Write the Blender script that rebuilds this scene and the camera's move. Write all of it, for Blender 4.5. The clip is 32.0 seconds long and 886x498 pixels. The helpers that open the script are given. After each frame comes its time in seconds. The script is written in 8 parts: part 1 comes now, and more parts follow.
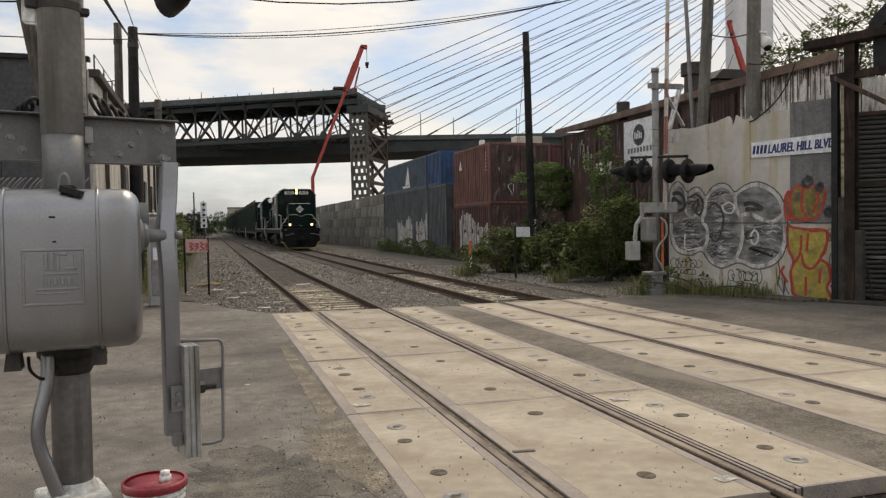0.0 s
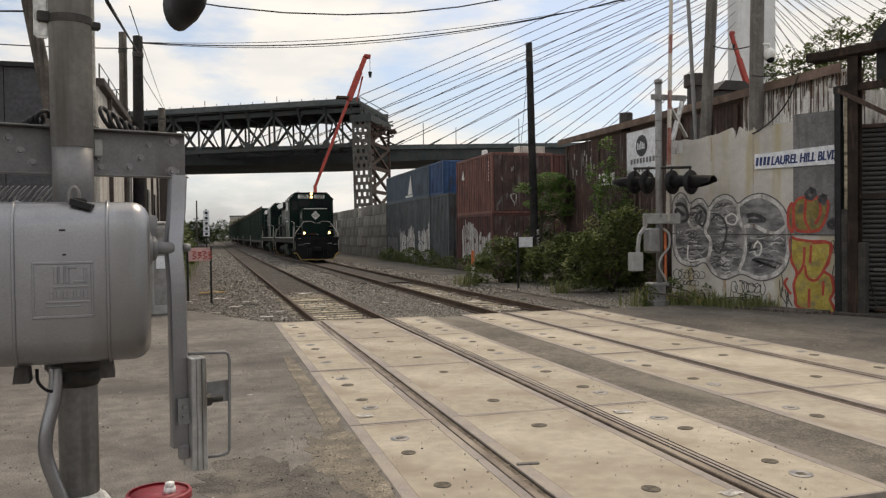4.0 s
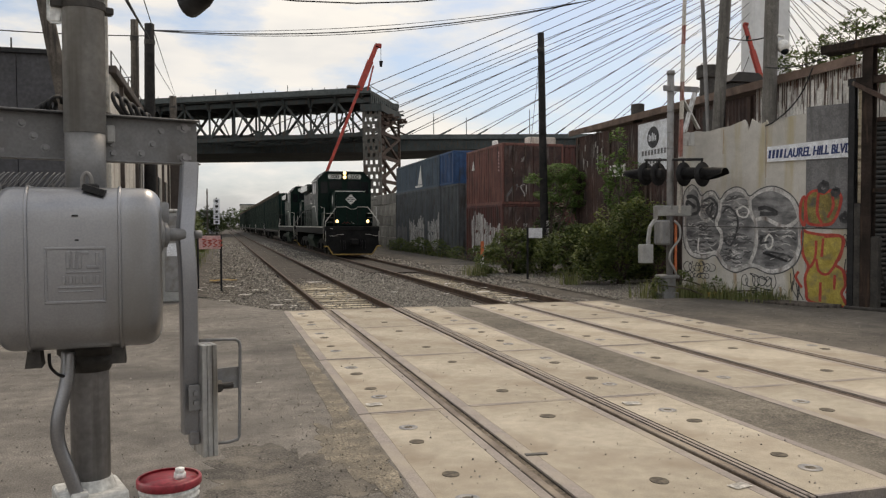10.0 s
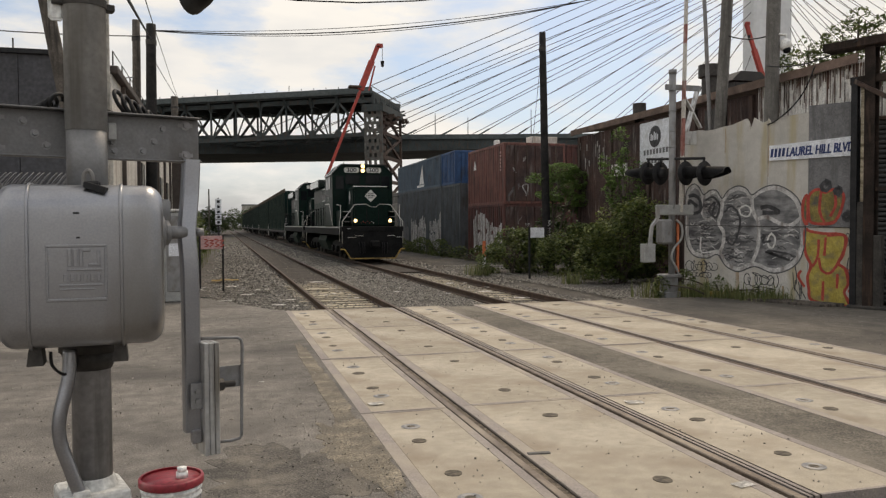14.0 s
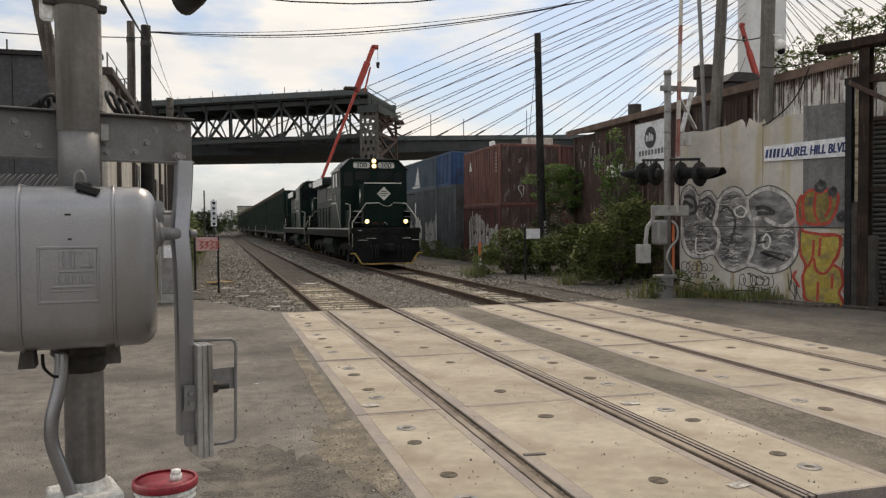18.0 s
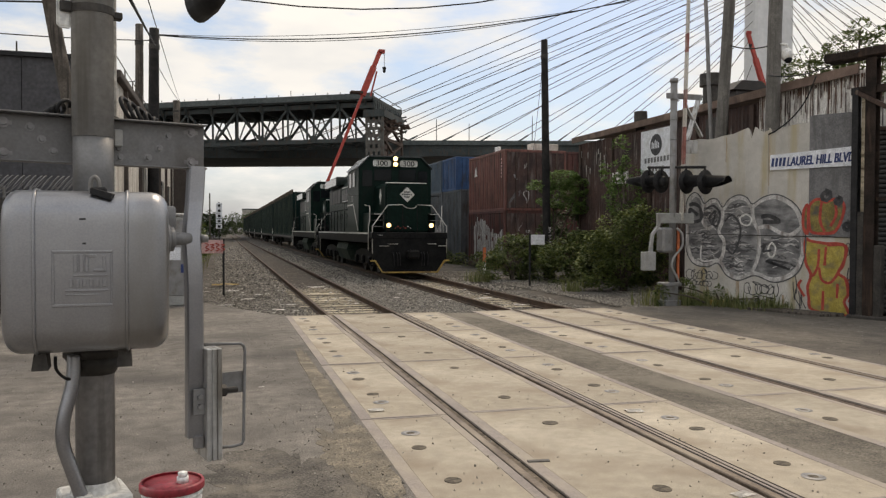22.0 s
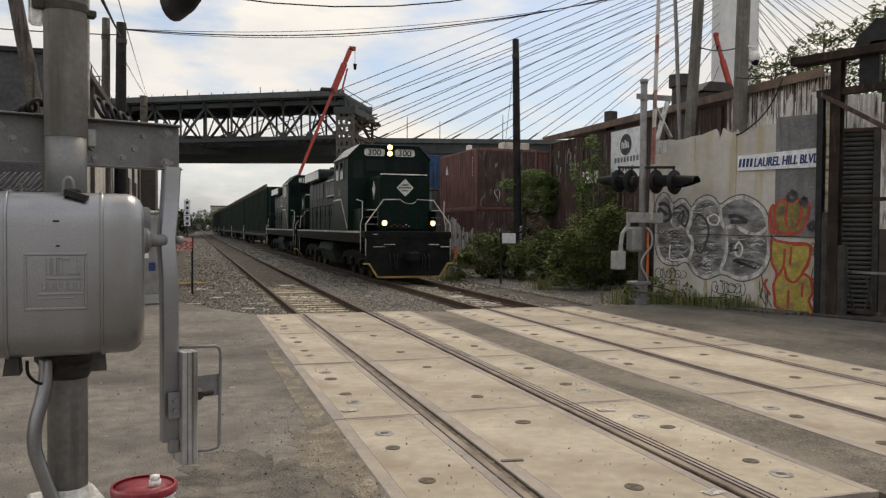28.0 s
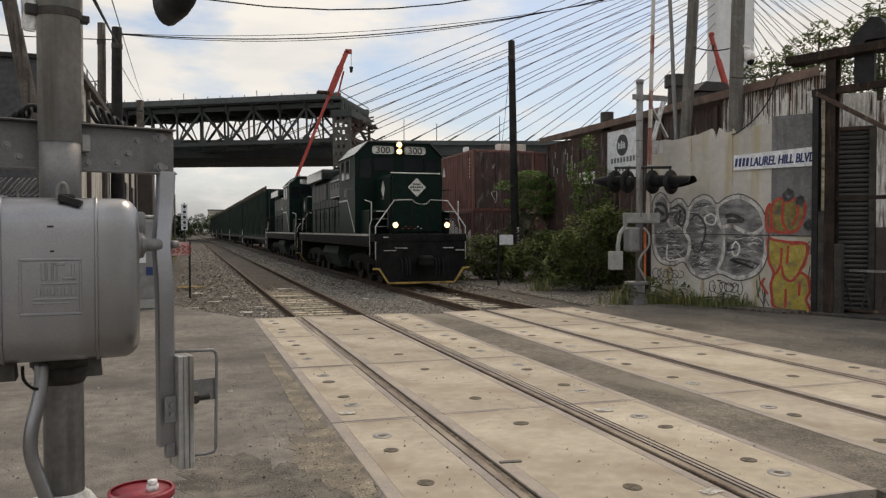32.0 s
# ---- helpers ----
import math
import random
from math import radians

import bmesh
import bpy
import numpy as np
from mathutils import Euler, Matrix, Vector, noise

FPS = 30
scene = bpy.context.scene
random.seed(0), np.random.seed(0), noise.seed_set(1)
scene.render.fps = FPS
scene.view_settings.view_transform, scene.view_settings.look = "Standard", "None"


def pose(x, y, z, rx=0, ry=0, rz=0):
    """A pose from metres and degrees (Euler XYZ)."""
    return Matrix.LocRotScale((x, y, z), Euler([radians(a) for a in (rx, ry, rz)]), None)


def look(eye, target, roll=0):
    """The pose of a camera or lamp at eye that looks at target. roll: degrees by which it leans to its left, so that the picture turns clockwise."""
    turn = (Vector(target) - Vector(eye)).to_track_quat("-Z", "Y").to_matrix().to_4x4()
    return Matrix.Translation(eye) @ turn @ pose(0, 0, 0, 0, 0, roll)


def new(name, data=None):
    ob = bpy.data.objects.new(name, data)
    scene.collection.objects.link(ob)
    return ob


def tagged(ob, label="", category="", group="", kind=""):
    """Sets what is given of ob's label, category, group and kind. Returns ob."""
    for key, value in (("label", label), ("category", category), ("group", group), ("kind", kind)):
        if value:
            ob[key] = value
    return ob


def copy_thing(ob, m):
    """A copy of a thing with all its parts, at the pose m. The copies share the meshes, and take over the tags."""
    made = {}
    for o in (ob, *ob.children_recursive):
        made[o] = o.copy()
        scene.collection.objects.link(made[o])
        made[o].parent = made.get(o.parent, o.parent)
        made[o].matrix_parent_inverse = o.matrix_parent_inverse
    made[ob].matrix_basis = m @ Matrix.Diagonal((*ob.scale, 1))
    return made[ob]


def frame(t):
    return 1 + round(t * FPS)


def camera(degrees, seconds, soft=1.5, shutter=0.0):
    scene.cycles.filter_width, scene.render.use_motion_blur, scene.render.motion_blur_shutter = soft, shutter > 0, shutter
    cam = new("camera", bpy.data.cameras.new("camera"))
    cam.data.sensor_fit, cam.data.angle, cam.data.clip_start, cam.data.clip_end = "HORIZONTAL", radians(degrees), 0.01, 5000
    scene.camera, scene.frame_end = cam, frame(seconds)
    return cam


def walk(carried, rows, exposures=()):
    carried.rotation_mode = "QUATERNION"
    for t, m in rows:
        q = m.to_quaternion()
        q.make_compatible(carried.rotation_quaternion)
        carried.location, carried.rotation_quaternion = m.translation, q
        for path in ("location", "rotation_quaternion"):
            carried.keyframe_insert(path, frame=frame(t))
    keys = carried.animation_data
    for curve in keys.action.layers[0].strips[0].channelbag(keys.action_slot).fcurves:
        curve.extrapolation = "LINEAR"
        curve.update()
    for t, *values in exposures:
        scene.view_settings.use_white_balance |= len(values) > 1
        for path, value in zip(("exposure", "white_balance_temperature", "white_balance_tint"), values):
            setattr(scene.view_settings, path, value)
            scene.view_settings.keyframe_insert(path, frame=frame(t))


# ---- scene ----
cam = camera(58.9, 32.0, soft=1.3)
PATH = [
    (0, (-0.027, -0.51, 1.819), (0.544, 1.405, 1.757), -1.0),
    (0.5, (-0.039, -0.537, 1.827), (0.535, 1.378, 1.766), -1.0),
    (1, (-0.031, -0.528, 1.825), (0.54, 1.388, 1.767), -1.0),
    (1.5, (-0.039, -0.537, 1.828), (0.536, 1.378, 1.767), -0.7),
    (2, (-0.043, -0.538, 1.832), (0.535, 1.376, 1.782), -0.6),
    (2.5, (-0.047, -0.522, 1.842), (0.542, 1.389, 1.799), -0.4),
    (3, (-0.051, -0.509, 1.85), (0.534, 1.403, 1.822), -0.5),
    (3.5, (-0.052, -0.51, 1.846), (0.517, 1.407, 1.816), -0.7),
    (5.5, (-0.038, -0.485, 1.825), (0.528, 1.432, 1.739), -0.6),
    (6, (-0.036, -0.481, 1.825), (0.527, 1.436, 1.731), -0.6),
    (6.5, (-0.047, -0.486, 1.83), (0.512, 1.431, 1.735), -0.6),
    (7, (-0.045, -0.493, 1.829), (0.511, 1.426, 1.74), -0.7),
    (7.5, (-0.047, -0.488, 1.83), (0.506, 1.432, 1.743), -0.6),
    (8, (-0.046, -0.48, 1.827), (0.502, 1.441, 1.74), -0.6),
    (8.5, (-0.057, -0.489, 1.826), (0.486, 1.435, 1.741), -0.4),
    (9, (-0.058, -0.498, 1.83), (0.481, 1.426, 1.75), -0.3),
    (9.5, (-0.055, -0.49, 1.827), (0.486, 1.434, 1.753), -0.2),
    (10, (-0.056, -0.497, 1.834), (0.488, 1.426, 1.771), -0.2),
    (10.5, (-0.052, -0.498, 1.827), (0.497, 1.425, 1.77), -0.2),
    (11, (-0.062, -0.503, 1.834), (0.492, 1.417, 1.775), -0.2),
    (11.5, (-0.063, -0.506, 1.828), (0.489, 1.415, 1.771), -0.2),
    (12, (-0.068, -0.494, 1.834), (0.487, 1.426, 1.778), 0.0),
    (12.5, (-0.051, -0.49, 1.828), (0.488, 1.435, 1.775), -0.2),
    (13, (-0.053, -0.497, 1.826), (0.483, 1.429, 1.767), -0.2),
    (13.5, (-0.054, -0.499, 1.828), (0.484, 1.426, 1.766), -0.4),
    (14, (-0.056, -0.484, 1.823), (0.484, 1.441, 1.76), -0.3),
    (14.5, (-0.057, -0.494, 1.824), (0.486, 1.431, 1.761), -0.3),
    (16.5, (-0.048, -0.483, 1.824), (0.499, 1.44, 1.772), -0.3),
    (17, (-0.044, -0.479, 1.821), (0.507, 1.443, 1.771), -0.4),
    (17.5, (-0.047, -0.483, 1.826), (0.503, 1.439, 1.769), -0.4),
    (18, (-0.047, -0.477, 1.822), (0.503, 1.445, 1.762), -0.4),
    (18.5, (-0.056, -0.487, 1.829), (0.493, 1.435, 1.766), -0.3),
    (19, (-0.06, -0.483, 1.831), (0.484, 1.441, 1.774), -0.3),
    (19.5, (-0.069, -0.486, 1.832), (0.468, 1.44, 1.776), -0.0),
    (20, (-0.074, -0.48, 1.825), (0.459, 1.448, 1.774), 0.1),
    (20.5, (-0.068, -0.501, 1.829), (0.458, 1.428, 1.776), 0.0),
    (21, (-0.069, -0.487, 1.827), (0.457, 1.442, 1.775), 0.1),
    (21.5, (-0.076, -0.49, 1.827), (0.452, 1.439, 1.779), 0.2),
    (22, (-0.072, -0.499, 1.834), (0.468, 1.427, 1.786), 0.2),
    (22.5, (-0.061, -0.488, 1.83), (0.495, 1.433, 1.789), 0.2),
    (23, (-0.063, -0.498, 1.831), (0.516, 1.416, 1.798), 0.1),
    (23.5, (-0.071, -0.494, 1.836), (0.522, 1.416, 1.798), -0.1),
    (24, (-0.089, -0.504, 1.838), (0.499, 1.407, 1.799), -0.2),
    (24.5, (-0.093, -0.497, 1.837), (0.489, 1.416, 1.794), -0.0),
    (25, (-0.108, -0.504, 1.839), (0.459, 1.413, 1.794), 0.1),
    (25.5, (-0.109, -0.5, 1.846), (0.439, 1.423, 1.806), 0.2),
    (27.5, (-0.104, -0.476, 1.845), (0.514, 1.425, 1.785), 0.5),
    (28, (-0.104, -0.489, 1.853), (0.508, 1.414, 1.8), 0.4),
    (28.5, (-0.113, -0.5, 1.856), (0.496, 1.404, 1.804), 0.5),
    (29, (-0.104, -0.487, 1.847), (0.5, 1.419, 1.794), 0.3),
    (29.5, (-0.092, -0.483, 1.846), (0.508, 1.424, 1.79), 0.1),
    (30, (-0.09, -0.465, 1.841), (0.513, 1.441, 1.783), 0.1),
    (30.5, (-0.089, -0.474, 1.846), (0.514, 1.432, 1.784), 0.1),
    (31, (-0.091, -0.49, 1.847), (0.515, 1.415, 1.788), 0.1),
    (31.5, (-0.094, -0.494, 1.852), (0.516, 1.41, 1.795), -0.1),
    (32, (-0.094, -0.497, 1.853), (0.523, 1.404, 1.805), -0.1),
]
walk(cam, [(t, look(eye, target, roll)) for t, eye, target, roll in PATH], [(0, -0.17, 7180, 10), (1.2, -0.11, 7180, 10), (6, -0.14, 7180, 10), (12, -0.18, 7180, 10), (18, -0.14, 7180, 10), (20, -0.08, 7180, 10), (25, -0.18, 7180, 10), (30, -0.21, 7180, 10), (32, -0.25, 7180, 10)])


# ---- world, sun ----
SUN_EL, SUN_AZ = radians(52), radians(35)      # azimuth from +y towards +x
world = bpy.data.worlds.new("world")
scene.world = world
world.use_nodes = True
wn, wl = world.node_tree.nodes, world.node_tree.links
wn.clear()
w_out = wn.new("ShaderNodeOutputWorld")
w_bg = wn.new("ShaderNodeBackground")
w_bg.inputs["Strength"].default_value = 0.1
w_sky = wn.new("ShaderNodeTexSky")
w_sky.sky_type, w_sky.sun_disc = "NISHITA", False
w_sky.sun_elevation, w_sky.sun_rotation = SUN_EL, SUN_AZ
w_sky.dust_density, w_sky.air_density = 2.0, 1.0
w_co = wn.new("ShaderNodeTexCoord")
w_map = wn.new("ShaderNodeMapping")
w_map.inputs["Scale"].default_value = (1.0, 1.0, 3.2)
w_map.inputs["Rotation"].default_value = (0.0, 0.35, 0.3)
w_map.inputs["Location"].default_value = (0.35, 0.2, 0.1)
w_noise = wn.new("ShaderNodeTexNoise")
w_noise.inputs["Scale"].default_value, w_noise.inputs["Detail"].default_value = 3.4, 9.0
w_noise.inputs["Roughness"].default_value = 0.58
w_ramp = wn.new("ShaderNodeValToRGB")
w_ramp.color_ramp.elements[0].position, w_ramp.color_ramp.elements[1].position = 0.36, 0.52
w_shade = wn.new("ShaderNodeTexNoise")
w_shade.inputs["Scale"].default_value, w_shade.inputs["Detail"].default_value = 5.0, 6.0
w_cramp = wn.new("ShaderNodeValToRGB")
w_cramp.color_ramp.elements[0].color = (8.6, 8.9, 9.4, 1)
w_cramp.color_ramp.elements[1].color = (10.8, 10.7, 10.6, 1)
w_cramp.color_ramp.elements[0].position, w_cramp.color_ramp.elements[1].position = 0.35, 0.62
w_mix = wn.new("ShaderNodeMix")
w_mix.data_type = "RGBA"
w_blue = wn.new("ShaderNodeMix")
w_blue.data_type, w_blue.blend_type = "RGBA", "ADD"
w_blue.inputs["Factor"].default_value = 1.0
w_blue.inputs["B"].default_value = (0.8, 1.6, 3.1, 1)
wl.new(w_co.outputs["Generated"], w_map.inputs["Vector"])
wl.new(w_map.outputs["Vector"], w_noise.inputs["Vector"])
wl.new(w_map.outputs["Vector"], w_shade.inputs["Vector"])
# clear blue gaps between the clouds: direction, angular radius, depth
w_cover = w_noise.outputs["Fac"]
for gap, wide, deep in (((0.365, 0.898, 0.243), 12.0, 0.125), ((0.50, 0.835, 0.225), 9.0, 0.06), ((0.012, 0.975, 0.222), 4.6, 0.12)):
    w_dot = wn.new("ShaderNodeVectorMath")
    w_dot.operation = "DOT_PRODUCT"
    w_dot.inputs[1].default_value = Vector(gap).normalized()
    w_near = wn.new("ShaderNodeMapRange")
    w_near.interpolation_type = "SMOOTHSTEP"
    w_near.inputs["From Min"].default_value, w_near.inputs["From Max"].default_value = math.cos(radians(wide)), math.cos(radians(wide * 0.2))
    w_near.inputs["To Min"].default_value, w_near.inputs["To Max"].default_value = 0.0, deep
    w_less = wn.new("ShaderNodeMath")
    w_less.operation = "SUBTRACT"
    wl.new(w_co.outputs["Generated"], w_dot.inputs[0])
    wl.new(w_dot.outputs["Value"], w_near.inputs["Value"])
    wl.new(w_cover, w_less.inputs[0])
    wl.new(w_near.outputs["Result"], w_less.inputs[1])
    w_cover = w_less.outputs["Value"]
wl.new(w_cover, w_ramp.inputs["Fac"])
wl.new(w_shade.outputs["Fac"], w_cramp.inputs["Fac"])
wl.new(w_ramp.outputs["Color"], w_mix.inputs["Factor"])
wl.new(w_sky.outputs["Color"], w_blue.inputs["A"])
wl.new(w_blue.outputs["Result"], w_mix.inputs["A"])
wl.new(w_cramp.outputs["Color"], w_mix.inputs["B"])
wl.new(w_mix.outputs["Result"], w_bg.inputs["Color"])
wl.new(w_bg.outputs["Background"], w_out.inputs["Surface"])

sun = new("sun", bpy.data.lights.new("sun", "SUN"))
sun.data.energy, sun.data.angle, sun.data.color = 1.6, radians(18), (1.0, 0.86, 0.70)
sun.matrix_world = look((0, 0, 60), (-math.sin(SUN_AZ) * math.cos(SUN_EL), -math.cos(SUN_AZ) * math.cos(SUN_EL), 60 - math.sin(SUN_EL)))


# ---- materials ----
def surf(name, c1, c2, scale=3.0, rough=0.8, metal=0.0, bump=0.3, fine=40.0, stain=None, streak=(1, 1, 1), amount=0.5, stain_scale=2.0, vary=0.0, grain=0.25, spec=0.5):
    """A surface with two tones, a fine grain, an optional stain layer and relief."""
    m = bpy.data.materials.new(name)
    m.use_nodes = True
    n, l = m.node_tree.nodes, m.node_tree.links
    b = n["Principled BSDF"]
    b.inputs["Roughness"].default_value, b.inputs["Metallic"].default_value = rough, metal
    b.inputs["Specular IOR Level"].default_value = spec
    co = n.new("ShaderNodeTexCoord")
    a = n.new("ShaderNodeTexNoise")
    a.inputs["Scale"].default_value, a.inputs["Detail"].default_value = scale, 6.0
    r = n.new("ShaderNodeValToRGB")
    r.color_ramp.elements[0].color, r.color_ramp.elements[1].color = (*c1, 1), (*c2, 1)
    r.color_ramp.elements[0].position, r.color_ramp.elements[1].position = 0.34, 0.66
    l.new(co.outputs["Object"], a.inputs["Vector"])
    l.new(a.outputs["Fac"], r.inputs["Fac"])
    col = r.outputs["Color"]
    f = n.new("ShaderNodeTexNoise")
    f.inputs["Scale"].default_value, f.inputs["Detail"].default_value = fine, 4.0
    l.new(co.outputs["Object"], f.inputs["Vector"])
    g = n.new("ShaderNodeMapRange")
    g.inputs["From Min"].default_value, g.inputs["From Max"].default_value = 0.33, 0.67
    g.inputs["To Min"].default_value, g.inputs["To Max"].default_value = 1 - grain, 1 + grain
    l.new(f.outputs["Fac"], g.inputs["Value"])
    mul = n.new("ShaderNodeVectorMath")
    mul.operation = "SCALE"
    l.new(col, mul.inputs[0])
    l.new(g.outputs["Result"], mul.inputs["Scale"])
    col = mul.outputs["Vector"]
    h = n.new("ShaderNodeTexNoise")
    h.inputs["Scale"].default_value, h.inputs["Detail"].default_value = math.sqrt(scale * fine), 5.0
    hr = n.new("ShaderNodeMapRange")
    hr.inputs["From Min"].default_value, hr.inputs["From Max"].default_value = 0.3, 0.7
    hr.inputs["To Min"].default_value, hr.inputs["To Max"].default_value = 1 - 0.6 * grain, 1 + 0.6 * grain
    hm = n.new("ShaderNodeVectorMath")
    hm.operation = "SCALE"
    l.new(co.outputs["Object"], h.inputs["Vector"])
    l.new(h.outputs["Fac"], hr.inputs["Value"])
    l.new(col, hm.inputs[0])
    l.new(hr.outputs["Result"], hm.inputs["Scale"])
    col = hm.outputs["Vector"]
    if stain:
        mp = n.new("ShaderNodeMapping")
        mp.inputs["Scale"].default_value = streak
        s = n.new("ShaderNodeTexNoise")
        s.inputs["Scale"].default_value, s.inputs["Detail"].default_value = stain_scale, 7.0
        sr = n.new("ShaderNodeValToRGB")
        sr.color_ramp.elements[0].position, sr.color_ramp.elements[1].position = 0.62 - 0.3 * amount, 0.78 - 0.2 * amount
        mix = n.new("ShaderNodeMix")
        mix.data_type = "RGBA"
        l.new(co.outputs["Object"], mp.inputs["Vector"])
        l.new(mp.outputs["Vector"], s.inputs["Vector"])
        l.new(s.outputs["Fac"], sr.inputs["Fac"])
        l.new(sr.outputs["Color"], mix.inputs["Factor"])
        l.new(col, mix.inputs["A"])
        mix.inputs["B"].default_value = (*stain, 1)
        col = mix.outputs["Result"]
    if vary:
        oi = n.new("ShaderNodeObjectInfo")
        vr = n.new("ShaderNodeMapRange")
        vr.inputs["To Min"].default_value, vr.inputs["To Max"].default_value = 1 - vary, 1 + vary
        l.new(oi.outputs["Random"], vr.inputs["Value"])
        vm = n.new("ShaderNodeVectorMath")
        vm.operation = "SCALE"
        l.new(col, vm.inputs[0])
        l.new(vr.outputs["Result"], vm.inputs["Scale"])
        col = vm.outputs["Vector"]
    l.new(col, b.inputs["Base Color"])
    if bump:
        bp = n.new("ShaderNodeBump")
        bp.inputs["Strength"].default_value, bp.inputs["Distance"].default_value = bump, 0.01
        l.new(f.outputs["Fac"], bp.inputs["Height"])
        l.new(bp.outputs["Normal"], b.inputs["Normal"])
    return m


def glow(name, colour, strength):
    m = bpy.data.materials.new(name)
    m.use_nodes = True
    b = m.node_tree.nodes["Principled BSDF"]
    b.inputs["Base Color"].default_value = (*colour, 1)
    b.inputs["Emission Color"].default_value = (*colour, 1)
    b.inputs["Emission Strength"].default_value = strength
    return m


def leafy(name, c1, c2):
    m = bpy.data.materials.new(name)
    m.use_nodes = True
    n, l = m.node_tree.nodes, m.node_tree.links
    b = n["Principled BSDF"]
    b.inputs["Roughness"].default_value = 0.6
    g = n.new("ShaderNodeNewGeometry")
    r = n.new("ShaderNodeValToRGB")
    r.color_ramp.elements[0].color, r.color_ramp.elements[1].color = (*c1, 1), (*c2, 1)
    l.new(g.outputs["Random Per Island"], r.inputs["Fac"])
    l.new(r.outputs["Color"], b.inputs["Base Color"])
    t = n.new("ShaderNodeBsdfTranslucent")
    mx = n.new("ShaderNodeMixShader")
    mx.inputs["Fac"].default_value = 0.3
    l.new(r.outputs["Color"], t.inputs["Color"])
    l.new(b.outputs["BSDF"], mx.inputs[1])
    l.new(t.outputs["BSDF"], mx.inputs[2])
    l.new(mx.outputs["Shader"], n["Material Output"].inputs["Surface"])
    return m


M_ASPHALT = surf("asphalt", (0.142, 0.129, 0.114), (0.214, 0.195, 0.172), 0.45, 0.92, bump=1.0, fine=70, stain=(0.088, 0.08, 0.072), streak=(0.7, 1, 1), amount=0.42, stain_scale=0.7, grain=0.42)
M_ASPHALT2 = surf("asphalt_strip", (0.105, 0.092, 0.074), (0.19, 0.168, 0.135), 0.9, 0.92, bump=1.0, fine=48, stain=(0.235, 0.21, 0.17), streak=(1, 0.4, 1), amount=0.36, stain_scale=0.9, grain=0.45)
M_ASPHALT3 = surf("asphalt_newer", (0.084, 0.074, 0.063), (0.16, 0.141, 0.117), 0.5, 0.92, bump=1.0, fine=48, stain=(0.06, 0.053, 0.046), streak=(1, 0.45, 1), amount=0.4, stain_scale=0.8, grain=0.4)
M_CONCRETE = surf("panel_concrete", (0.342, 0.296, 0.228), (0.505, 0.45, 0.362), 0.6, 0.85, bump=0.3, fine=110, stain=(0.28, 0.225, 0.165), streak=(1, 1, 1), amount=0.52, stain_scale=0.9, vary=0.10, grain=0.2)
M_PLAINCON = surf("cast_concrete", (0.36, 0.34, 0.30), (0.48, 0.45, 0.40), 1.5, 0.9, bump=0.4, stain=(0.2, 0.18, 0.15), amount=0.4)
M_BAND = surf("steel_band", (0.245, 0.212, 0.195), (0.325, 0.285, 0.255), 1.6, 0.72, 0.05, bump=0.25, fine=60, stain=(0.40, 0.345, 0.27), streak=(1.0, 0.6, 1), amount=0.5, stain_scale=1.6, grain=0.2)
M_RAILTOP = surf("rail_steel", (0.055, 0.036, 0.026), (0.12, 0.078, 0.055), 4, 0.7, 0.3, bump=0.3)
M_RAILROAD = surf("rail_steel_in_road", (0.115, 0.088, 0.068), (0.20, 0.16, 0.125), 3, 0.55, 0.4, bump=0.3, stain=(0.33, 0.285, 0.225), streak=(1, 0.3, 1), amount=0.3)
M_FLANGE = surf("packed_dirt", (0.075, 0.058, 0.043), (0.185, 0.15, 0.112), 9, 0.95, bump=1.0, fine=60, grain=0.5)
M_GAPDARK = surf("gap_dirt_and_shade", (0.03, 0.025, 0.022), (0.075, 0.06, 0.048), 8, 0.95, bump=0.8)
M_HOLE = surf("hole_shade", (0.075, 0.064, 0.05), (0.14, 0.118, 0.09), 15, 0.95, bump=0.5)
M_GRAVEL = surf("gravel", (0.05, 0.0445, 0.038), (0.112, 0.101, 0.087), 1.1, 0.95, bump=1.0, fine=22, stain=(0.075, 0.063, 0.052), amount=0.48, stain_scale=0.8, grain=0.5)
M_STONE = leafy("ballast_stone", (0.05, 0.045, 0.039), (0.46, 0.425, 0.37))
M_DARKBED = surf("dark_shaded_ballast", (0.022, 0.018, 0.0155), (0.062, 0.051, 0.042), 6, 0.95, bump=1.0, fine=22, stain=(0.085, 0.072, 0.058), amount=0.4, stain_scale=0.9, grain=0.5)
M_TIE = surf("sleeper_wood", (0.30, 0.255, 0.185), (0.55, 0.48, 0.36), 3, 0.9, bump=0.6, stain=(0.13, 0.105, 0.075), streak=(1, 8, 8), amount=0.42, vary=0.35)
M_GALV = surf("galvanised_steel", (0.20, 0.20, 0.203), (0.262, 0.26, 0.26), 5, 0.5, 0.2, bump=0.06, fine=90, stain=(0.155, 0.142, 0.126), streak=(3, 6, 2.0), amount=0.3, grain=0.08)
M_SILVER = surf("silver_paint", (0.30, 0.303, 0.322), (0.37, 0.373, 0.39), 2.5, 0.36, 0.9, bump=0.02, fine=150, stain=(0.25, 0.24, 0.225), streak=(1.5, 1.5, 0.35), amount=0.35, grain=0.06)
M_MAST = surf("mast_paint", (0.295, 0.29, 0.28), (0.37, 0.365, 0.35), 5, 0.5, 0.25, bump=0.1, stain=(0.185, 0.175, 0.16), streak=(7, 7, 0.4), amount=0.36, grain=0.1)
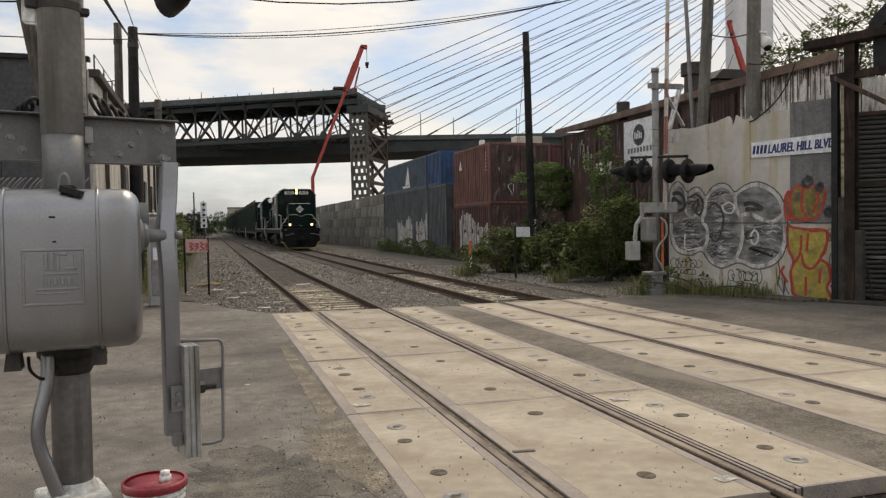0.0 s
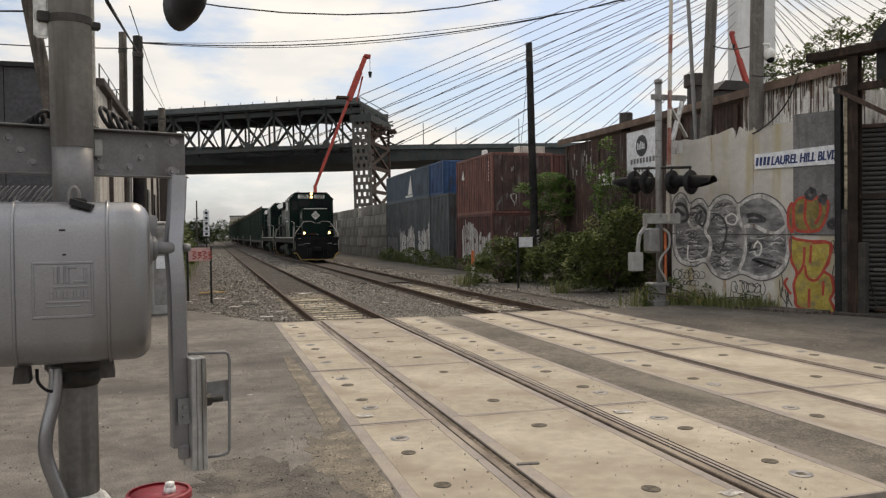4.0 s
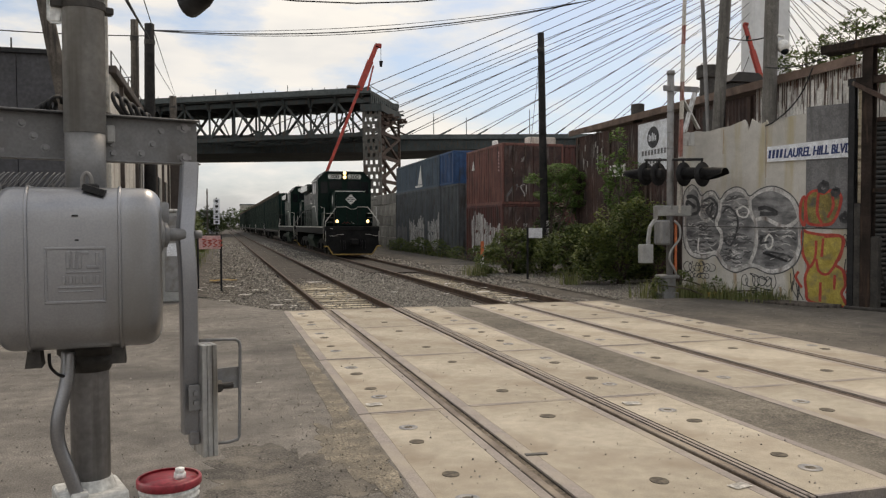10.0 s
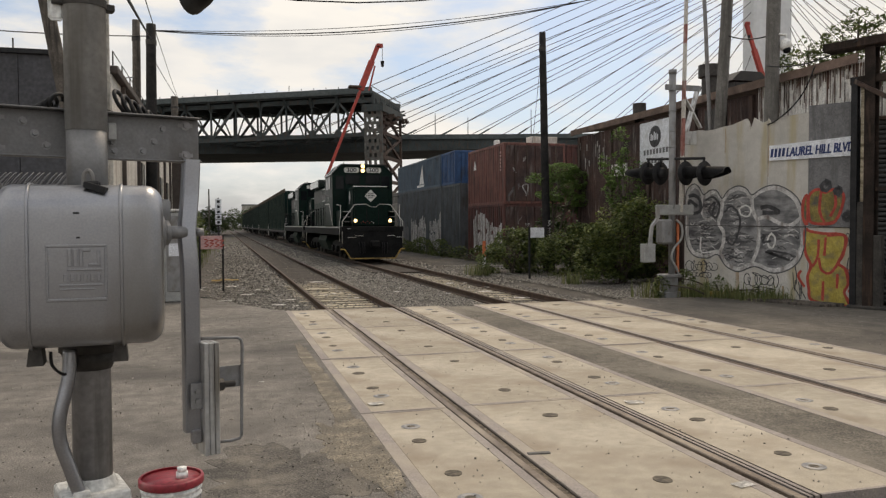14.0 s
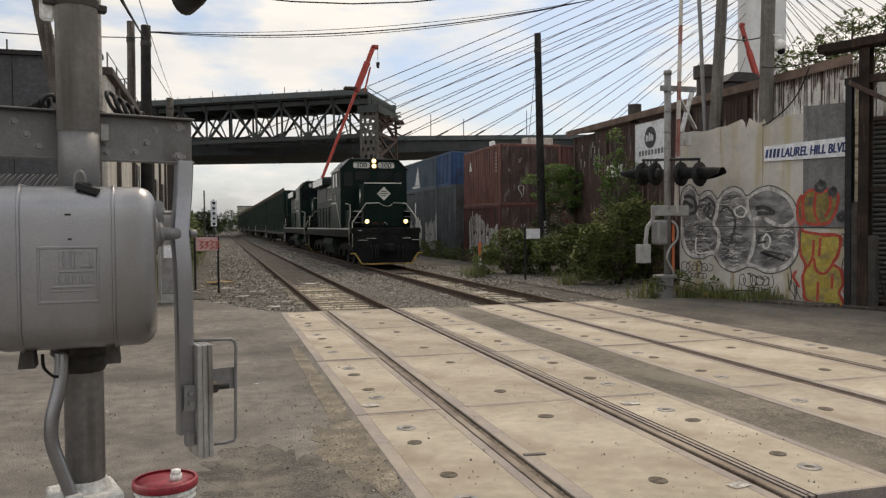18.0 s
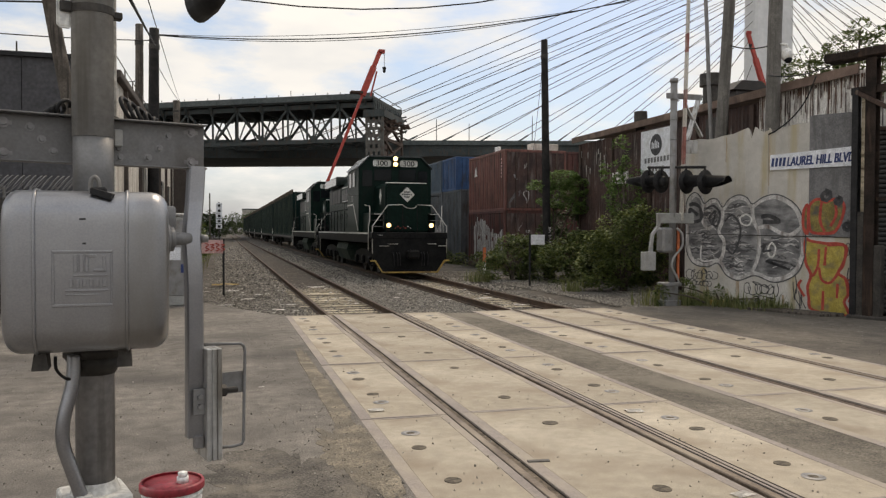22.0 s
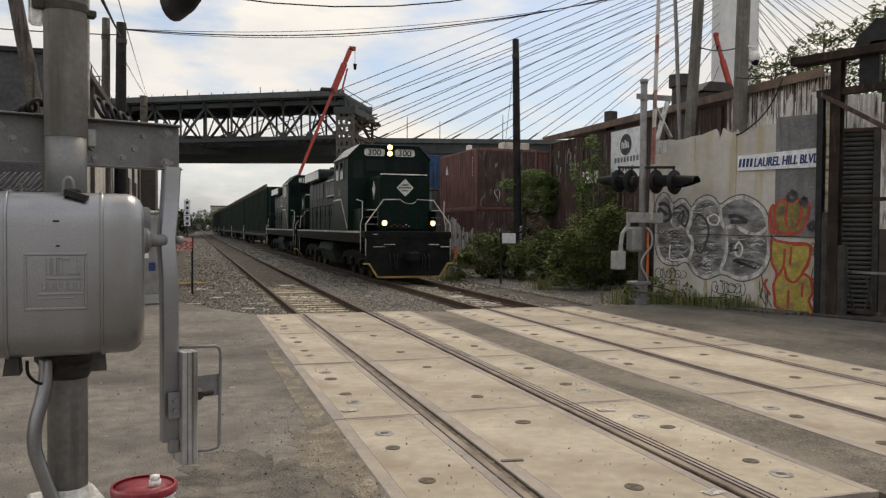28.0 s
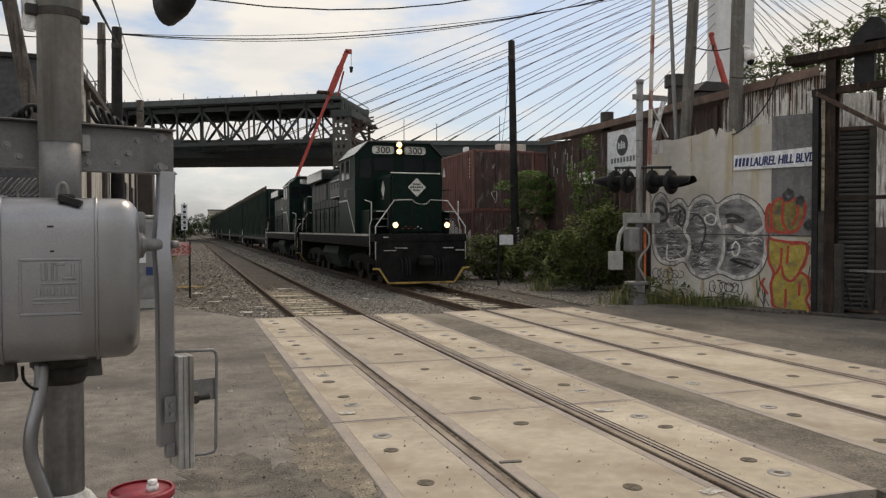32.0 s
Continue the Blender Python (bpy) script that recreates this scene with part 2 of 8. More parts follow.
M_ALU = surf("aluminium", (0.47, 0.47, 0.465), (0.58, 0.58, 0.57), 4, 0.36, 0.6, bump=0.1, stain=(0.17, 0.15, 0.12), streak=(9, 9, 0.8), amount=0.42, grain=0.1)
M_BLACK = surf("black_paint", (0.010, 0.010, 0.011), (0.022, 0.022, 0.024), 6, 0.6, bump=0.1, spec=0.3)
M_BLACKMETAL = surf("dark_metal", (0.028, 0.026, 0.024), (0.062, 0.056, 0.050), 6, 0.6, 0.3, bump=0.3)
M_WHITEPL = surf("white_plastic", (0.72, 0.72, 0.70), (0.80, 0.80, 0.78), 4, 0.4, bump=0.03, stain=(0.5, 0.47, 0.42), amount=0.15)
M_REDPL = surf("red_plastic", (0.26, 0.024, 0.038), (0.34, 0.036, 0.052), 4, 0.42, bump=0.05, stain=(0.36, 0.16, 0.16), amount=0.3, stain_scale=7)
M_WOODPOLE = surf("pole_wood", (0.065, 0.056, 0.047), (0.13, 0.112, 0.095), 3, 0.9, bump=0.6, stain=(0.035, 0.03, 0.026), streak=(10, 10, 0.5), amount=0.5)
M_DARKPOLE = surf("creosote_pole", (0.014, 0.014, 0.015), (0.034, 0.032, 0.031), 3, 0.85, bump=0.5, spec=0.2)
M_GREYPOLE = surf("weathered_steel_pole", (0.125, 0.118, 0.108), (0.19, 0.18, 0.165), 3, 0.8, 0.1, bump=0.3, stain=(0.08, 0.072, 0.064), streak=(6, 6, 0.4), amount=0.4)
M_WALLWHITE = surf("white_wall_paint", (0.43, 0.415, 0.38), (0.565, 0.545, 0.51), 1.2, 0.75, bump=0.3, stain=(0.40, 0.335, 0.19), streak=(2.6, 2.6, 0.3), amount=0.36, stain_scale=1.1, grain=0.12)
M_WALLGREY = surf("grey_panel_paint", (0.13, 0.13, 0.135), (0.18, 0.18, 0.185), 2, 0.7, bump=0.2, stain=(0.10, 0.10, 0.10), streak=(3, 3, 0.3), amount=0.3)
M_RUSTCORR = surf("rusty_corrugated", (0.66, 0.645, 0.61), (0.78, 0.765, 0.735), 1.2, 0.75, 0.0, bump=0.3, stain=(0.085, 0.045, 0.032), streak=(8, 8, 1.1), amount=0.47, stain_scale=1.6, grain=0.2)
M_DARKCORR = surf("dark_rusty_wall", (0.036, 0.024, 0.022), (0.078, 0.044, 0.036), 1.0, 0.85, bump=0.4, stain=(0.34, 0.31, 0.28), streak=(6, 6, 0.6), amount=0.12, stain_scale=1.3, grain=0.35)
M_ROOFRUST = surf("rusty_roof", (0.125, 0.085, 0.066), (0.215, 0.15, 0.118), 1.4, 0.85, 0.0, bump=0.4, stain=(0.085, 0.058, 0.046), amount=0.45)
M_RUSTBEAM = surf("rusty_beam", (0.045, 0.030, 0.025), (0.095, 0.060, 0.046), 3, 0.8, 0.2, bump=0.4, stain=(0.22, 0.18, 0.145), streak=(4, 4, 0.5), amount=0.2)
M_SHUTTER = surf("roller_shutter", (0.06, 0.06, 0.06), (0.095, 0.094, 0.092), 1.5, 0.55, 0.3, bump=0.1, stain=(0.12, 0.09, 0.07), streak=(2, 2, 0.4), amount=0.15)
M_CONTRED = surf("container_red", (0.15, 0.06, 0.05), (0.22, 0.092, 0.074), 1.2, 0.65, 0.1, bump=0.2, stain=(0.075, 0.04, 0.033), streak=(3, 3, 0.4), amount=0.5)
M_CONTMAROON = surf("container_maroon", (0.085, 0.034, 0.030), (0.13, 0.05, 0.042), 1.2, 0.7, 0.1, bump=0.2, stain=(0.045, 0.03, 0.028), streak=(3, 3, 0.4), amount=0.5)
M_CONTBLUE = surf("container_blue", (0.018, 0.055, 0.14), (0.03, 0.085, 0.20), 1.2, 0.6, 0.1, bump=0.2, stain=(0.03, 0.04, 0.06), streak=(2, 2, 0.4), amount=0.3)
M_CONTSLATE = surf("container_slate", (0.052, 0.082, 0.115), (0.08, 0.115, 0.15), 1.2, 0.65, 0.1, bump=0.2, stain=(0.05, 0.055, 0.06), streak=(2, 2, 0.4), amount=0.35)
M_CONTGREY = surf("container_grey", (0.072, 0.084, 0.094), (0.112, 0.125, 0.135), 1.2, 0.7, 0.1, bump=0.2, stain=(0.06, 0.055, 0.05), streak=(2.5, 2.5, 0.4), amount=0.45)
M_BRIDGE = surf("bridge_steel", (0.034, 0.044, 0.046), (0.064, 0.076, 0.076), 0.2, 0.8, 0.1, bump=0.0, fine=4, stain=(0.075, 0.055, 0.043), streak=(1, 1, 0.3), amount=0.35)
M_BRIDGEDECK = surf("bridge_deck", (0.066, 0.080, 0.082), (0.108, 0.122, 0.12), 0.15, 0.9, bump=0.0, fine=3)
M_BRIDGELITE = surf("bridge_lattice", (0.08, 0.08, 0.074), (0.132, 0.128, 0.115), 0.3, 0.85, bump=0.0, fine=3, stain=(0.09, 0.06, 0.045), streak=(1, 1, 0.4), amount=0.4)
M_CABLE = surf("stay_cable", (0.10, 0.085, 0.085), (0.15, 0.125, 0.12), 0.1, 0.6, bump=0.0, fine=2)
M_TOWER = surf("tower_concrete", (0.68, 0.68, 0.68), (0.76, 0.76, 0.76), 0.1, 0.9, bump=0.0, fine=1, grain=0.05)
M_CRANE = surf("crane_red", (0.34, 0.038, 0.026), (0.43, 0.055, 0.038), 0.8, 0.5, bump=0.0, fine=5)
M_LOCO = surf("locomotive_green", (0.0036, 0.0135, 0.0105), (0.0068, 0.0195, 0.0155), 1.5, 0.40, bump=0.05, fine=20, stain=(0.009, 0.015, 0.013), streak=(2, 2, 0.5), amount=0.35, spec=0.075)
M_LOCOROOF = surf("locomotive_roof_gloss", (0.006, 0.012, 0.010), (0.010, 0.018, 0.015), 1.5, 0.16, bump=0.02, fine=20, spec=0.6)
M_LOCOBLACK = surf("locomotive_black", (0.009, 0.0095, 0.0105), (0.019, 0.019, 0.019), 2, 0.55, bump=0.2, fine=20, spec=0.05)
M_LOCOWHITE = surf("white_stripe_paint", (0.55, 0.55, 0.52), (0.68, 0.68, 0.65), 3, 0.5, bump=0.0, stain=(0.3, 0.28, 0.25), amount=0.3)
M_YELLOW = surf("safety_yellow", (0.38, 0.25, 0.06), (0.52, 0.36, 0.10), 3, 0.6, bump=0.05, stain=(0.2, 0.13, 0.05), amount=0.45)
M_CARGREEN = surf("waste_container_green", (0.0055, 0.0155, 0.0148), (0.0105, 0.0245, 0.0235), 0.6, 0.65, bump=0.1, fine=10, stain=(0.022, 0.022, 0.018), streak=(1, 1, 0.3), amount=0.45, spec=0.03)
M_CARRIB = surf("container_rib", (0.018, 0.032, 0.029), (0.045, 0.057, 0.045), 0.8, 0.7, bump=0.1, fine=10, spec=0.1)
M_GLASS = surf("dark_glass", (0.007, 0.009, 0.010), (0.012, 0.014, 0.016), 1, 0.08, bump=0.0, spec=0.12)
M_LAMPGLOW = glow("headlight_glow", (1.0, 0.70, 0.30), 3.8)
M_GREYBLDG = surf("dark_grey_cladding", (0.055, 0.055, 0.062), (0.075, 0.075, 0.082), 0.5, 0.75, bump=0.1, fine=12, stain=(0.05, 0.05, 0.055), amount=0.3)
M_CREAM = surf("cream_cladding", (0.50, 0.47, 0.42), (0.60, 0.57, 0.52), 0.8, 0.8, bump=0.1, stain=(0.34, 0.29, 0.24), streak=(2, 2, 0.3), amount=0.35)
M_DARKBROWN = surf("dark_brown_steel", (0.05, 0.04, 0.036), (0.09, 0.072, 0.062), 1.2, 0.8, bump=0.2)
M_SIGNWHITE = surf("sign_white", (0.66, 0.68, 0.72), (0.74, 0.76, 0.80), 2, 0.5, bump=0.0, stain=(0.5, 0.5, 0.5), amount=0.2)
M_SIGNBLUE = surf("sign_blue", (0.010, 0.026, 0.115), (0.016, 0.038, 0.15), 4, 0.5, bump=0.0)
M_SPRAYBLACK = surf("spray_black", (0.025, 0.025, 0.028), (0.07, 0.07, 0.075), 7, 0.7, bump=0.1)
M_SPRAYGREY = surf("spray_silver", (0.16, 0.16, 0.165), (0.32, 0.32, 0.32), 3.5, 0.6, bump=0.15, stain=(0.07, 0.07, 0.075), streak=(1, 1, 2.5), amount=0.62, stain_scale=2.2, grain=0.15)
M_SPRAYWHITE = surf("spray_white", (0.55, 0.55, 0.53), (0.70, 0.70, 0.68), 5, 0.7, bump=0.1)
M_SPRAYFADE = surf("spray_faded_white", (0.38, 0.375, 0.365), (0.62, 0.61, 0.60), 5, 0.7, bump=0.1, stain=(0.14, 0.11, 0.10), streak=(3, 3, 0.6), amount=0.45)
M_SPRAYDARK = surf("spray_dark_grey", (0.06, 0.06, 0.063), (0.13, 0.13, 0.132), 6, 0.7, bump=0.1)
M_RUSTRUN = surf("rust_run", (0.32, 0.23, 0.15), (0.44, 0.36, 0.26), 5, 0.8, bump=0.1, stain=(0.52, 0.48, 0.42), streak=(3, 3, 0.6), amount=0.5)
M_SPRAYYELLOW = surf("spray_yellow", (0.33, 0.255, 0.045), (0.46, 0.37, 0.085), 4, 0.7, bump=0.1, stain=(0.20, 0.17, 0.09), amount=0.4, stain_scale=3.5, grain=0.25)
M_SPRAYRED = surf("spray_red", (0.33, 0.04, 0.03), (0.44, 0.075, 0.05), 5, 0.7, bump=0.1)
M_PINK = surf("faded_red_sign", (0.52, 0.30, 0.29), (0.64, 0.44, 0.43), 9, 0.7, bump=0.0)
M_ORANGE = surf("orange_marker", (0.55, 0.14, 0.05), (0.66, 0.20, 0.08), 4, 0.6, bump=0.0)
M_LEAF = leafy("leaf_green", (0.032, 0.058, 0.015), (0.155, 0.19, 0.052))
M_LEAFLITE = leafy("leaf_light_green", (0.07, 0.135, 0.028), (0.18, 0.275, 0.07))
M_LEAFDARK = leafy("leaf_dark_green", (0.025, 0.048, 0.014), (0.08, 0.115, 0.034))
M_LEAFTIP = leafy("leaf_highlight", (0.09, 0.12, 0.022), (0.21, 0.24, 0.06))
M_GRASS = leafy("grass_blade", (0.08, 0.11, 0.03), (0.24, 0.24, 0.10))
M_BARK = surf("bark", (0.06, 0.048, 0.036), (0.12, 0.10, 0.08), 6, 0.95, bump=0.8)
M_BLOCK = surf("block_stone", (0.155, 0.15, 0.135), (0.24, 0.23, 0.205), 0.9, 0.9, bump=0.2, fine=12, stain=(0.14, 0.13, 0.11), amount=0.45, vary=0.25)
M_RIBTOP = surf("rib_top_rust", (0.075, 0.055, 0.038), (0.12, 0.09, 0.062), 1.5, 0.8, bump=0.0)
M_LANTERN = surf("lantern_paint", (0.024, 0.022, 0.022), (0.045, 0.04, 0.038), 1.2, 0.6, bump=0.1)
M_GATEDARK = surf("gate_dark_rust", (0.018, 0.014, 0.012), (0.042, 0.030, 0.025), 3, 0.85, bump=0.4, stain=(0.085, 0.055, 0.04), streak=(4, 4, 0.5), amount=0.25, spec=0.2)
M_PAPER = surf("paper_litter", (0.6, 0.58, 0.54), (0.75, 0.73, 0.70), 5, 0.8, bump=0.0)
M_BASEWHITE = surf("base_white_paint", (0.50, 0.50, 0.48), (0.62, 0.62, 0.60), 4, 0.5, bump=0.1, stain=(0.36, 0.34, 0.31), amount=0.35)
M_LIGHTGREY = surf("light_grey_paint", (0.30, 0.305, 0.295), (0.39, 0.39, 0.38), 3, 0.6, 0.1, bump=0.1, stain=(0.22, 0.21, 0.19), streak=(2, 2, 0.6), amount=0.25, grain=0.12)
# Darker copy of the galvanised steel; the crossbar's shade is in its colour.
M_BAR = surf("shaded_galvanised_channel", (0.158, 0.156, 0.157), (0.208, 0.205, 0.205), 4, 0.5, 0.2, bump=0.08, fine=90, stain=(0.115, 0.107, 0.10), streak=(3, 6, 2.0), amount=0.3, grain=0.1)
M_MASTLOW = surf("worn_dark_paint", (0.20, 0.193, 0.195), (0.28, 0.27, 0.27), 5, 0.45, 0.3, bump=0.1, stain=(0.085, 0.08, 0.075), streak=(7, 7, 0.4), amount=0.4, grain=0.12)
M_OLDYELLOW = surf("old_spray_yellow", (0.16, 0.125, 0.035), (0.26, 0.205, 0.06), 4, 0.75, bump=0.1, stain=(0.09, 0.085, 0.07), amount=0.5, stain_scale=3.5, grain=0.3)
M_ARMRED = surf("faded_arm_red", (0.22, 0.075, 0.06), (0.34, 0.14, 0.115), 5, 0.7, bump=0.05, stain=(0.42, 0.38, 0.34), streak=(6, 6, 0.8), amount=0.4)
M_RUSTDOOR = surf("rusty_container_door", (0.034, 0.021, 0.02), (0.075, 0.040, 0.034), 1.4, 0.8, bump=0.3, stain=(0.15, 0.125, 0.115), streak=(3, 3, 0.5), amount=0.25, grain=0.35)
M_PEEL = surf("peeling_white_paint", (0.28, 0.27, 0.25), (0.46, 0.44, 0.41), 4, 0.8, bump=0.3, stain=(0.08, 0.055, 0.045), streak=(6, 6, 0.6), amount=0.5)
M_RUSTDRIP = surf("rust_drip", (0.06, 0.032, 0.024), (0.14, 0.075, 0.05), 5, 0.85, bump=0.2)
M_DIRT = surf("sandy_dirt", (0.16, 0.138, 0.106), (0.27, 0.234, 0.178), 2.0, 0.95, bump=1.0, fine=52, stain=(0.135, 0.118, 0.096), amount=0.58, stain_scale=3.0, grain=0.45)
M_STAIN = surf("oily_stain", (0.072, 0.065, 0.056), (0.135, 0.121, 0.104), 1.6, 0.92, bump=1.0, fine=52, stain=(0.20, 0.176, 0.144), amount=0.42, stain_scale=3.0, grain=0.5)


# ---- mesh tools ----
def part(name, bm, material, parent=None, label="", smooth=False):
    me = bpy.data.meshes.new(name)
    if smooth:
        for f in bm.faces:
            f.smooth = True
    bm.to_mesh(me)
    bm.free()
    for mt in (material if isinstance(material, (list, tuple)) else [material]):
        me.materials.append(mt)
    ob = new(name, me)
    if parent:
        ob.parent = parent
    if label:
        tagged(ob, label)
    return ob


def thing(name, m, label, category, group=""):
    e = new(name)
    e.empty_display_size = 0.2
    e.matrix_world = m
    return tagged(e, label, category, group)


def setting(name, bm, material, label="", smooth=False):
    return tagged(part(name, bm, material, None, label, smooth), kind="structure")


def box(bm, x0, x1, y0, y1, z0, z1, bevel=0.0, m=None, seg=1):
    r = bmesh.ops.create_cube(bm, size=1.0)
    mat = Matrix.Translation(((x0 + x1) / 2, (y0 + y1) / 2, (z0 + z1) / 2)) @ Matrix.Diagonal((abs(x1 - x0), abs(y1 - y0), abs(z1 - z0), 1))
    if m is not None:
        mat = m @ mat
    bmesh.ops.transform(bm, matrix=mat, verts=r["verts"])
    if bevel:
        es = list({e for v in r["verts"] for e in v.link_edges})
        bmesh.ops.bevel(bm, geom=es, offset=bevel, segments=seg, affect="EDGES", profile=0.6)
    return bm


def cyl(bm, p0, p1, r0, r1=None, seg=12, caps=True):
    r1 = r0 if r1 is None else r1
    p0, p1 = Vector(p0), Vector(p1)
    d = p1 - p0
    m = Matrix.Translation((p0 + p1) / 2) @ d.to_track_quat("Z", "Y").to_matrix().to_4x4()
    bmesh.ops.create_cone(bm, cap_ends=caps, segments=seg, radius1=r0, radius2=r1, depth=d.length, matrix=m)
    return bm


def sweep(bm, pts, r, seg=6, radii=None):
    """A round tube through points."""
    pts = [Vector(p) for p in pts]
    rings = []
    for i, p in enumerate(pts):
        d = (pts[min(i + 1, len(pts) - 1)] - pts[max(i - 1, 0)]).normalized()
        u = d.orthogonal().normalized() if not rings else (up - d * up.dot(d)).normalized()
        up = u
        v = d.cross(u)
        rr = radii[i] if radii else r
        rings.append([bm.verts.new(p + (u * math.cos(a) + v * math.sin(a)) * rr) for a in (2 * math.pi * k / seg for k in range(seg))])
    for a, b in zip(rings, rings[1:]):
        for k in range(seg):
            bm.faces.new((a[k], a[(k + 1) % seg], b[(k + 1) % seg], b[k]))
    bm.faces.new(rings[0][::-1])
    bm.faces.new(rings[-1])
    return bm


def spline(pts, n=6, closed=False):
    """Catmull-Rom points through the given ones."""
    pts = [Vector(p) for p in pts]
    k, out = len(pts), []
    for i in range(k if closed else k - 1):
        if closed:
            a, b, c, d = pts[i - 1], pts[i], pts[(i + 1) % k], pts[(i + 2) % k]
        else:
            a, b, c, d = pts[max(i - 1, 0)], pts[i], pts[i + 1], pts[min(i + 2, k - 1)]
        for j in range(n):
            t = j / n
            out.append(0.5 * ((2 * b) + (c - a) * t + (2 * a - 5 * b + 4 * c - d) * t * t + (3 * b - a - 3 * c + d) * t ** 3))
    if not closed:
        out.append(pts[-1])
    return out


def prism(bm, poly, y0, y1, axis="y"):
    """Extrude a polygon of (a, b) pairs from y0 to y1 along an axis."""
    def at(a, b, c):
        return {"y": (a, c, b), "x": (c, a, b), "z": (a, b, c)}[axis]
    v0 = [bm.verts.new(at(a, b, y0)) for a, b in poly]
    v1 = [bm.verts.new(at(a, b, y1)) for a, b in poly]
    n = len(poly)
    bm.faces.new(v0)
    bm.faces.new(v1[::-1])
    for i in range(n):
        bm.faces.new((v0[i], v1[i], v1[(i + 1) % n], v0[(i + 1) % n]))
    bmesh.ops.recalc_face_normals(bm, faces=bm.faces)
    return bm


def beam(bm, p0, p1, w, h):
    """A square bar from p0 to p1."""
    p0, p1 = Vector(p0), Vector(p1)
    d = p1 - p0
    m = Matrix.Translation((p0 + p1) / 2) @ d.to_track_quat("Z", "Y").to_matrix().to_4x4() @ Matrix.Diagonal((w, h, d.length, 1))
    r = bmesh.ops.create_cube(bm, size=1.0)
    bmesh.ops.transform(bm, matrix=m, verts=r["verts"])
    return bm


def ribbon(bm, pts, width, y, thick=0.003):
    """A painted stroke on the plane y, through points (x, z)."""
    pts = [Vector((p[0], 0, p[1])) for p in pts]
    rows = []
    for i, p in enumerate(pts):
        d = (pts[min(i + 1, len(pts) - 1)] - pts[max(i - 1, 0)]).normalized()
        s = Vector((-d.z, 0, d.x)) * width / 2
        w = 1 + 0.25 * noise.noise(p * 6)
        rows.append((bm.verts.new(p + s * w + Vector((0, y, 0))), bm.verts.new(p - s * w + Vector((0, y, 0)))))
    made = [bm.faces.new((a[0], a[1], b[1], b[0])) for a, b in zip(rows, rows[1:])]
    r = bmesh.ops.extrude_face_region(bm, geom=made)
    bmesh.ops.translate(bm, vec=(0, thick, 0), verts=[v for v in r["geom"] if isinstance(v, bmesh.types.BMVert)])
    bmesh.ops.recalc_face_normals(bm, faces=bm.faces)
    return bm


def corrugated(bm, length, height, pitch=0.08, depth=0.02, m=None, thick=0.006):
    """A corrugated sheet in the x-z plane."""
    n = max(2, int(length / pitch * 4))
    rows = []
    for i in range(n + 1):
        x = length * i / n
        y = depth * (0, 0.7, 1, 0.7)[i % 4]
        rows.append([bm.verts.new((x, y + o, z)) for z in (0, height) for o in (0, thick)])
    for a, b in zip(rows, rows[1:]):
        bm.faces.new((a[0], b[0], b[2], a[2]))
        bm.faces.new((b[1], a[1], a[3], b[3]))
        bm.faces.new((a[2], b[2], b[3], a[3]))
    if m is not None:
        bmesh.ops.transform(bm, matrix=m, verts=bm.verts)
    return bm


def leaves(bm, blobs, count, size, seed=0, flat=0.4):
    """Small folded leaves scattered in uneven clumps (centre, radii)."""
    rng = random.Random(seed)
    vol = [b[1][0] * b[1][1] * b[1][2] for b in blobs]
    for _ in range(count):
        c, r = rng.choices(blobs, vol)[0]
        while True:
            d = Vector((rng.uniform(-1, 1), rng.uniform(-1, 1), rng.uniform(-1, 1)))
            if 0.15 < d.length < 1:
                break
        d = d.normalized() * (d.length ** 0.45)
        p = Vector((c[0] + d.x * r[0], c[1] + d.y * r[1], c[2] + d.z * r[2]))
        k = noise.noise(p * 1.7 + Vector((seed, 0, 0)))
        if k < -0.14:
            continue
        p += Vector((noise.noise(p * 2.2), noise.noise(p * 2.2 + Vector((9, 0, 0))), noise.noise(p * 2.2 + Vector((0, 9, 0))))) * 0.35 * min(r)
        s = size * rng.uniform(0.6, 1.3)
        u = Vector((rng.gauss(0, 1), rng.gauss(0, 1), rng.gauss(0, flat))).normalized()
        w = u.cross(Vector((rng.gauss(0, 0.5), rng.gauss(0, 0.5), 1))).normalized()
        n = u.cross(w)
        a, b2 = bm.verts.new(p - u * s), bm.verts.new(p + u * s)
        c1, c2 = bm.verts.new(p + w * s * 0.45 + n * s * 0.15), bm.verts.new(p - w * s * 0.45 + n * s * 0.15)
        bm.faces.new((a, c1, b2))
        bm.faces.new((a, b2, c2))
    return bm


def lettering(text, size, material, parent, m, name="lettering", extrude=0.002, squeeze=1.0, shear=0.0, bold=0.0):
    cu = bpy.data.curves.new(name, "FONT")
    cu.body, cu.size, cu.extrude, cu.shear, cu.offset = text, size, extrude, shear, size * 0.012 + bold
    tmp = new("tmp_text", cu)
    me = bpy.data.meshes.new_from_object(tmp.evaluated_get(bpy.context.evaluated_depsgraph_get()))
    bpy.data.objects.remove(tmp)
    bpy.data.curves.remove(cu)
    xs = [v.co.x for v in me.vertices]
    mid = (min(xs) + max(xs)) / 2
    for v in me.vertices:
        v.co.x = (v.co.x - mid) * squeeze
    me.materials.clear()
    me.materials.append(material)
    ob = new(name, me)
    ob.parent = parent
    ob.matrix_basis = m
    return ob


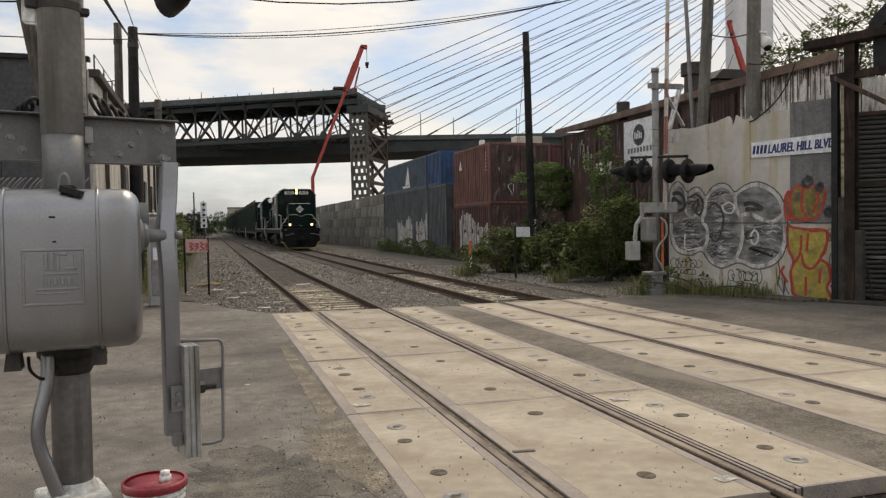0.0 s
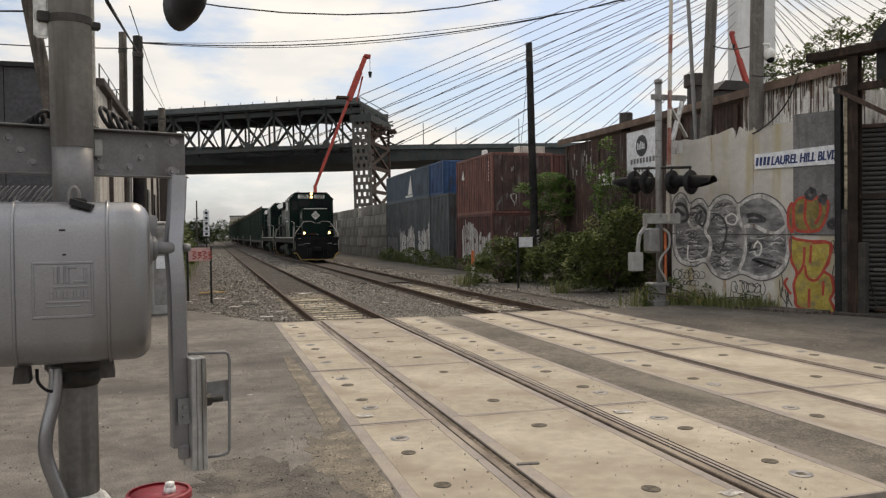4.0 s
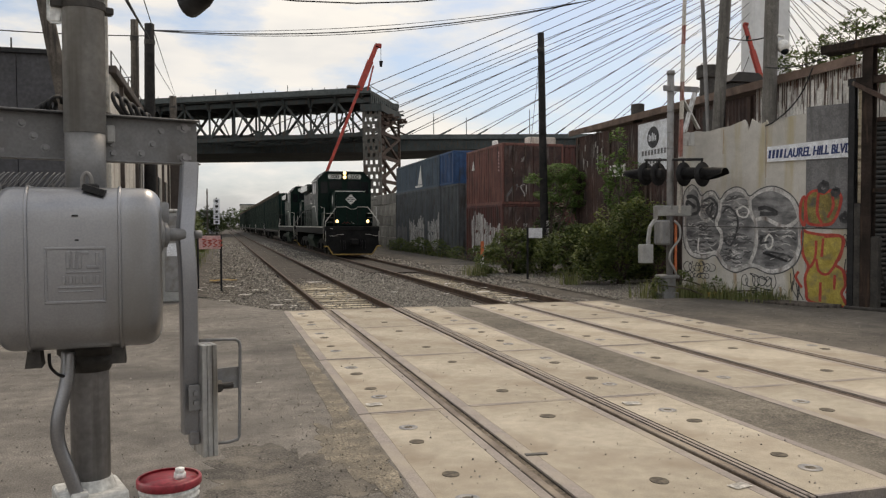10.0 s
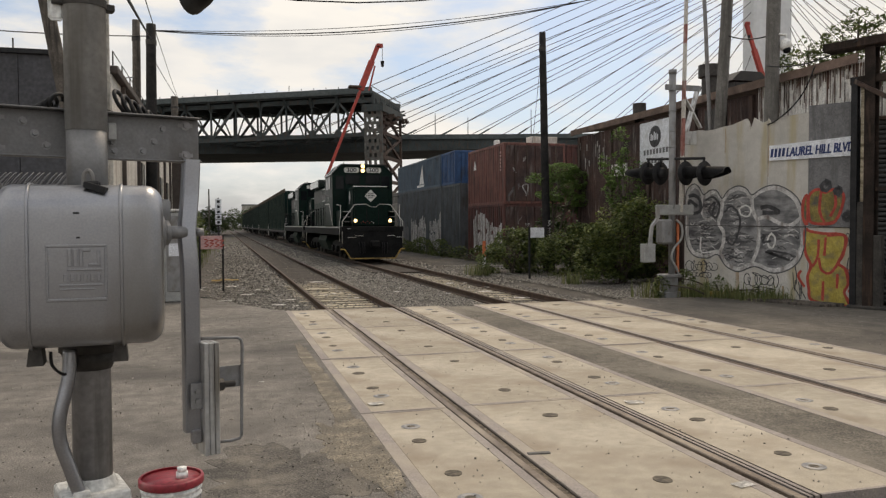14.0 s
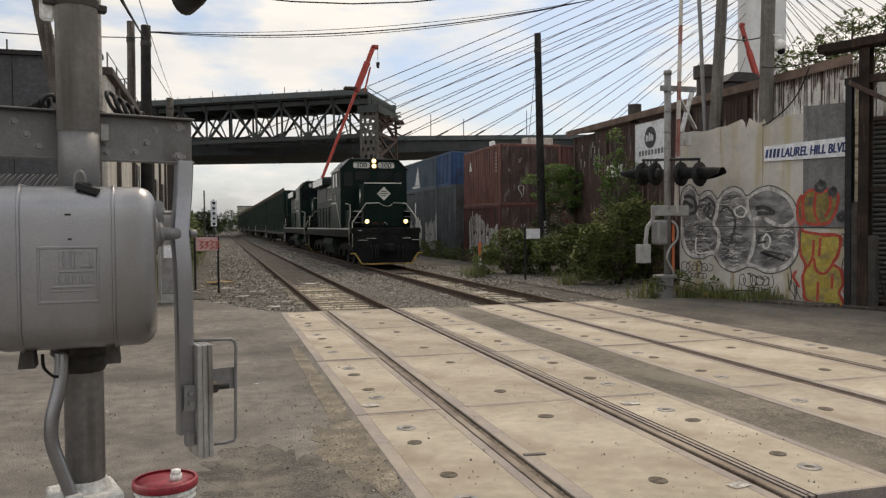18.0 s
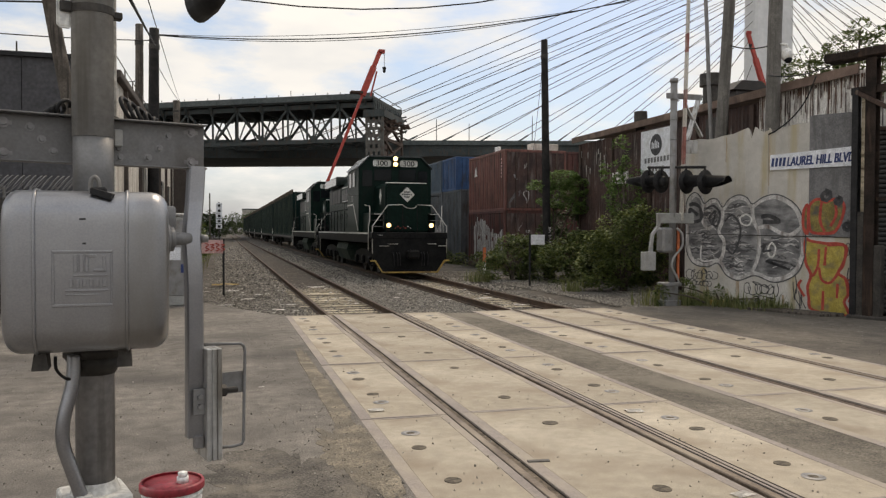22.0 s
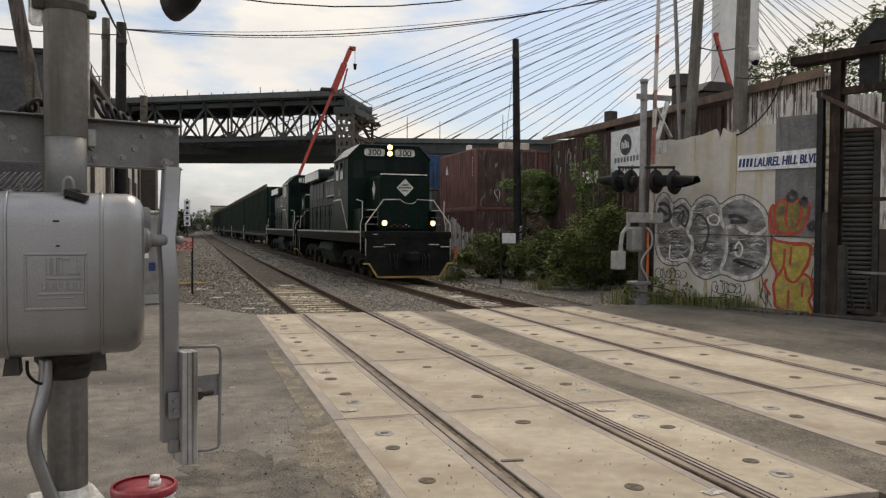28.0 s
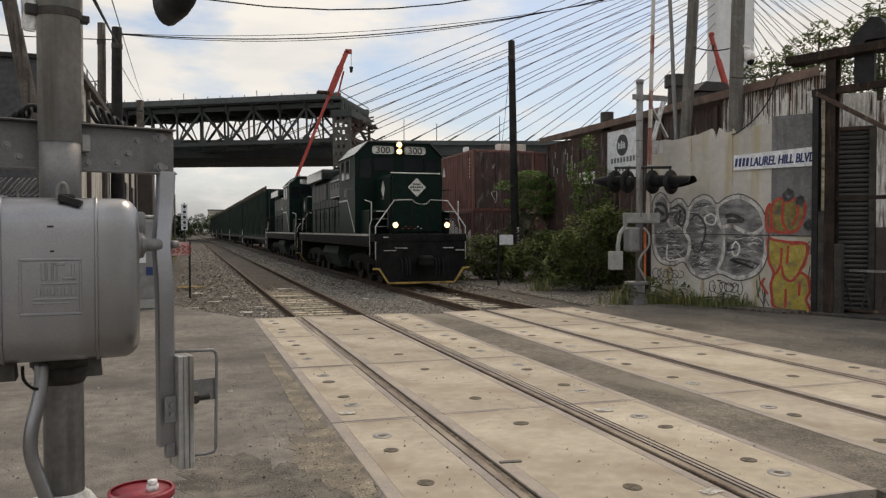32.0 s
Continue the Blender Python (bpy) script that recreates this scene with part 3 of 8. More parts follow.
# ---- ground, road, crossing ----
def ground_sheet():
    bm = bmesh.new()
    xs = [-3000, -800, -200, -60, -20] + [-12 + i * 1.0 for i in range(33)] + [30, 60, 200, 800, 3000]
    ys = [-600, -100, -30, -10] + [float(i) for i in range(-5, 80)] + [90, 110, 150, 250, 500, 1500, 4500]
    rows = []
    for y in ys:
        row = []
        for x in xs:
            z = -0.15 if not 15 < y < 80 else -0.2
            if 15 < y < 80 and -12 < x < 20:
                z += 0.05 * noise.noise(Vector((x * 0.6, y * 0.6, 0)))
                near = min(abs(x - 2.87), abs(x - 7.11))
                z += 0.04 * max(0.0, 1 - abs(near - 2.0) / 1.0)
                if x < -0.5 or x > 9.6:
                    z += 0.14
                if abs(x - 2.9) < 0.3 and y < 26:
                    z = -0.31
            row.append(bm.verts.new((x, y, z)))
        rows.append(row)
    for a, b in zip(rows, rows[1:]):
        for i in range(len(xs) - 1):
            bm.faces.new((a[i], a[i + 1], b[i + 1], b[i]))
    return setting("ground", bm, M_GRAVEL, "grey gravel ground beside the railway tracks", True)


def slab(name, poly, z0, z1, mat_, label):
    bm = bmesh.new()
    prism(bm, poly, z0, z1, "z")
    return setting(name, bm, mat_, label)


ground_sheet()
# Unseen plain walls added to shape reflections and dim the low sky.
for nm, x0, x1, y0, y1, h in (("wall_south", -40, 45, -22, -21.6, 3.2), ("wall_west", -40.4, -40, -22, 60, 4), ("wall_east", 45, 45.4, -22, 12, 4)):
    bm = bmesh.new()
    box(bm, x0, x1, y0, y1, -0.4, h)
    setting(nm, bm, M_PLAINCON, "plain grey wall, unseen, added to dim sky light and reflections")
JOINTS = [3.83 + 3.15 * i for i in range(5)]        # ends at 16.43
Y_END = JOINTS[-1]
slab("road_west", [(-40, -40), (1.196, -40), (1.196, 16.5), (0.9, 16.9), (-0.6, 20.1), (-8, 20.4), (-40, 20.4)], -0.4, 0.0, M_ASPHALT, "dark worn asphalt road surface with stains")
slab("road_middle", [(4.575, -40), (5.345, -40), (5.345, 16.1), (4.575, 16.35)], -0.4, -0.006, M_ASPHALT2, "coarse asphalt strip between the two tracks")
slab("road_east", [(8.685, -40), (60, -40), (60, 12.2), (14.5, 12.2), (13.6, 13.6), (11.9, 16.4), (8.685, 16.4)], -0.4, 0.0, M_ASPHALT3, "dark worn asphalt road surface")


def ring_mesh(r, h, n=14):
    bm = bmesh.new()
    cyl(bm, (0, 0, -0.03), (0, 0, 0.0045), r, seg=n)
    return bm


def crossing():
    """Concrete panels in rows along both tracks, each with its lifting holes."""
    # Bed coloured dark so its deep shadow is in the material.
    base = bmesh.new()
    box(base, 1.2, 4.57, -20, Y_END - 0.02, -0.5, -0.13)
    box(base, 5.35, 8.68, -20, Y_END - 0.02, -0.5, -0.13)
    setting("crossing_bed", base, M_GAPDARK, "debris-filled bed under the crossing panels, coloured dark for deep shadow")
    deck = thing("crossing_deck", pose(0, 0, 0), "tan concrete railway crossing panels framed in grey steel", "crossing")
    # Flat dark discs; the shade inside the lifting holes is in their colour.
    hole_bm = ring_mesh(0.072, 0)
    hole_me = bpy.data.meshes.new("lifting_hole")
    hole_bm.to_mesh(hole_me)
    hole_bm.free()
    hole_me.materials.append(M_HOLE)
    rb = bmesh.new()
    for k in range(20):
        a, b = 2 * math.pi * k / 20, 2 * math.pi * (k + 1) / 20
        vs = [rb.verts.new((r * math.cos(t), r * math.sin(t), z)) for t in (a, b) for r, z in ((0.04, 0.0045), (0.065, 0.011), (0.088, 0.0045))]
        rb.faces.new((vs[0], vs[1], vs[4], vs[3]))
        rb.faces.new((vs[1], vs[2], vs[5], vs[4]))
    bmesh.ops.remove_doubles(rb, verts=rb.verts, dist=0.0005)
    ring_me = bpy.data.meshes.new("ring_bolt")
    rb.to_mesh(ring_me)
    rb.free()
    ring_me.materials.append(M_GALV)
    lanes = []
    for x0, dy in ((0.0, 0.0), (4.24, -0.1)):
        lanes += [((1.2 if x0 == 0 else 5.35), 2.074 + x0, 1.53 + x0 - (0 if x0 == 0 else 0.1), ((0.66, 1), (1.12, 0), (2.09, 0), (2.50, 1)), dy),
                  (2.215 + x0, 3.52 + x0, 2.9 + x0, ((0.62, 0), (2.54, 0)), dy),
                  (3.662 + x0, (4.57 if x0 == 0 else 8.68), 4.18 + x0, ((0.55, 1), (0.92, 0), (2.03, 0), (2.40, 1)), dy)]
    for xa, xb, z in ((2.152, 2.203, -0.014), (3.53, 3.583, -0.05), (7.772, 7.824, -0.03), (3.645, 3.662, -0.02)):
        bm = bmesh.new()
        box(bm, xa, xb, JOINTS[0], Y_END, -0.12, z)
        setting("flangeway_fill", bm, M_FLANGE, "packed dirt beside the rail")
    # Flat dark strips painted for the shaded grooves and open flangeway beside the rails.
    for xa, xb, z in ((3.664, 3.676, 0.004), (3.712, 3.723, 0.004), (3.768, 3.776, 0.004), (2.203, 2.214, -0.004), (2.068, 2.075, 0.003), (6.390, 6.468, 0.003), (7.905, 7.915, 0.003)):
        bm = bmesh.new()
        box(bm, xa, xb, JOINTS[0], Y_END, -0.12, z)
        part("rubber_seal", bm, M_GAPDARK, deck, "flat dark strip painting a shaded groove beside the rail")
    rng = random.Random(4)
    meshes = {}
    for li, (xa, xb, xh, holes, dy) in enumerate(lanes):
        for j, y in enumerate(JOINTS[:-1]):
            w, ln = xb - xa, 3.15 - 0.016
            if li not in meshes:
                bm = bmesh.new()
                box(bm, 0.115, w - 0.085, 0.006, ln - 0.006, -0.12, 0.0, 0.004)
                me = bpy.data.meshes.new("panel")
                bm.to_mesh(me)
                bm.free()
                me.materials.append(M_CONCRETE)
                bm = bmesh.new()
                for s0, s1 in ((0.0, 0.116), (w - 0.086, w)):
                    box(bm, s0, s1, 0, ln, -0.12, 0.0015, 0.003)
                for s0, s1 in ((0.0, 0.03), (ln - 0.035, ln)):
                    box(bm, 0.116, w - 0.086, s0, s1, -0.11, 0.0045, 0.002)
                fe = bpy.data.meshes.new("edge_angle")
                bm.to_mesh(fe)
                bm.free()
                fe.materials.append(M_BAND)
                meshes[li] = (me, fe)
            panel = new("panel", meshes[li][0])
            panel.parent = deck
            panel.location = (xa, y + 0.008, rng.uniform(-0.004, 0.003))
            panel.rotation_euler = (rng.uniform(-0.001, 0.001), rng.uniform(-0.002, 0.002), 0)
            edge = new("edge_angle", meshes[li][1])
            edge.parent = panel
            for hy, kind in holes:
                hole = new("lifting_hole", hole_me)
                hole.parent = panel
                hole.location = (xh - xa + rng.uniform(-0.03, 0.03), hy + dy + rng.uniform(-0.05, 0.05), 0)
                hole.scale = (rng.uniform(0.85, 1.1), rng.uniform(0.85, 1.1), 1)
                if kind:
                    ring = new("ring_bolt", ring_me)
                    ring.parent = panel
                    ring.location = hole.location
    return deck


def rail_profile():
    return [(-0.07, -0.17), (0.07, -0.17), (0.07, -0.155), (0.012, -0.135), (0.009, -0.05), (0.036, -0.035), (0.036, -0.008), (0.028, 0.0), (-0.028, 0.0), (-0.036, -0.008), (-0.036, -0.035), (-0.009, -0.05), (-0.012, -0.135), (-0.07, -0.155)]


def track(xc, label):
    t = thing("railway_track", pose(xc, 0, 0), label, "railway track", "railway tracks")
    for s in (-0.7535, 0.7535):
        bm = bmesh.new()
        prism(bm, [(a + s, b) for a, b in rail_profile()], -12, Y_END, "y")
        part("rail", bm, M_RAILTOP if xc > 5 and s < 0 else M_RAILROAD, t, "rail head worn flush with the road")
        bm = bmesh.new()
        prism(bm, [(a + s, b) for a, b in rail_profile()], Y_END + 0.01, 260, "y")
        part("rail", bm, M_RAILTOP, t)
    rng = random.Random(int(xc * 10))
    bm = bmesh.new()
    box(bm, -1.02, 1.02, -0.11, 0.11, -0.32, -0.165, 0.012)
    me = bpy.data.meshes.new("sleeper")
    bm.to_mesh(me)
    bm.free()
    me.materials.append(M_TIE)
    for i in range(110):
        y = Y_END + 0.35 + i * 0.52
        tie = new("sleeper", me)
        tie.parent = t
        tie.location = (rng.uniform(-0.05, 0.05), y, rng.uniform(-0.008, 0.012) + (0.014 if xc < 5 and i < 18 else max(0.014 - 0.006 * (i - 17) + rng.uniform(-0.02, 0.02), -0.07) if xc < 5 else -0.012 if i < 24 else -0.035))
        tie.rotation_euler = (0, 0, rng.uniform(-0.02, 0.02))
    return t


crossing()
def packed_bed():
    """Dark trodden dirt between the first sleepers."""
    bm = bmesh.new()
    rows = []
    for j in range(46):
        y = Y_END + 0.05 + j * 0.3
        rows.append([bm.verts.new((2.16 + 0.2 * i, y, -0.172 + 0.003 * max(j - 28, 0) + 0.02 * noise.noise(Vector((i * 0.7, y * 2.3, 0))))) for i in range(8)])
    for a, b in zip(rows, rows[1:]):
        for i in range(7):
            bm.faces.new((a[i], a[i + 1], b[i + 1], b[i]))
    setting("packed_bed", bm, M_GAPDARK, "dark trodden dirt between the sleepers", True)


packed_bed()
# Dark ballast strips; the right one also carries the train's shade in its colour.
for x0, x1, y0, y1, z, sd in ((5.7, 8.55, 31.0, 220.0, -0.128, 2.3), (2.16, 3.57, 28.6, 160.0, -0.135, 6.1)):
    ys = [y0 + (y1 - y0) * (k / 60) ** 1.7 for k in range(61)]
    lines = [[(x + 0.28 * noise.noise(Vector((0.5 * y, sd, x))) if y > y0 else (x0 + x1) / 2 + (x - (x0 + x1) / 2) * 0.6, y) for y in ys] for x in (x0, x1)]
    slab("stained_ballast", lines[0] + lines[1][::-1], -0.3, z, M_DARKBED, "dark brown ballast along the track, in part painted shade")
track(2.8675, "rusty steel rails on pale weathered wooden sleepers")
track(7.1075, "rusty steel rails on gravel-covered sleepers")


# ---- near crossing gate with its mechanism ----
def bolt(parent, x, y, z, r=0.012, mat_=None):
    bm = bmesh.new()
    cyl(bm, (x, y, z), (x, y - 0.012, z), r, r * 0.85, 6)
    cyl(bm, (x, y + 0.003, z), (x, y - 0.002, z), r * 1.5, r * 1.5, 10)
    return part("bolt", bm, mat_ or M_GALV, parent)


def near_gate():
    g = thing("crossing_gate", pose(-0.557, 2.815, 0, 0, 0, 18), "silver-painted level-crossing gate mechanism on a grey steel mast", "crossing gate")
    bm = bmesh.new()
    cyl(bm, (0, 0, 0.82), (0, 0, 2.2), 0.072, seg=28)
    part("mast_lower", bm, M_MASTLOW, g, "worn grey steel mast", True)
    bm = bmesh.new()
    cyl(bm, (0, 0, 2.19), (0, 0, 4.2), 0.076, seg=28)
    part("mast_upper", bm, M_MAST, g, "dusty beige-grey steel mast", True)
    bm = bmesh.new()
    cyl(bm, (0, 0, 1.96), (0, 0, 2.192), 0.0735, seg=28)
    part("mast_sleeve", bm, M_GALV, g, "pale bare-metal sleeve of the mast", True)
    # base casting and pedestal
    bm = bmesh.new()
    box(bm, -0.128, 0.118, -0.125, 0.125, 0.735, 0.81, 0.022, seg=3)
    cyl(bm, (0, 0, 0.80), (0, 0, 0.85), 0.098, 0.076, 24)
    box(bm, -0.09, -0.03, -0.135, -0.06, 0.79, 0.832, 0.012, seg=2)
    part("base_casting", bm, M_BASEWHITE, g, "off-white cast mast base")
    bm = bmesh.new()
    box(bm, -0.16, 0.16, -0.15, 0.15, 0.0, 0.72, 0.02)
    part("pedestal", bm, M_PLAINCON, g, "concrete foundation block")
    # mechanism case
    def case_line(inset, n=8):
        """The case's outline in y and z: round corners and a slightly bulging front."""
        y0, y1, z0, z1, r, out = -0.372 + inset, 0.11 - inset, 1.393 + inset, 1.962 - inset, 0.085, []
        for cy, cz, a0 in ((y1 - r, z1 - r, 0), (y0 + r, z1 - r, 90), (y0 + r, z0 + r, 180), (y1 - r, z0 + r, 270)):
            for k in range(n + 1):
                t = math.radians(a0 + 90 * k / n)
                out.append([cy + r * math.cos(t), cz + r * math.sin(t)])
            if a0 == 90:
                out += [[y0, z1 - r + (z0 - z1 + 2 * r) * k / 13] for k in range(1, 13)]
        zm = (z0 + z1) / 2
        for q in out:
            if q[0] < y0 + r:
                q[0] -= 0.010 * (1 - ((q[1] - zm) / (z1 - zm)) ** 2) * min(1.0, (y0 + r - q[0]) / r)
        return out
    bm = bmesh.new()
    rings = []
    XA, XB, RE = -0.314, 0.226, 0.06
    for x, inset in [(XA + RE - RE * math.sin(t), RE - RE * math.cos(t)) for t in (1.57, 1.2, 0.9, 0.6, 0.3, 0.0)] + [(XB - RE + RE * math.sin(t), RE - RE * math.cos(t)) for t in (0.0, 0.3, 0.6, 0.9, 1.2, 1.57)]:
        rings.append([bm.verts.new((x, y, z)) for y, z in case_line(inset)])
    for a, b2 in zip(rings, rings[1:]):
        for k in range(len(a)):
            bm.faces.new((a[k], a[(k + 1) % len(a)], b2[(k + 1) % len(a)], b2[k]))
    bm.faces.new(rings[0])
    bm.faces.new(rings[-1][::-1])
    bmesh.ops.recalc_face_normals(bm, faces=bm.faces)
    case = part("mechanism_case", bm, M_SILVER, g, "dented silver steel gate mechanism case", True)
    case.location, case.rotation_euler = (0.04, -0.012, 0.006), (0, 0, radians(-13))
    for x in (-0.207, 0.086):
        bm = bmesh.new()
        ring = [(x, y, z) for y, z in case_line(-0.001)]
        sweep(bm, ring + ring[:2], 0.0062, 8)
        part("band", bm, M_SILVER, case, "", True)
    bm = bmesh.new()
    for x0, x1, z0, z1 in ((-0.152, 0.04, 1.745, 1.755), (-0.152, 0.04, 1.56, 1.57), (-0.152, -0.143, 1.57, 1.745), (0.031, 0.04, 1.57, 1.745)):
        box(bm, x0, x1, -0.3855, -0.373, z0, z1, 0.002)
    plate = part("embossed_plate", bm, M_SILVER, case)
    for x0, x1, z0, z1 in ((-0.085, -0.072, 1.68, 1.74), (-0.066, -0.053, 1.68, 1.74), (-0.047, -0.012, 1.73, 1.74), (-0.047, -0.036, 1.68, 1.74), (-0.02, 0.02, 1.68, 1.69), (0.008, 0.018, 1.68, 1.735), (-0.085, 0.025, 1.665, 1.671), (-0.11, 0.025, 1.613, 1.619), (-0.11, 0.0, 1.60, 1.604)):
        bm = bmesh.new()
        box(bm, x0, x1, -0.3885, -0.378, z0, z1, 0.0015)
        part("embossed_bar", bm, M_SILVER, plate)
    for k in range(6):
        bm = bmesh.new()
        x = -0.098 + k * 0.021
        box(bm, x, x + 0.012, -0.388, -0.378, 1.628, 1.655, 0.0015)
        part("embossed_bar", bm, M_SILVER, plate)
    bm = bmesh.new()
    box(bm, -0.035, 0.02, -0.325, -0.29, 1.956, 1.975, 0.006)
    beam(bm, (-0.028, -0.335, 1.962), (0.04, -0.355, 1.940), 0.028, 0.022)
    part("latch", bm, M_BLACK, case, "dark hasp lying over the case lid")
    bm = bmesh.new()
    sweep(bm, spline([(-0.034, -0.30, 1.958), (-0.033, -0.30, 1.995), (-0.02, -0.30, 2.012), (-0.007, -0.30, 1.995), (-0.006, -0.30, 1.958)]), 0.008, 8)
    part("padlock", bm, M_GALV, case, "small padlock shackle on the case lid")
    for x, z, w in ((-0.055, 1.862, 0.010), (-0.05, 1.778, 0.006)):
        bm = bmesh.new()
        box(bm, x - w, x + w, -0.3835, -0.372, z - 0.003, z + 0.003)
        part("drain_slot", bm, M_BLACK, case)
    for x in (-0.205, 0.068):
        bm = bmesh.new()
        prism(bm, [(x - 0.012, 1.40), (x + 0.025, 1.40), (x + 0.032, 1.332), (x - 0.022, 1.332)], -0.30, -0.20)
        part("lug", bm, M_BLACKMETAL, case)
    bm = bmesh.new()
    cyl(bm, (0, 0, 1.385), (0, 0, 1.34), 0.115, 0.115, 24)
    cyl(bm, (0, 0, 1.34), (0, 0, 1.27), 0.11, 0.075, 24)
    # Grey collar given dark metal, which paints the shade beneath the case.
    part("mast_collar", bm, M_BLACKMETAL, g, "", True)
    bm = bmesh.new()
    sweep(bm, spline([(-0.085, -0.08, 1.36), (-0.095, -0.09, 1.25), (-0.127, -0.10, 1.12), (-0.128, -0.10, 1.03), (-0.10, -0.10, 0.93), (-0.06, -0.10, 0.80)]), 0.025, 12)
    part("conduit", bm, M_SILVER, g, "bent galvanised cable conduit", True)
    bm = bmesh.new()
    sweep(bm, spline([(-0.16, -0.16, 1.37), (-0.155, -0.15, 1.32), (-0.12, -0.12, 1.28), (-0.08, -0.08, 1.27)]), 0.006, 6)
    part("cable", bm, M_BLACK, g, "", True)
    # crossbar with its bolts
    bm = bmesh.new()
    box(bm, -0.62, 0.455, 0.085, 0.095, 2.095, 2.27, 0.002)
    bar = part("crossbar", bm, M_BAR, g, "riveted galvanised channel crossbar")
    for z in (2.088, 2.2705):
        bm = bmesh.new()
        box(bm, -0.62, 0.455, 0.035, 0.095, z, z + 0.0065, 0.002)
        part("flange", bm, M_BAR, bar)
    for x, z in ((0.40, 2.245), (0.40, 2.12), (-0.30, 2.235), (-0.30, 2.12), (-0.57, 2.235), (-0.57, 2.12)):
        bm = bmesh.new()
        cyl(bm, (x, 0.085, z), (x, 0.07, z), 0.014, 0.012, 6)
        cyl(bm, (x, 0.086, z), (x, 0.08, z), 0.02, 0.02, 12)
        box(bm, x - 0.03, x + 0.03, 0.0825, 0.087, z - 0.008, z + 0.008)
        part("slot_bolt", bm, M_MASTLOW, bar)
    for x, z in ((0.305, 2.225), (0.27, 2.17), (0.225, 2.13), (-0.21, 2.225), (-0.17, 2.18), (-0.13, 2.135), (0.11, 2.16), (0.115, 2.125)):
        bolt(bar, x, 0.085, z, 0.011, M_GALV)
    bm = bmesh.new()
    box(bm, 0.085, 0.12, 0.05, 0.085, 2.165, 2.235, 0.005)
    part("clamp", bm, M_MAST, bar)
    # springs
    for sx in (-1, 1):
        bm = bmesh.new()
        pts = []
        for k in range(91):
            a = k / 90
            c = Vector((0.155 + 0.15 * a if sx > 0 else -0.075 - 0.10 * a, 0.17, 2.338 - 0.075 * a if sx > 0 else 2.325 - 0.065 * a))
            w = a * 5.0 * 2 * math.pi
            r = 0.05 - 0.02 * a if sx > 0 else 0.03 - 0.012 * a
            pts.append(c + Vector((0.8 * math.cos(w + 0.5 * sx) * r, math.cos(w) * r, math.sin(w) * r * 0.95)))
        sweep(bm, pts, 0.0085, 8)
        part("spring", bm, M_BLACK, g, "thick black coil spring", True)
    # counterweight arms
    for sx in (-1, 1):
        bm = bmesh.new()
        line = spline([(sx * 0.415, 0.06, 2.10), (sx * 0.405, 0.055, 1.95), (sx * 0.385, 0.03, 1.80), (sx * 0.39, 0.02, 1.65), (sx * 0.392, 0.02, 1.45), (sx * 0.392, 0.02, 1.2), (sx * 0.392, 0.02, 0.96)], 4)
        ring = []
        for p in line:
            ring.append([bm.verts.new(p + Vector((a, b, 0))) for a, b in ((-0.034, -0.02), (-0.028, -0.026), (0.028, -0.026), (0.034, -0.02), (0.034, 0.02), (-0.034, 0.02))])
        for a, b in zip(ring, ring[1:]):
            for k in range(6):
                bm.faces.new((a[k], b[k], b[(k + 1) % 6], a[(k + 1) % 6]))
        bm.faces.new(ring[0])
        bm.faces.new(ring[-1][::-1])
        bmesh.ops.recalc_face_normals(bm, faces=bm.faces)
        arm = part("counterweight_arm", bm, M_SILVER, g, "scuffed aluminium counterweight arm")
        bm = bmesh.new()
        box(bm, sx * 0.40 - 0.02, sx * 0.40 + 0.02, -0.025, 0.01, 0.915, 0.97, 0.004)
        part("arm_stub", bm, M_MASTLOW, arm)
        bm = bmesh.new()
        box(bm, sx * 0.40 - 0.027, sx * 0.40 + 0.027, -0.031, -0.027, 1.06, 1.17, 0.002)
        cyl(bm, (sx * 0.40, -0.03, 1.135), (sx * 0.40, -0.045, 1.135), 0.012, 0.011, 6)
        cyl(bm, (sx * 0.40, -0.03, 1.095), (sx * 0.40, -0.045, 1.095), 0.012, 0.011, 6)
        part("bolt_plate", bm, M_GALV, arm)
        for k in range(3):
            bm = bmesh.new()
            x = sx * (0.432 + k * 0.022)
            box(bm, x - 0.010, x + 0.010, -0.06, 0.14, 0.865, 1.335, 0.003)
            part("weight_plate", bm, M_ALU, arm, "flat galvanised counterweight plate")
        bm = bmesh.new()
        x = sx * 0.485
        sweep(bm, [(x - sx * 0.06, 0.03, 1.345), (x + sx * 0.11, 0.03, 1.337), (x + sx * 0.125, 0.03, 1.325), (x + sx * 0.13, 0.03, 1.30), (x + sx * 0.122, 0.03, 0.91), (x + sx * 0.115, 0.03, 0.895), (x + sx * 0.075, 0.03, 0.89), (x, 0.03, 0.895)], 0.007, 8)
        part("guard_handle", bm, M_GALV, arm, "bent steel rod handle", True)
        bm = bmesh.new()
        box(bm, x, x + sx * 0.135, 0.04, 0.046, 1.12, 1.215, 0.002)
        part("tab", bm, M_GALV, arm)
        bm = bmesh.new()
        cyl(bm, (x, 0.0, 1.145), (x + sx * 0.085, 0.0, 1.145), 0.013, 0.013, 10)
        cyl(bm, (x + sx * 0.005, 0.0, 1.145), (x + sx * 0.035, 0.0, 1.145), 0.026, 0.026, 6)
        part("threaded_bolt", bm, M_BLACKMETAL, arm)
        bm = bmesh.new()
        cyl(bm, (sx * 0.19, -0.05, 1.795), (sx * 0.265, -0.05, 1.795), 0.07, 0.07, 24)
        cyl(bm, (sx * 0.265, -0.05, 1.795), (sx * 0.29, -0.05, 1.795), 0.05, 0.05, 6)
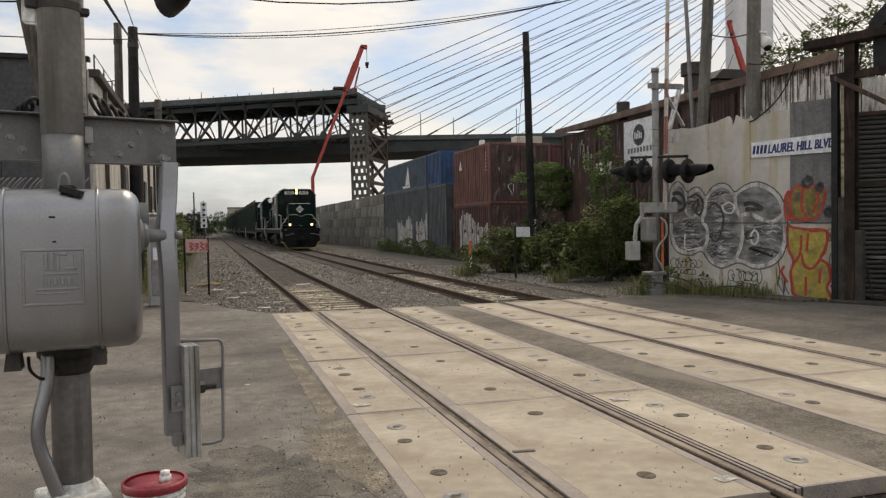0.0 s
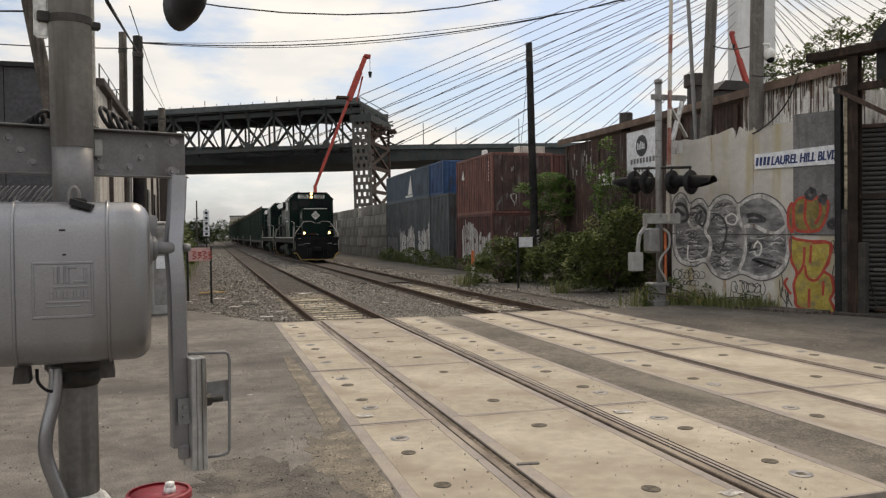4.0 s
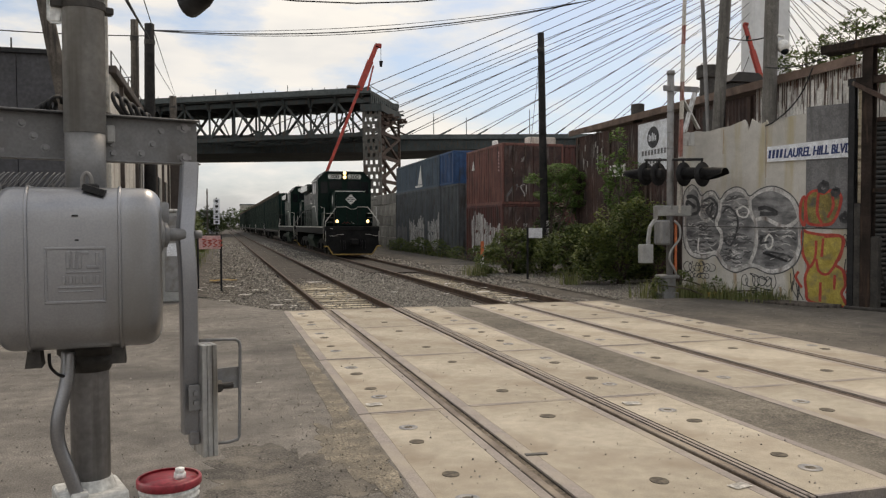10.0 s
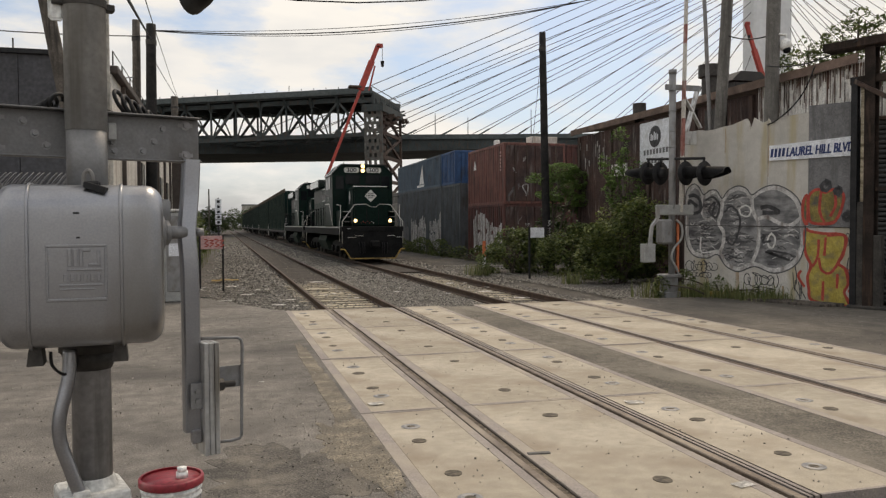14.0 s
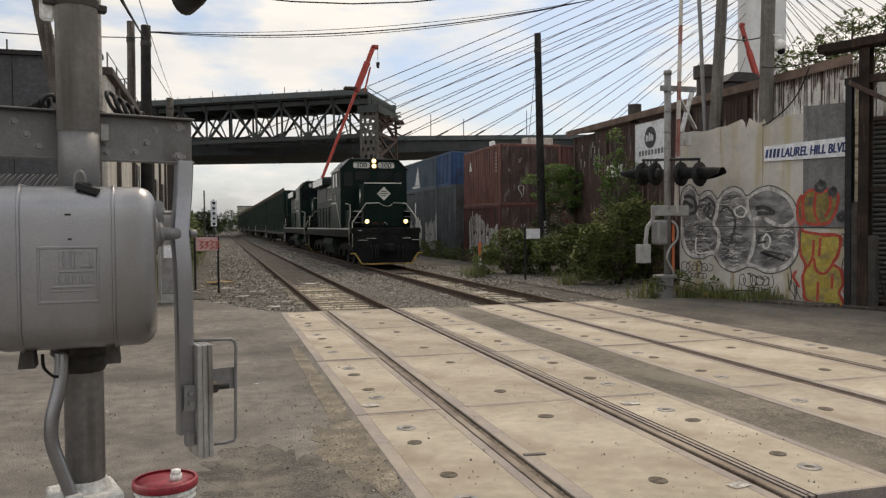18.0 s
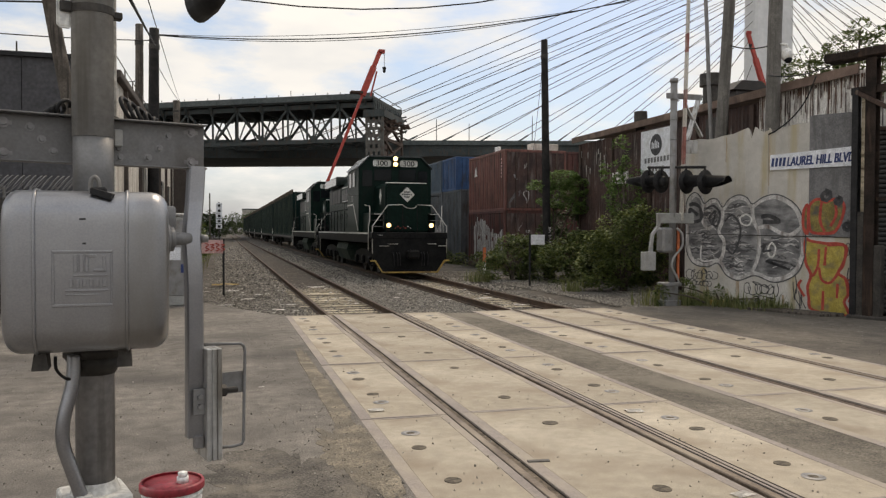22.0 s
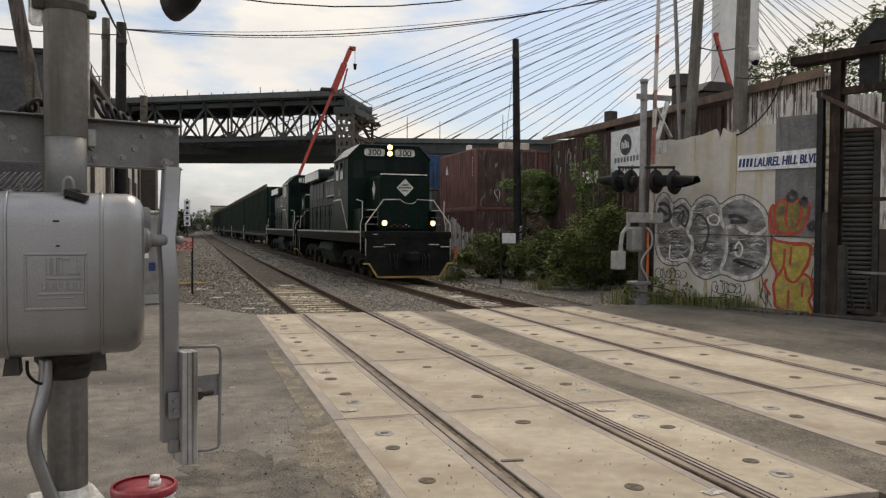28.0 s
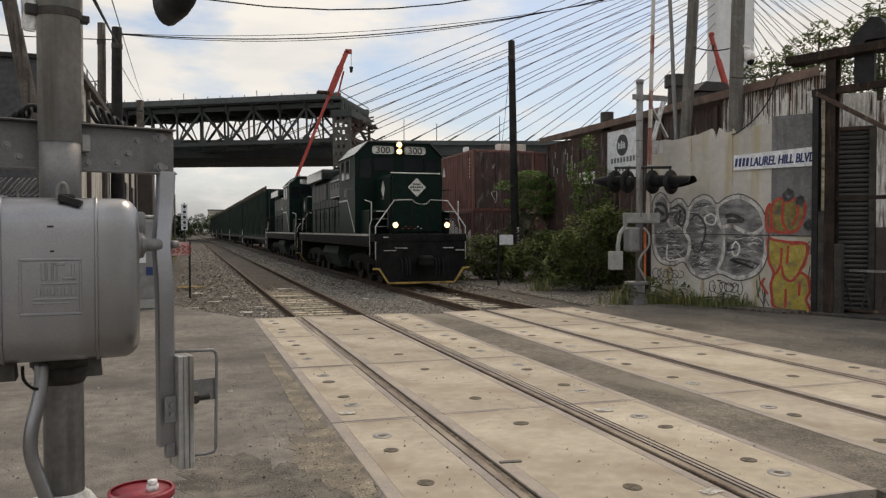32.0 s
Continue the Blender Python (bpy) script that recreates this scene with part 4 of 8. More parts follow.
        box(bm, sx * 0.22, sx * 0.31, -0.02, 0.05, 1.83, 1.93, 0.01)
        cyl(bm, (sx * 0.28, -0.02, 1.795), (sx * 0.37, 0.02, 1.795), 0.026, 0.026, 16)
        cyl(bm, (sx * 0.42, 0.02, 1.795), (sx * 0.45, 0.02, 1.795), 0.018, 0.016, 8)
        part("drive_shaft", bm, M_GALV, g, "steel drive shaft with flange", True)
    # strap and raised arm
    bm = bmesh.new()
    cyl(bm, (0, 0, 2.66), (0, 0, 2.69), 0.081, 0.081, 28)
    box(bm, 0.07, 0.108, -0.02, 0.02, 2.655, 2.683, 0.004)
    box(bm, -0.115, -0.07, -0.02, 0.02, 2.66, 2.70, 0.004)
    part("strap", bm, M_BLACKMETAL, g, "dark steel clamp strap")
    bm = bmesh.new()
    box(bm, 0.06, 0.128, 0.20, 0.235, 2.25, 4.6, 0.004)
    part("gate_arm", bm, M_CREAM, g, "raised cream-painted gate arm")
    bm = bmesh.new()
    sweep(bm, [(0.092, 0.19, 2.44), (0.10, 0.18, 2.42), (0.095, 0.19, 2.40)], 0.012, 6)
    cyl(bm, (0.09, 0.18, 2.29), (0.13, 0.18, 2.285), 0.02, 0.014, 10)
    part("arm_fitting", bm, M_BLACKMETAL, g)
    bm = bmesh.new()
    box(bm, -0.125, -0.07, 0.0, 0.01, 2.60, 2.95, 0.012)
    part("sign_edge", bm, M_WHITEPL, g, "white enamel sign plate seen from behind")
    # flashing lights
    bm = bmesh.new()
    cyl(bm, (-0.55, 0.13, 2.90), (0.55, 0.13, 2.90), 0.025, 0.025, 12)
    part("light_arm", bm, M_MAST, g, "", True)
    for sx in (-1, 1):
        x = 0.455 if sx > 0 else -0.32
        bm = bmesh.new()
        prof = [(0.002, -0.125), (0.03, -0.118), (0.056, -0.075), (0.064, 0.0), (0.066, 0.14), (0.061, 0.14), (0.058, 0.0)]
        for (r0, y0), (r1, y1) in zip(prof, prof[1:]):
            for k in range(20):
                a, b = 2 * math.pi * k / 20, 2 * math.pi * (k + 1) / 20
                bm.faces.new([bm.verts.new((x + r * math.cos(t), y, 2.835 + r * 1.6 * math.sin(t))) for r, y, t in ((r0, y0, a), (r1, y1, a), (r1, y1, b), (r0, y0, b))])
        bmesh.ops.remove_doubles(bm, verts=bm.verts, dist=0.0005)
        bmesh.ops.recalc_face_normals(bm, faces=bm.faces)
        lampb = part("flashing_light", bm, M_BLACK, g, "black hooded flashing light", True)
        bm = bmesh.new()
        cyl(bm, (x, 0.02, 2.835), (x, 0.03, 2.835), 0.055, 0.055, 20)
        part("lens", bm, M_BLACK, lampb, "dark lens")
    return g


def pail():
    p = thing("pail", pose(-0.355, 4.17, 0, 0, 0, 12), "white plastic pail with a red lid and pour spout", "bucket")
    bm = bmesh.new()
    prof = [(0.138, 0.0), (0.142, 0.006), (0.158, 0.30), (0.164, 0.302), (0.164, 0.315), (0.159, 0.317), (0.16, 0.335), (0.166, 0.337), (0.166, 0.35), (0.161, 0.352), (0.162, 0.40)]
    for (r0, z0), (r1, z1) in zip(prof, prof[1:]):
        cyl(bm, (0, 0, z0), (0, 0, z1), r0, r1, 36, caps=False)
    bmesh.ops.remove_doubles(bm, verts=bm.verts, dist=0.0005)
    cyl(bm, (0, 0, 0.0), (0, 0, 0.004), 0.138, 0.138, 36)
    part("body", bm, M_WHITEPL, p, "", True)
    bm = bmesh.new()
    prof = [(0.172, 0.365), (0.177, 0.37), (0.177, 0.402), (0.172, 0.410), (0.160, 0.410), (0.155, 0.398), (0.001, 0.398)]
    for (r0, z0), (r1, z1) in zip(prof, prof[1:]):
        cyl(bm, (0, 0, z0), (0, 0, z1), r0, max(r1, 0.0005), 40, caps=False)
    bmesh.ops.remove_doubles(bm, verts=bm.verts, dist=0.0003)
    lid = part("lid", bm, M_REDPL, p, "dusty red snap-on lid", True)
    bm = bmesh.new()
    cyl(bm, (0.055, -0.02, 0.398), (0.055, -0.02, 0.43), 0.034, 0.032, 20)
    cyl(bm, (0.055, -0.02, 0.43), (0.055, -0.02, 0.455), 0.026, 0.026, 20)
    part("spout_cap", bm, M_WHITEPL, lid, "white pour spout cap", True)
    bm = bmesh.new()
    sweep(bm, spline([(-0.166, 0, 0.335), (-0.16, -0.08, 0.27), (-0.08, -0.16, 0.20), (0.03, -0.18, 0.18), (0.12, -0.13, 0.24), (0.166, 0, 0.335)]), 0.0035, 6)
    part("bail", bm, M_GALV, p, "wire bail handle", True)


near_gate()
pail()


# ---- old truss bridge, new cable-stayed bridge ----
def truss_bridge():
    """Local x runs along the bridge towards its cut end at x = 0; y across it."""
    b = thing("truss_bridge", pose(26.6, 140.4, 0.8, 0, -0.76, -27.3), "dark steel truss bridge being dismantled, its end cut open", "bridge")
    W, WT, WP, X0, ZT, ZB = 20.0, 10.8, 14.0, -130.0, 25.1, 17.6

    def bar(name, p0, p1, w, h, mat_=None, parent=None):
        part(name, beam(bmesh.new(), p0, p1, w, h), mat_ or M_BRIDGE, parent or b)
    for y in (0.0, W):
        bar("edge_girder", (X0, y, ZT + 0.12), (0, y, ZT + 0.12), 0.5, 0.75, M_BRIDGEDECK)
        bar("parapet", (X0, y, ZT + 0.65), (0, y, ZT + 0.65), 0.4, 0.3, M_BRIDGEDECK)
    bm = bmesh.new()
    box(bm, X0, -0.2, 0.25, W - 0.25, ZT - 0.5, ZT + 0.3)
    part("deck_slab", bm, M_BRIDGE, b)
    step = 5.1
    xs = [-1.8 - i * step for i in range(26)]
    for i, x in enumerate(xs):
        bm = bmesh.new()
        prism(bm, [(-0.2, ZT - 0.5), (W + 0.2, ZT - 0.5), (W - 1.0, ZT - 0.9), (WT, ZT - 1.7), (1.0, ZT - 1.9)], x - 0.2, x + 0.2, "x")
        part("floor_beam", bm, M_BRIDGE, b)
        bm = bmesh.new()
        prism(bm, [(x - 1.1, ZT - 0.8), (x + 1.1, ZT - 0.8), (x, ZT - 2.4)], 1.05, 1.2)
        part("gusset", bm, M_BRIDGE, b)
    for y in (1.2, WT):
        bar("lower_chord", (X0, y, ZB), (-1.5, y, ZB), 0.5, 0.7)
        bar("upper_chord", (X0, y, ZT - 1.1), (0, y, ZT - 1.1), 0.5, 0.8)
        for i, x in enumerate(xs):
            bar("vertical", (x, y, ZB), (x, y, ZT - 1.2), 0.3, 0.3)
            bm = bmesh.new()
            prism(bm, [(x - 0.8, ZB + 0.3), (x + 0.8, ZB + 0.3), (x + 0.35, ZB + 1.1), (x - 0.35, ZB + 1.1)], y - 0.32, y - 0.27)
            part("gusset", bm, M_BRIDGE, b)
            if i:
                xp = xs[i - 1]
                if i % 2:
                    bar("diagonal", (xp, y, ZB), (x, y, ZT - 1.3), 0.4, 0.4)
                else:
                    bar("diagonal", (xp, y, ZT - 1.3), (x, y, ZB), 0.4, 0.4)
    for i, x in enumerate(xs[1:]):
        xp = xs[i]
        bar("lower_bracing", (xp, 1.2, ZB), (x, WT, ZB), 0.2, 0.2)
        bar("lower_bracing", (x, 1.2, ZB), (xp, WT, ZB), 0.2, 0.2)
        bar("sway_frame", (x, 1.2, ZB), (x, WT / 2, ZT - 2.0), 0.2, 0.2)
        bar("sway_frame", (x, WT, ZB), (x, WT / 2, ZT - 2.0), 0.2, 0.2)
    for k in range(30):
        x = -1.5 - k * 2.4
        bar("parapet_post", (x, -0.1, ZT + 0.7), (x, -0.1, ZT + (1.15 if k % 6 else 1.9)), 0.1, 0.1, M_BRIDGEDECK)
    rng = random.Random(3)
    for k in range(30):
        y = W - 9.0 * rng.random() ** 1.5
        z = ZT - 1.0 - rng.uniform(0.0, 3.2)
        bar("cut_stub", (-0.3, y, z), (rng.uniform(0.2, 1.3), y + rng.uniform(-0.3, 0.6), z + rng.uniform(-0.7, 0.3)), rng.uniform(0.1, 0.5), rng.uniform(0.1, 0.4))
    bm = bmesh.new()
    box(bm, -0.2, 0.05, 0.3, W - 0.3, ZT - 2.5, ZT + 0.25)
    part("end_diaphragm", bm, M_BRIDGE, b, "dark cut end of the deck")
    for k in range(14):
        y = 1.0 + k * 1.36
        bar("end_rib", (0.12, y, ZT - 2.4), (0.12, y, ZT - 0.3), 0.16, 0.3, M_BRIDGEDECK)
    bar("end_rail", (0.0, 0, ZT + 1.0), (0.0, W, ZT + 1.0), 0.12, 0.12, M_BRIDGEDECK)
    for k in range(15):
        y = 0.6 + k * 1.3
        bar("stringer_end", (-3.0, y, ZT - 1.4), (rng.uniform(-0.2, 0.5), y, ZT - 1.4), 0.25, 0.9)
    # pier: pierced plates on the near face, braced rusty side
    pier = part("pier", beam(bmesh.new(), (-1.5, 0.4, -1.6), (-1.5, 0.4, 22.7), 0.4, 0.4), M_BRIDGELITE, b, "pierced steel lattice pier")
    for x, y in ((1.5, 0.4), (-1.5, WP), (1.5, WP)):
        bar("leg", (x, y, -1.6), (x, y, 22.7), 0.45, 0.45, M_BRIDGELITE if y < 5 else M_RUSTBEAM, pier)
    for r in range(17):
        z = 0.3 + r * 1.3
        for c in range(3):
            xa = -1.4 + c * 1.0 + (0.45 if r % 2 else 0.0)
            bm = bmesh.new()
            box(bm, xa, min(xa + 0.5, 1.4), 0.3, 0.45, z, z + 0.72)
            part("plate", bm, M_BRIDGELITE, pier)
        bm = bmesh.new()
        box(bm, -1.4, 1.4, 0.28, 0.47, z + 0.72, z + 1.3)
        part("batten", bm, M_BRIDGELITE, pier)
        bm = bmesh.new()
        box(bm, 1.45, 1.55, 0.6, 3.2, z, z + 0.9)
        part("side_plate", bm, M_RUSTBEAM, pier)
    for r in range(5):
        z = 0.2 + r * 4.4
        bar("side_brace", (1.5, 0.6, z), (1.5, WP, z + 4.4), 0.45, 0.45, M_RUSTBEAM, pier)
        bar("side_brace", (1.5, WP, z), (1.5, 0.6, z + 4.4), 0.45, 0.45, M_RUSTBEAM, pier)
        bar("side_strut", (1.5, 0.5, z), (1.5, WP, z), 0.5, 0.6, M_RUSTBEAM, pier)
    for k in range(14):
        y = rng.uniform(1.0, WP + 1.2)
        z = rng.uniform(19.5, 22.4)
        bar("broken_end", (1.2, y, z), (2.2 + rng.uniform(0, 1.2), y + rng.uniform(-0.4, 0.8), z + rng.uniform(-0.9, 0.4)), rng.uniform(0.15, 0.6), rng.uniform(0.15, 0.6), M_RUSTBEAM, pier)
    bm = bmesh.new()
    box(bm, -2.0, 2.0, 0.0, WP + 0.4, 21.6, 22.9)
    part("cap_beam", bm, M_BRIDGE, pier)
    return b


def stay_bridge():
    s = thing("stay_bridge", pose(0, 165, 0), "new cable-stayed bridge with a pale concrete tower", "bridge")

    def zd(x):
        return 19.3 + 0.030 * x
    bm = bmesh.new()
    prism(bm, [(-120, zd(-120) - 3.0), (30, zd(30) - 3.0), (75, zd(75) - 2.1), (230, zd(230) - 2.1), (230, zd(230)), (75, zd(75)), (-120, zd(-120) - 0.8)], 0, 24)
    part("deck", bm, M_BRIDGE, s, "dark deck girder")
    bm = bmesh.new()
    prism(bm, [(-120, zd(-120) - 0.5), (230, zd(230) - 0.1), (230, zd(230) + 0.9), (-120, zd(-120) + 0.5)], -0.5, -0.1)
    part("parapet", bm, M_BRIDGEDECK, s)
    for x, y in ((130.7, 2.0), (147.6, 22.0)):
        bm = bmesh.new()
        r = bmesh.ops.create_cube(bm, size=1.0, matrix=Matrix.Translation((x, y, 45)) @ Matrix.Diagonal((10.6, 5, 92, 1)))
        bmesh.ops.bevel(bm, geom=bm.edges[:], offset=0.5, segments=1, affect="EDGES")
        part("tower_leg", bm, M_TOWER, s, "pale grey concrete tower leg")
    # two planes of stays, each fanning from its tower leg to anchors that spread along the deck
    for y, xt, zt, dz, xa, xb, xc, n in ((1.0, 130.9, 76.6, 1.62, 4.0, 5.3, 0.26, 14), (23.0, 148.2, 77.7, 1.3, 10.0, 6.0, 0.22, 15)):
        for k in range(n):
            xd = xa + xb * k + xc * k * k
            bm = bmesh.new()
            foot, top = Vector((xd, y, zd(xd))), Vector((xt, y, zt - dz * k))
            sweep(bm, [foot, top], 0.085, 5)
            part("stay_cable", bm, M_CABLE, s)
            if y < 10:
                bm = bmesh.new()
                up = (top - foot).normalized()
                sweep(bm, [foot, foot + up * 4.2], 0.19, 6)
                part("cable_sleeve", bm, M_BRIDGEDECK, s, "thick dark lower sleeve of a stay")
        for k in range(12):
            xd = 262 - k * 10.0
            bm = bmesh.new()
            sweep(bm, [(xd, y, zd(xd)), (xt, y, zt - 1.45 * k)], 0.085, 5)
            part("stay_cable", bm, M_CABLE, s)
    for x, h in ((48, 7), (56, 6), (72, 8)):
        bm = bmesh.new()
        cyl(bm, (x, 12, zd(x)), (x, 12, zd(x) + h), 0.12, 0.08, 6)
        part("light_pole", bm, M_BRIDGEDECK, s)
    return s


def boom_crane(base, tip, w, label, hook):
    c = thing("boom_crane", pose(*base), label, "crane", "cranes")
    base, tip = Vector(base), Vector(tip)
    d = tip - base
    for a, b2, k in ((0, 0.72, 0.5), (0.66, 0.88, 1.1), (0.86, 1.0, 0.8)):
        bm = bmesh.new()
        beam(bm, d * a, d * b2, w * k, w * k * 1.2)
        part("boom_section", bm, M_CRANE, c)
    bm = bmesh.new()
    box(bm, d.x - w * 0.3, d.x + w * 1.1, -w * 0.4, w * 0.4, d.z - w * 0.4, d.z + w * 0.5, 0.05)
    part("boom_head", bm, M_CRANE, c)
    if hook:
        bm = bmesh.new()
        cyl(bm, (d.x + w, 0, d.z), (d.x + w, 0, d.z - hook), 0.04, 0.04, 5)
        part("hoist_rope", bm, M_BLACK, c)
        bm = bmesh.new()
        cyl(bm, (d.x + w, 0, d.z - hook), (d.x + w, 0, d.z - hook - 0.9), 0.32, 0.2, 8)
        part("hook_block", bm, M_BLACK, c)
    return c


truss_bridge()
stay_bridge()
cr = boom_crane((16.0, 125, 9.6), (24.4, 125, 30.6), 0.74, "tall red telescopic crane boom behind the train", 2.4)
bm = bmesh.new()
box(bm, 3.6, 5.6, -0.7, 0.7, 14.1, 14.45, 0.05)
part("cylinder_bracket", bm, M_RUSTBEAM, cr)
bm = bmesh.new()
beam(bm, (7.9, 0, 17.8), (6.9, 0, 13.8), 0.25, 0.25)
part("lift_cylinder", bm, M_CRANE, cr)
bm = bmesh.new()
box(bm, -2.2, 2.2, -3.2, 3.2, -9.8, -6.8, 0.15)
beam(bm, (0, 0, -7.0), (0, 0, 0.2), 0.5, 0.5)
part("carrier", bm, M_CRANE, cr, "crane carrier hidden behind the train")
boom_crane((103.6, 120, -0.15), (89.8, 120, 37.1), 0.62, "red crane boom rising behind the rusty roof", 2.0)


# ---- locomotives and waste train ----
def locomotive():
    """Nose towards -y; origin on the rail top below the front of the nose."""
    L = thing("locomotive", pose(7.11, 60, 0), "dark green diesel locomotive with lit headlights and white handrails", "locomotive", "locomotives")
    # underframe and pilot
    bm = bmesh.new()
    box(bm, -1.55, 1.55, 0.35, 17.6, 1.30, 1.74, 0.02)
    part("underframe", bm, M_LOCOBLACK, L)
    for sx in (-1, 1):
        for k in range(23):
            bm = bmesh.new()
            y = 5.8 + k * 0.51
            box(bm, sx * 1.55, sx * 1.575, y, y + 0.30, 1.665, 1.735)
            part("sill_mark", bm, M_LOCOWHITE, L, "white sill marking")
        bm = bmesh.new()
        box(bm, sx * 1.55, sx * 1.575, 0.6, 5.7, 1.665, 1.735)
        part("sill_stripe", bm, M_LOCOWHITE, L, "white sill stripe")
    for y0, y1, nm in ((-0.25, 0.0, 1), (17.6, 17.85, 0)):
        bm = bmesh.new()
        prism(bm, [(-1.5, 1.5), (-1.5, 0.62), (-1.12, 0.18), (1.12, 0.18), (1.5, 0.62), (1.5, 1.5)], y0, y1)
        part("pilot", bm, M_LOCOBLACK, L, "black pilot plate")
    bm = bmesh.new()
    edge = [(-1.62, 0.62), (-1.42, 0.62), (-1.12, 0.155), (1.12, 0.155), (1.42, 0.62), (1.62, 0.62)]
    for a, b2 in zip(edge, edge[1:]):
        beam(bm, (a[0], -0.28, a[1]), (b2[0], -0.28, b2[1]), 0.075, 0.055)
    part("pilot_edge", bm, M_YELLOW, L, "worn yellow pilot edge")
    bm = bmesh.new()
    box(bm, -0.16, 0.16, -0.75, 0.0, 0.72, 1.02, 0.05)
    box(bm, -0.24, 0.24, -0.95, -0.68, 0.70, 1.05, 0.07)
    part("coupler", bm, M_LOCOBLACK, L, "black knuckle coupler")
    for x in (-0.55, -0.45, 0.45, 0.55, -0.7, 0.7):
        bm = bmesh.new()
        sweep(bm, spline([(x, -0.25, 0.95), (x, -0.42, 0.85), (x * 0.98, -0.45, 0.6), (x * 0.97, -0.43, 0.42)]), 0.02, 6)
        part("brake_hose", bm, M_BLACK, L, "", True)
    for x0, x1, z in ((-1.29, -1.11, 1.62), (-0.90, -0.49, 1.27), (-1.26, -0.85, 1.19), (0.73, 1.09, 1.27), (1.16, 1.48, 1.19)):
        bm = bmesh.new()
        box(bm, x0, x1, -0.29, -0.25, z, z + 0.022)
        part("grab_iron", bm, M_LOCOWHITE, L, "white grab iron")
    # front platform and steps
    bm = bmesh.new()
    box(bm, -1.55, 1.55, -0.27, 0.6, 1.48, 1.74, 0.03)
    part("front_platform", bm, M_LOCOBLACK, L)
    for sx in (-1, 1):
        for k in range(4):
            z = 0.40 + k * 0.33
            bm = bmesh.new()
            box(bm, sx * 1.12, sx * 1.52, 0.0, 0.55, z, z + 0.03)
            part("step", bm, M_LOCOBLACK, L)
    # nose with tapering top
    NY, CY, CE = 0.28, 2.6, 5.6
    bm = bmesh.new()
    prism(bm, [(-0.90, 1.74), (0.90, 1.74), (0.90, 3.60), (0.80, 3.74), (-0.80, 3.74), (-0.90, 3.60)], NY, CY)
    bmesh.ops.bevel(bm, geom=[e for e in bm.edges if abs(e.verts[0].co.y - NY) < 0.01 and abs(e.verts[1].co.y - NY) < 0.01], offset=0.07, segments=3, affect="EDGES")
    nose = part("nose", bm, M_LOCO, L, "dark green short nose")
    bm = bmesh.new()
    box(bm, -0.88, 0.82, NY + 0.02, NY + 0.08, 3.715, 3.755, 0.01)
    part("nose_trim", bm, M_LOCOWHITE, nose, "white nose-top edge")
    bm = bmesh.new()
    prism(bm, [(1.02, 3.23), (1.27, 2.93), (1.52, 3.23), (1.27, 3.53)], -0.913, -0.901, "x")
    part("side_emblem", bm, M_LOCOWHITE, nose, "small white diamond emblem")
    for x0, x1, z0, z1 in ((0.55, 0.62, 1.9, 2.45), (1.1, 1.45, 2.9, 2.93)):
        bm = bmesh.new()
        box(bm, -0.93, -0.90, x0, x1, z0, z1)
        part("grab_iron", bm, M_GALV, nose)
    # side cabinets and steps beside the nose
    for sx in (-1, 1):
        bm = bmesh.new()
        box(bm, sx * 0.90, sx * 1.42, 1.1, CY, 1.74, 2.55, 0.04)
        part("side_box", bm, M_LOCO, L)
        for k in range(3):
            bm = bmesh.new()
            box(bm, sx * 0.95, sx * 1.38, 0.35, 1.1, 1.96 + k * 0.25, 1.99 + k * 0.25)
            part("nose_step", bm, M_LOCOBLACK, L)
            bm = bmesh.new()
            box(bm, sx * 0.98, sx * 1.36, 0.335, 0.35, 1.965 + k * 0.25, 1.99 + k * 0.25)
            part("nose_step_edge", bm, M_LOCOWHITE if k == 2 else M_GALV, L)
    # diamond emblem as a plain shape with bars for its writing
    bm = bmesh.new()
    prism(bm, [(0.0, 2.96), (0.31, 3.27), (0.0, 3.58), (-0.31, 3.27)], NY - 0.014, NY - 0.002)
    em = part("emblem", bm, M_LOCOWHITE, nose, "white diamond emblem")
    for z, w in ((3.37, 0.13), (3.27, 0.23), (3.17, 0.13)):
        for k in range(6):
            bm = bmesh.new()
            x = -w + k * 2 * w / 6
            box(bm, x, x + 1.3 * w / 6, NY - 0.018, NY - 0.014, z - 0.03, z + 0.03)
            part("emblem_bar", bm, M_LOCO, em)
    for k in range(7):
        bm = bmesh.new()
        x = -0.52 + k * 0.105
        box(bm, x, x + 0.06, NY - 0.012, NY - 0.002, 1.90 + 0.06 * (k % 2), 1.925 + 0.06 * (k % 2))
        part("writing_bar", bm, M_SPRAYRED if k < 5 else M_LOCOWHITE, nose, "small red and white writing bar")
    # ditch lights on the front platform
    for sx in (-1, 1):
        bm = bmesh.new()
        cyl(bm, (sx * 0.87, -0.26, 2.02), (sx * 0.87, -0.12, 2.02), 0.12, 0.12, 20)
        box(bm, sx * 0.87 - 0.05, sx * 0.87 + 0.05, -0.22, -0.14, 1.73, 1.92)
        h = part("ditch_light", bm, M_LOCOBLACK, L, "black ring of a lit ditch light", True)
        bm = bmesh.new()
        bmesh.ops.create_uvsphere(bm, u_segments=16, v_segments=8, radius=0.09, matrix=Matrix.Translation((sx * 0.87, -0.26, 2.02)) @ Matrix.Diagonal((1, 0.4, 1, 1)))
        part("bulb", bm, M_LAMPGLOW, h, "glowing warm headlight", True)
    # cab
    bm = bmesh.new()
    prism(bm, [(-1.60, 1.74), (1.60, 1.74), (1.60, 4.50), (1.13, 4.97), (-1.13, 4.97), (-1.60, 4.50)], CY, CE)
    cab = part("cab", bm, M_LOCO, L, "dark green cab with chamfered roof")
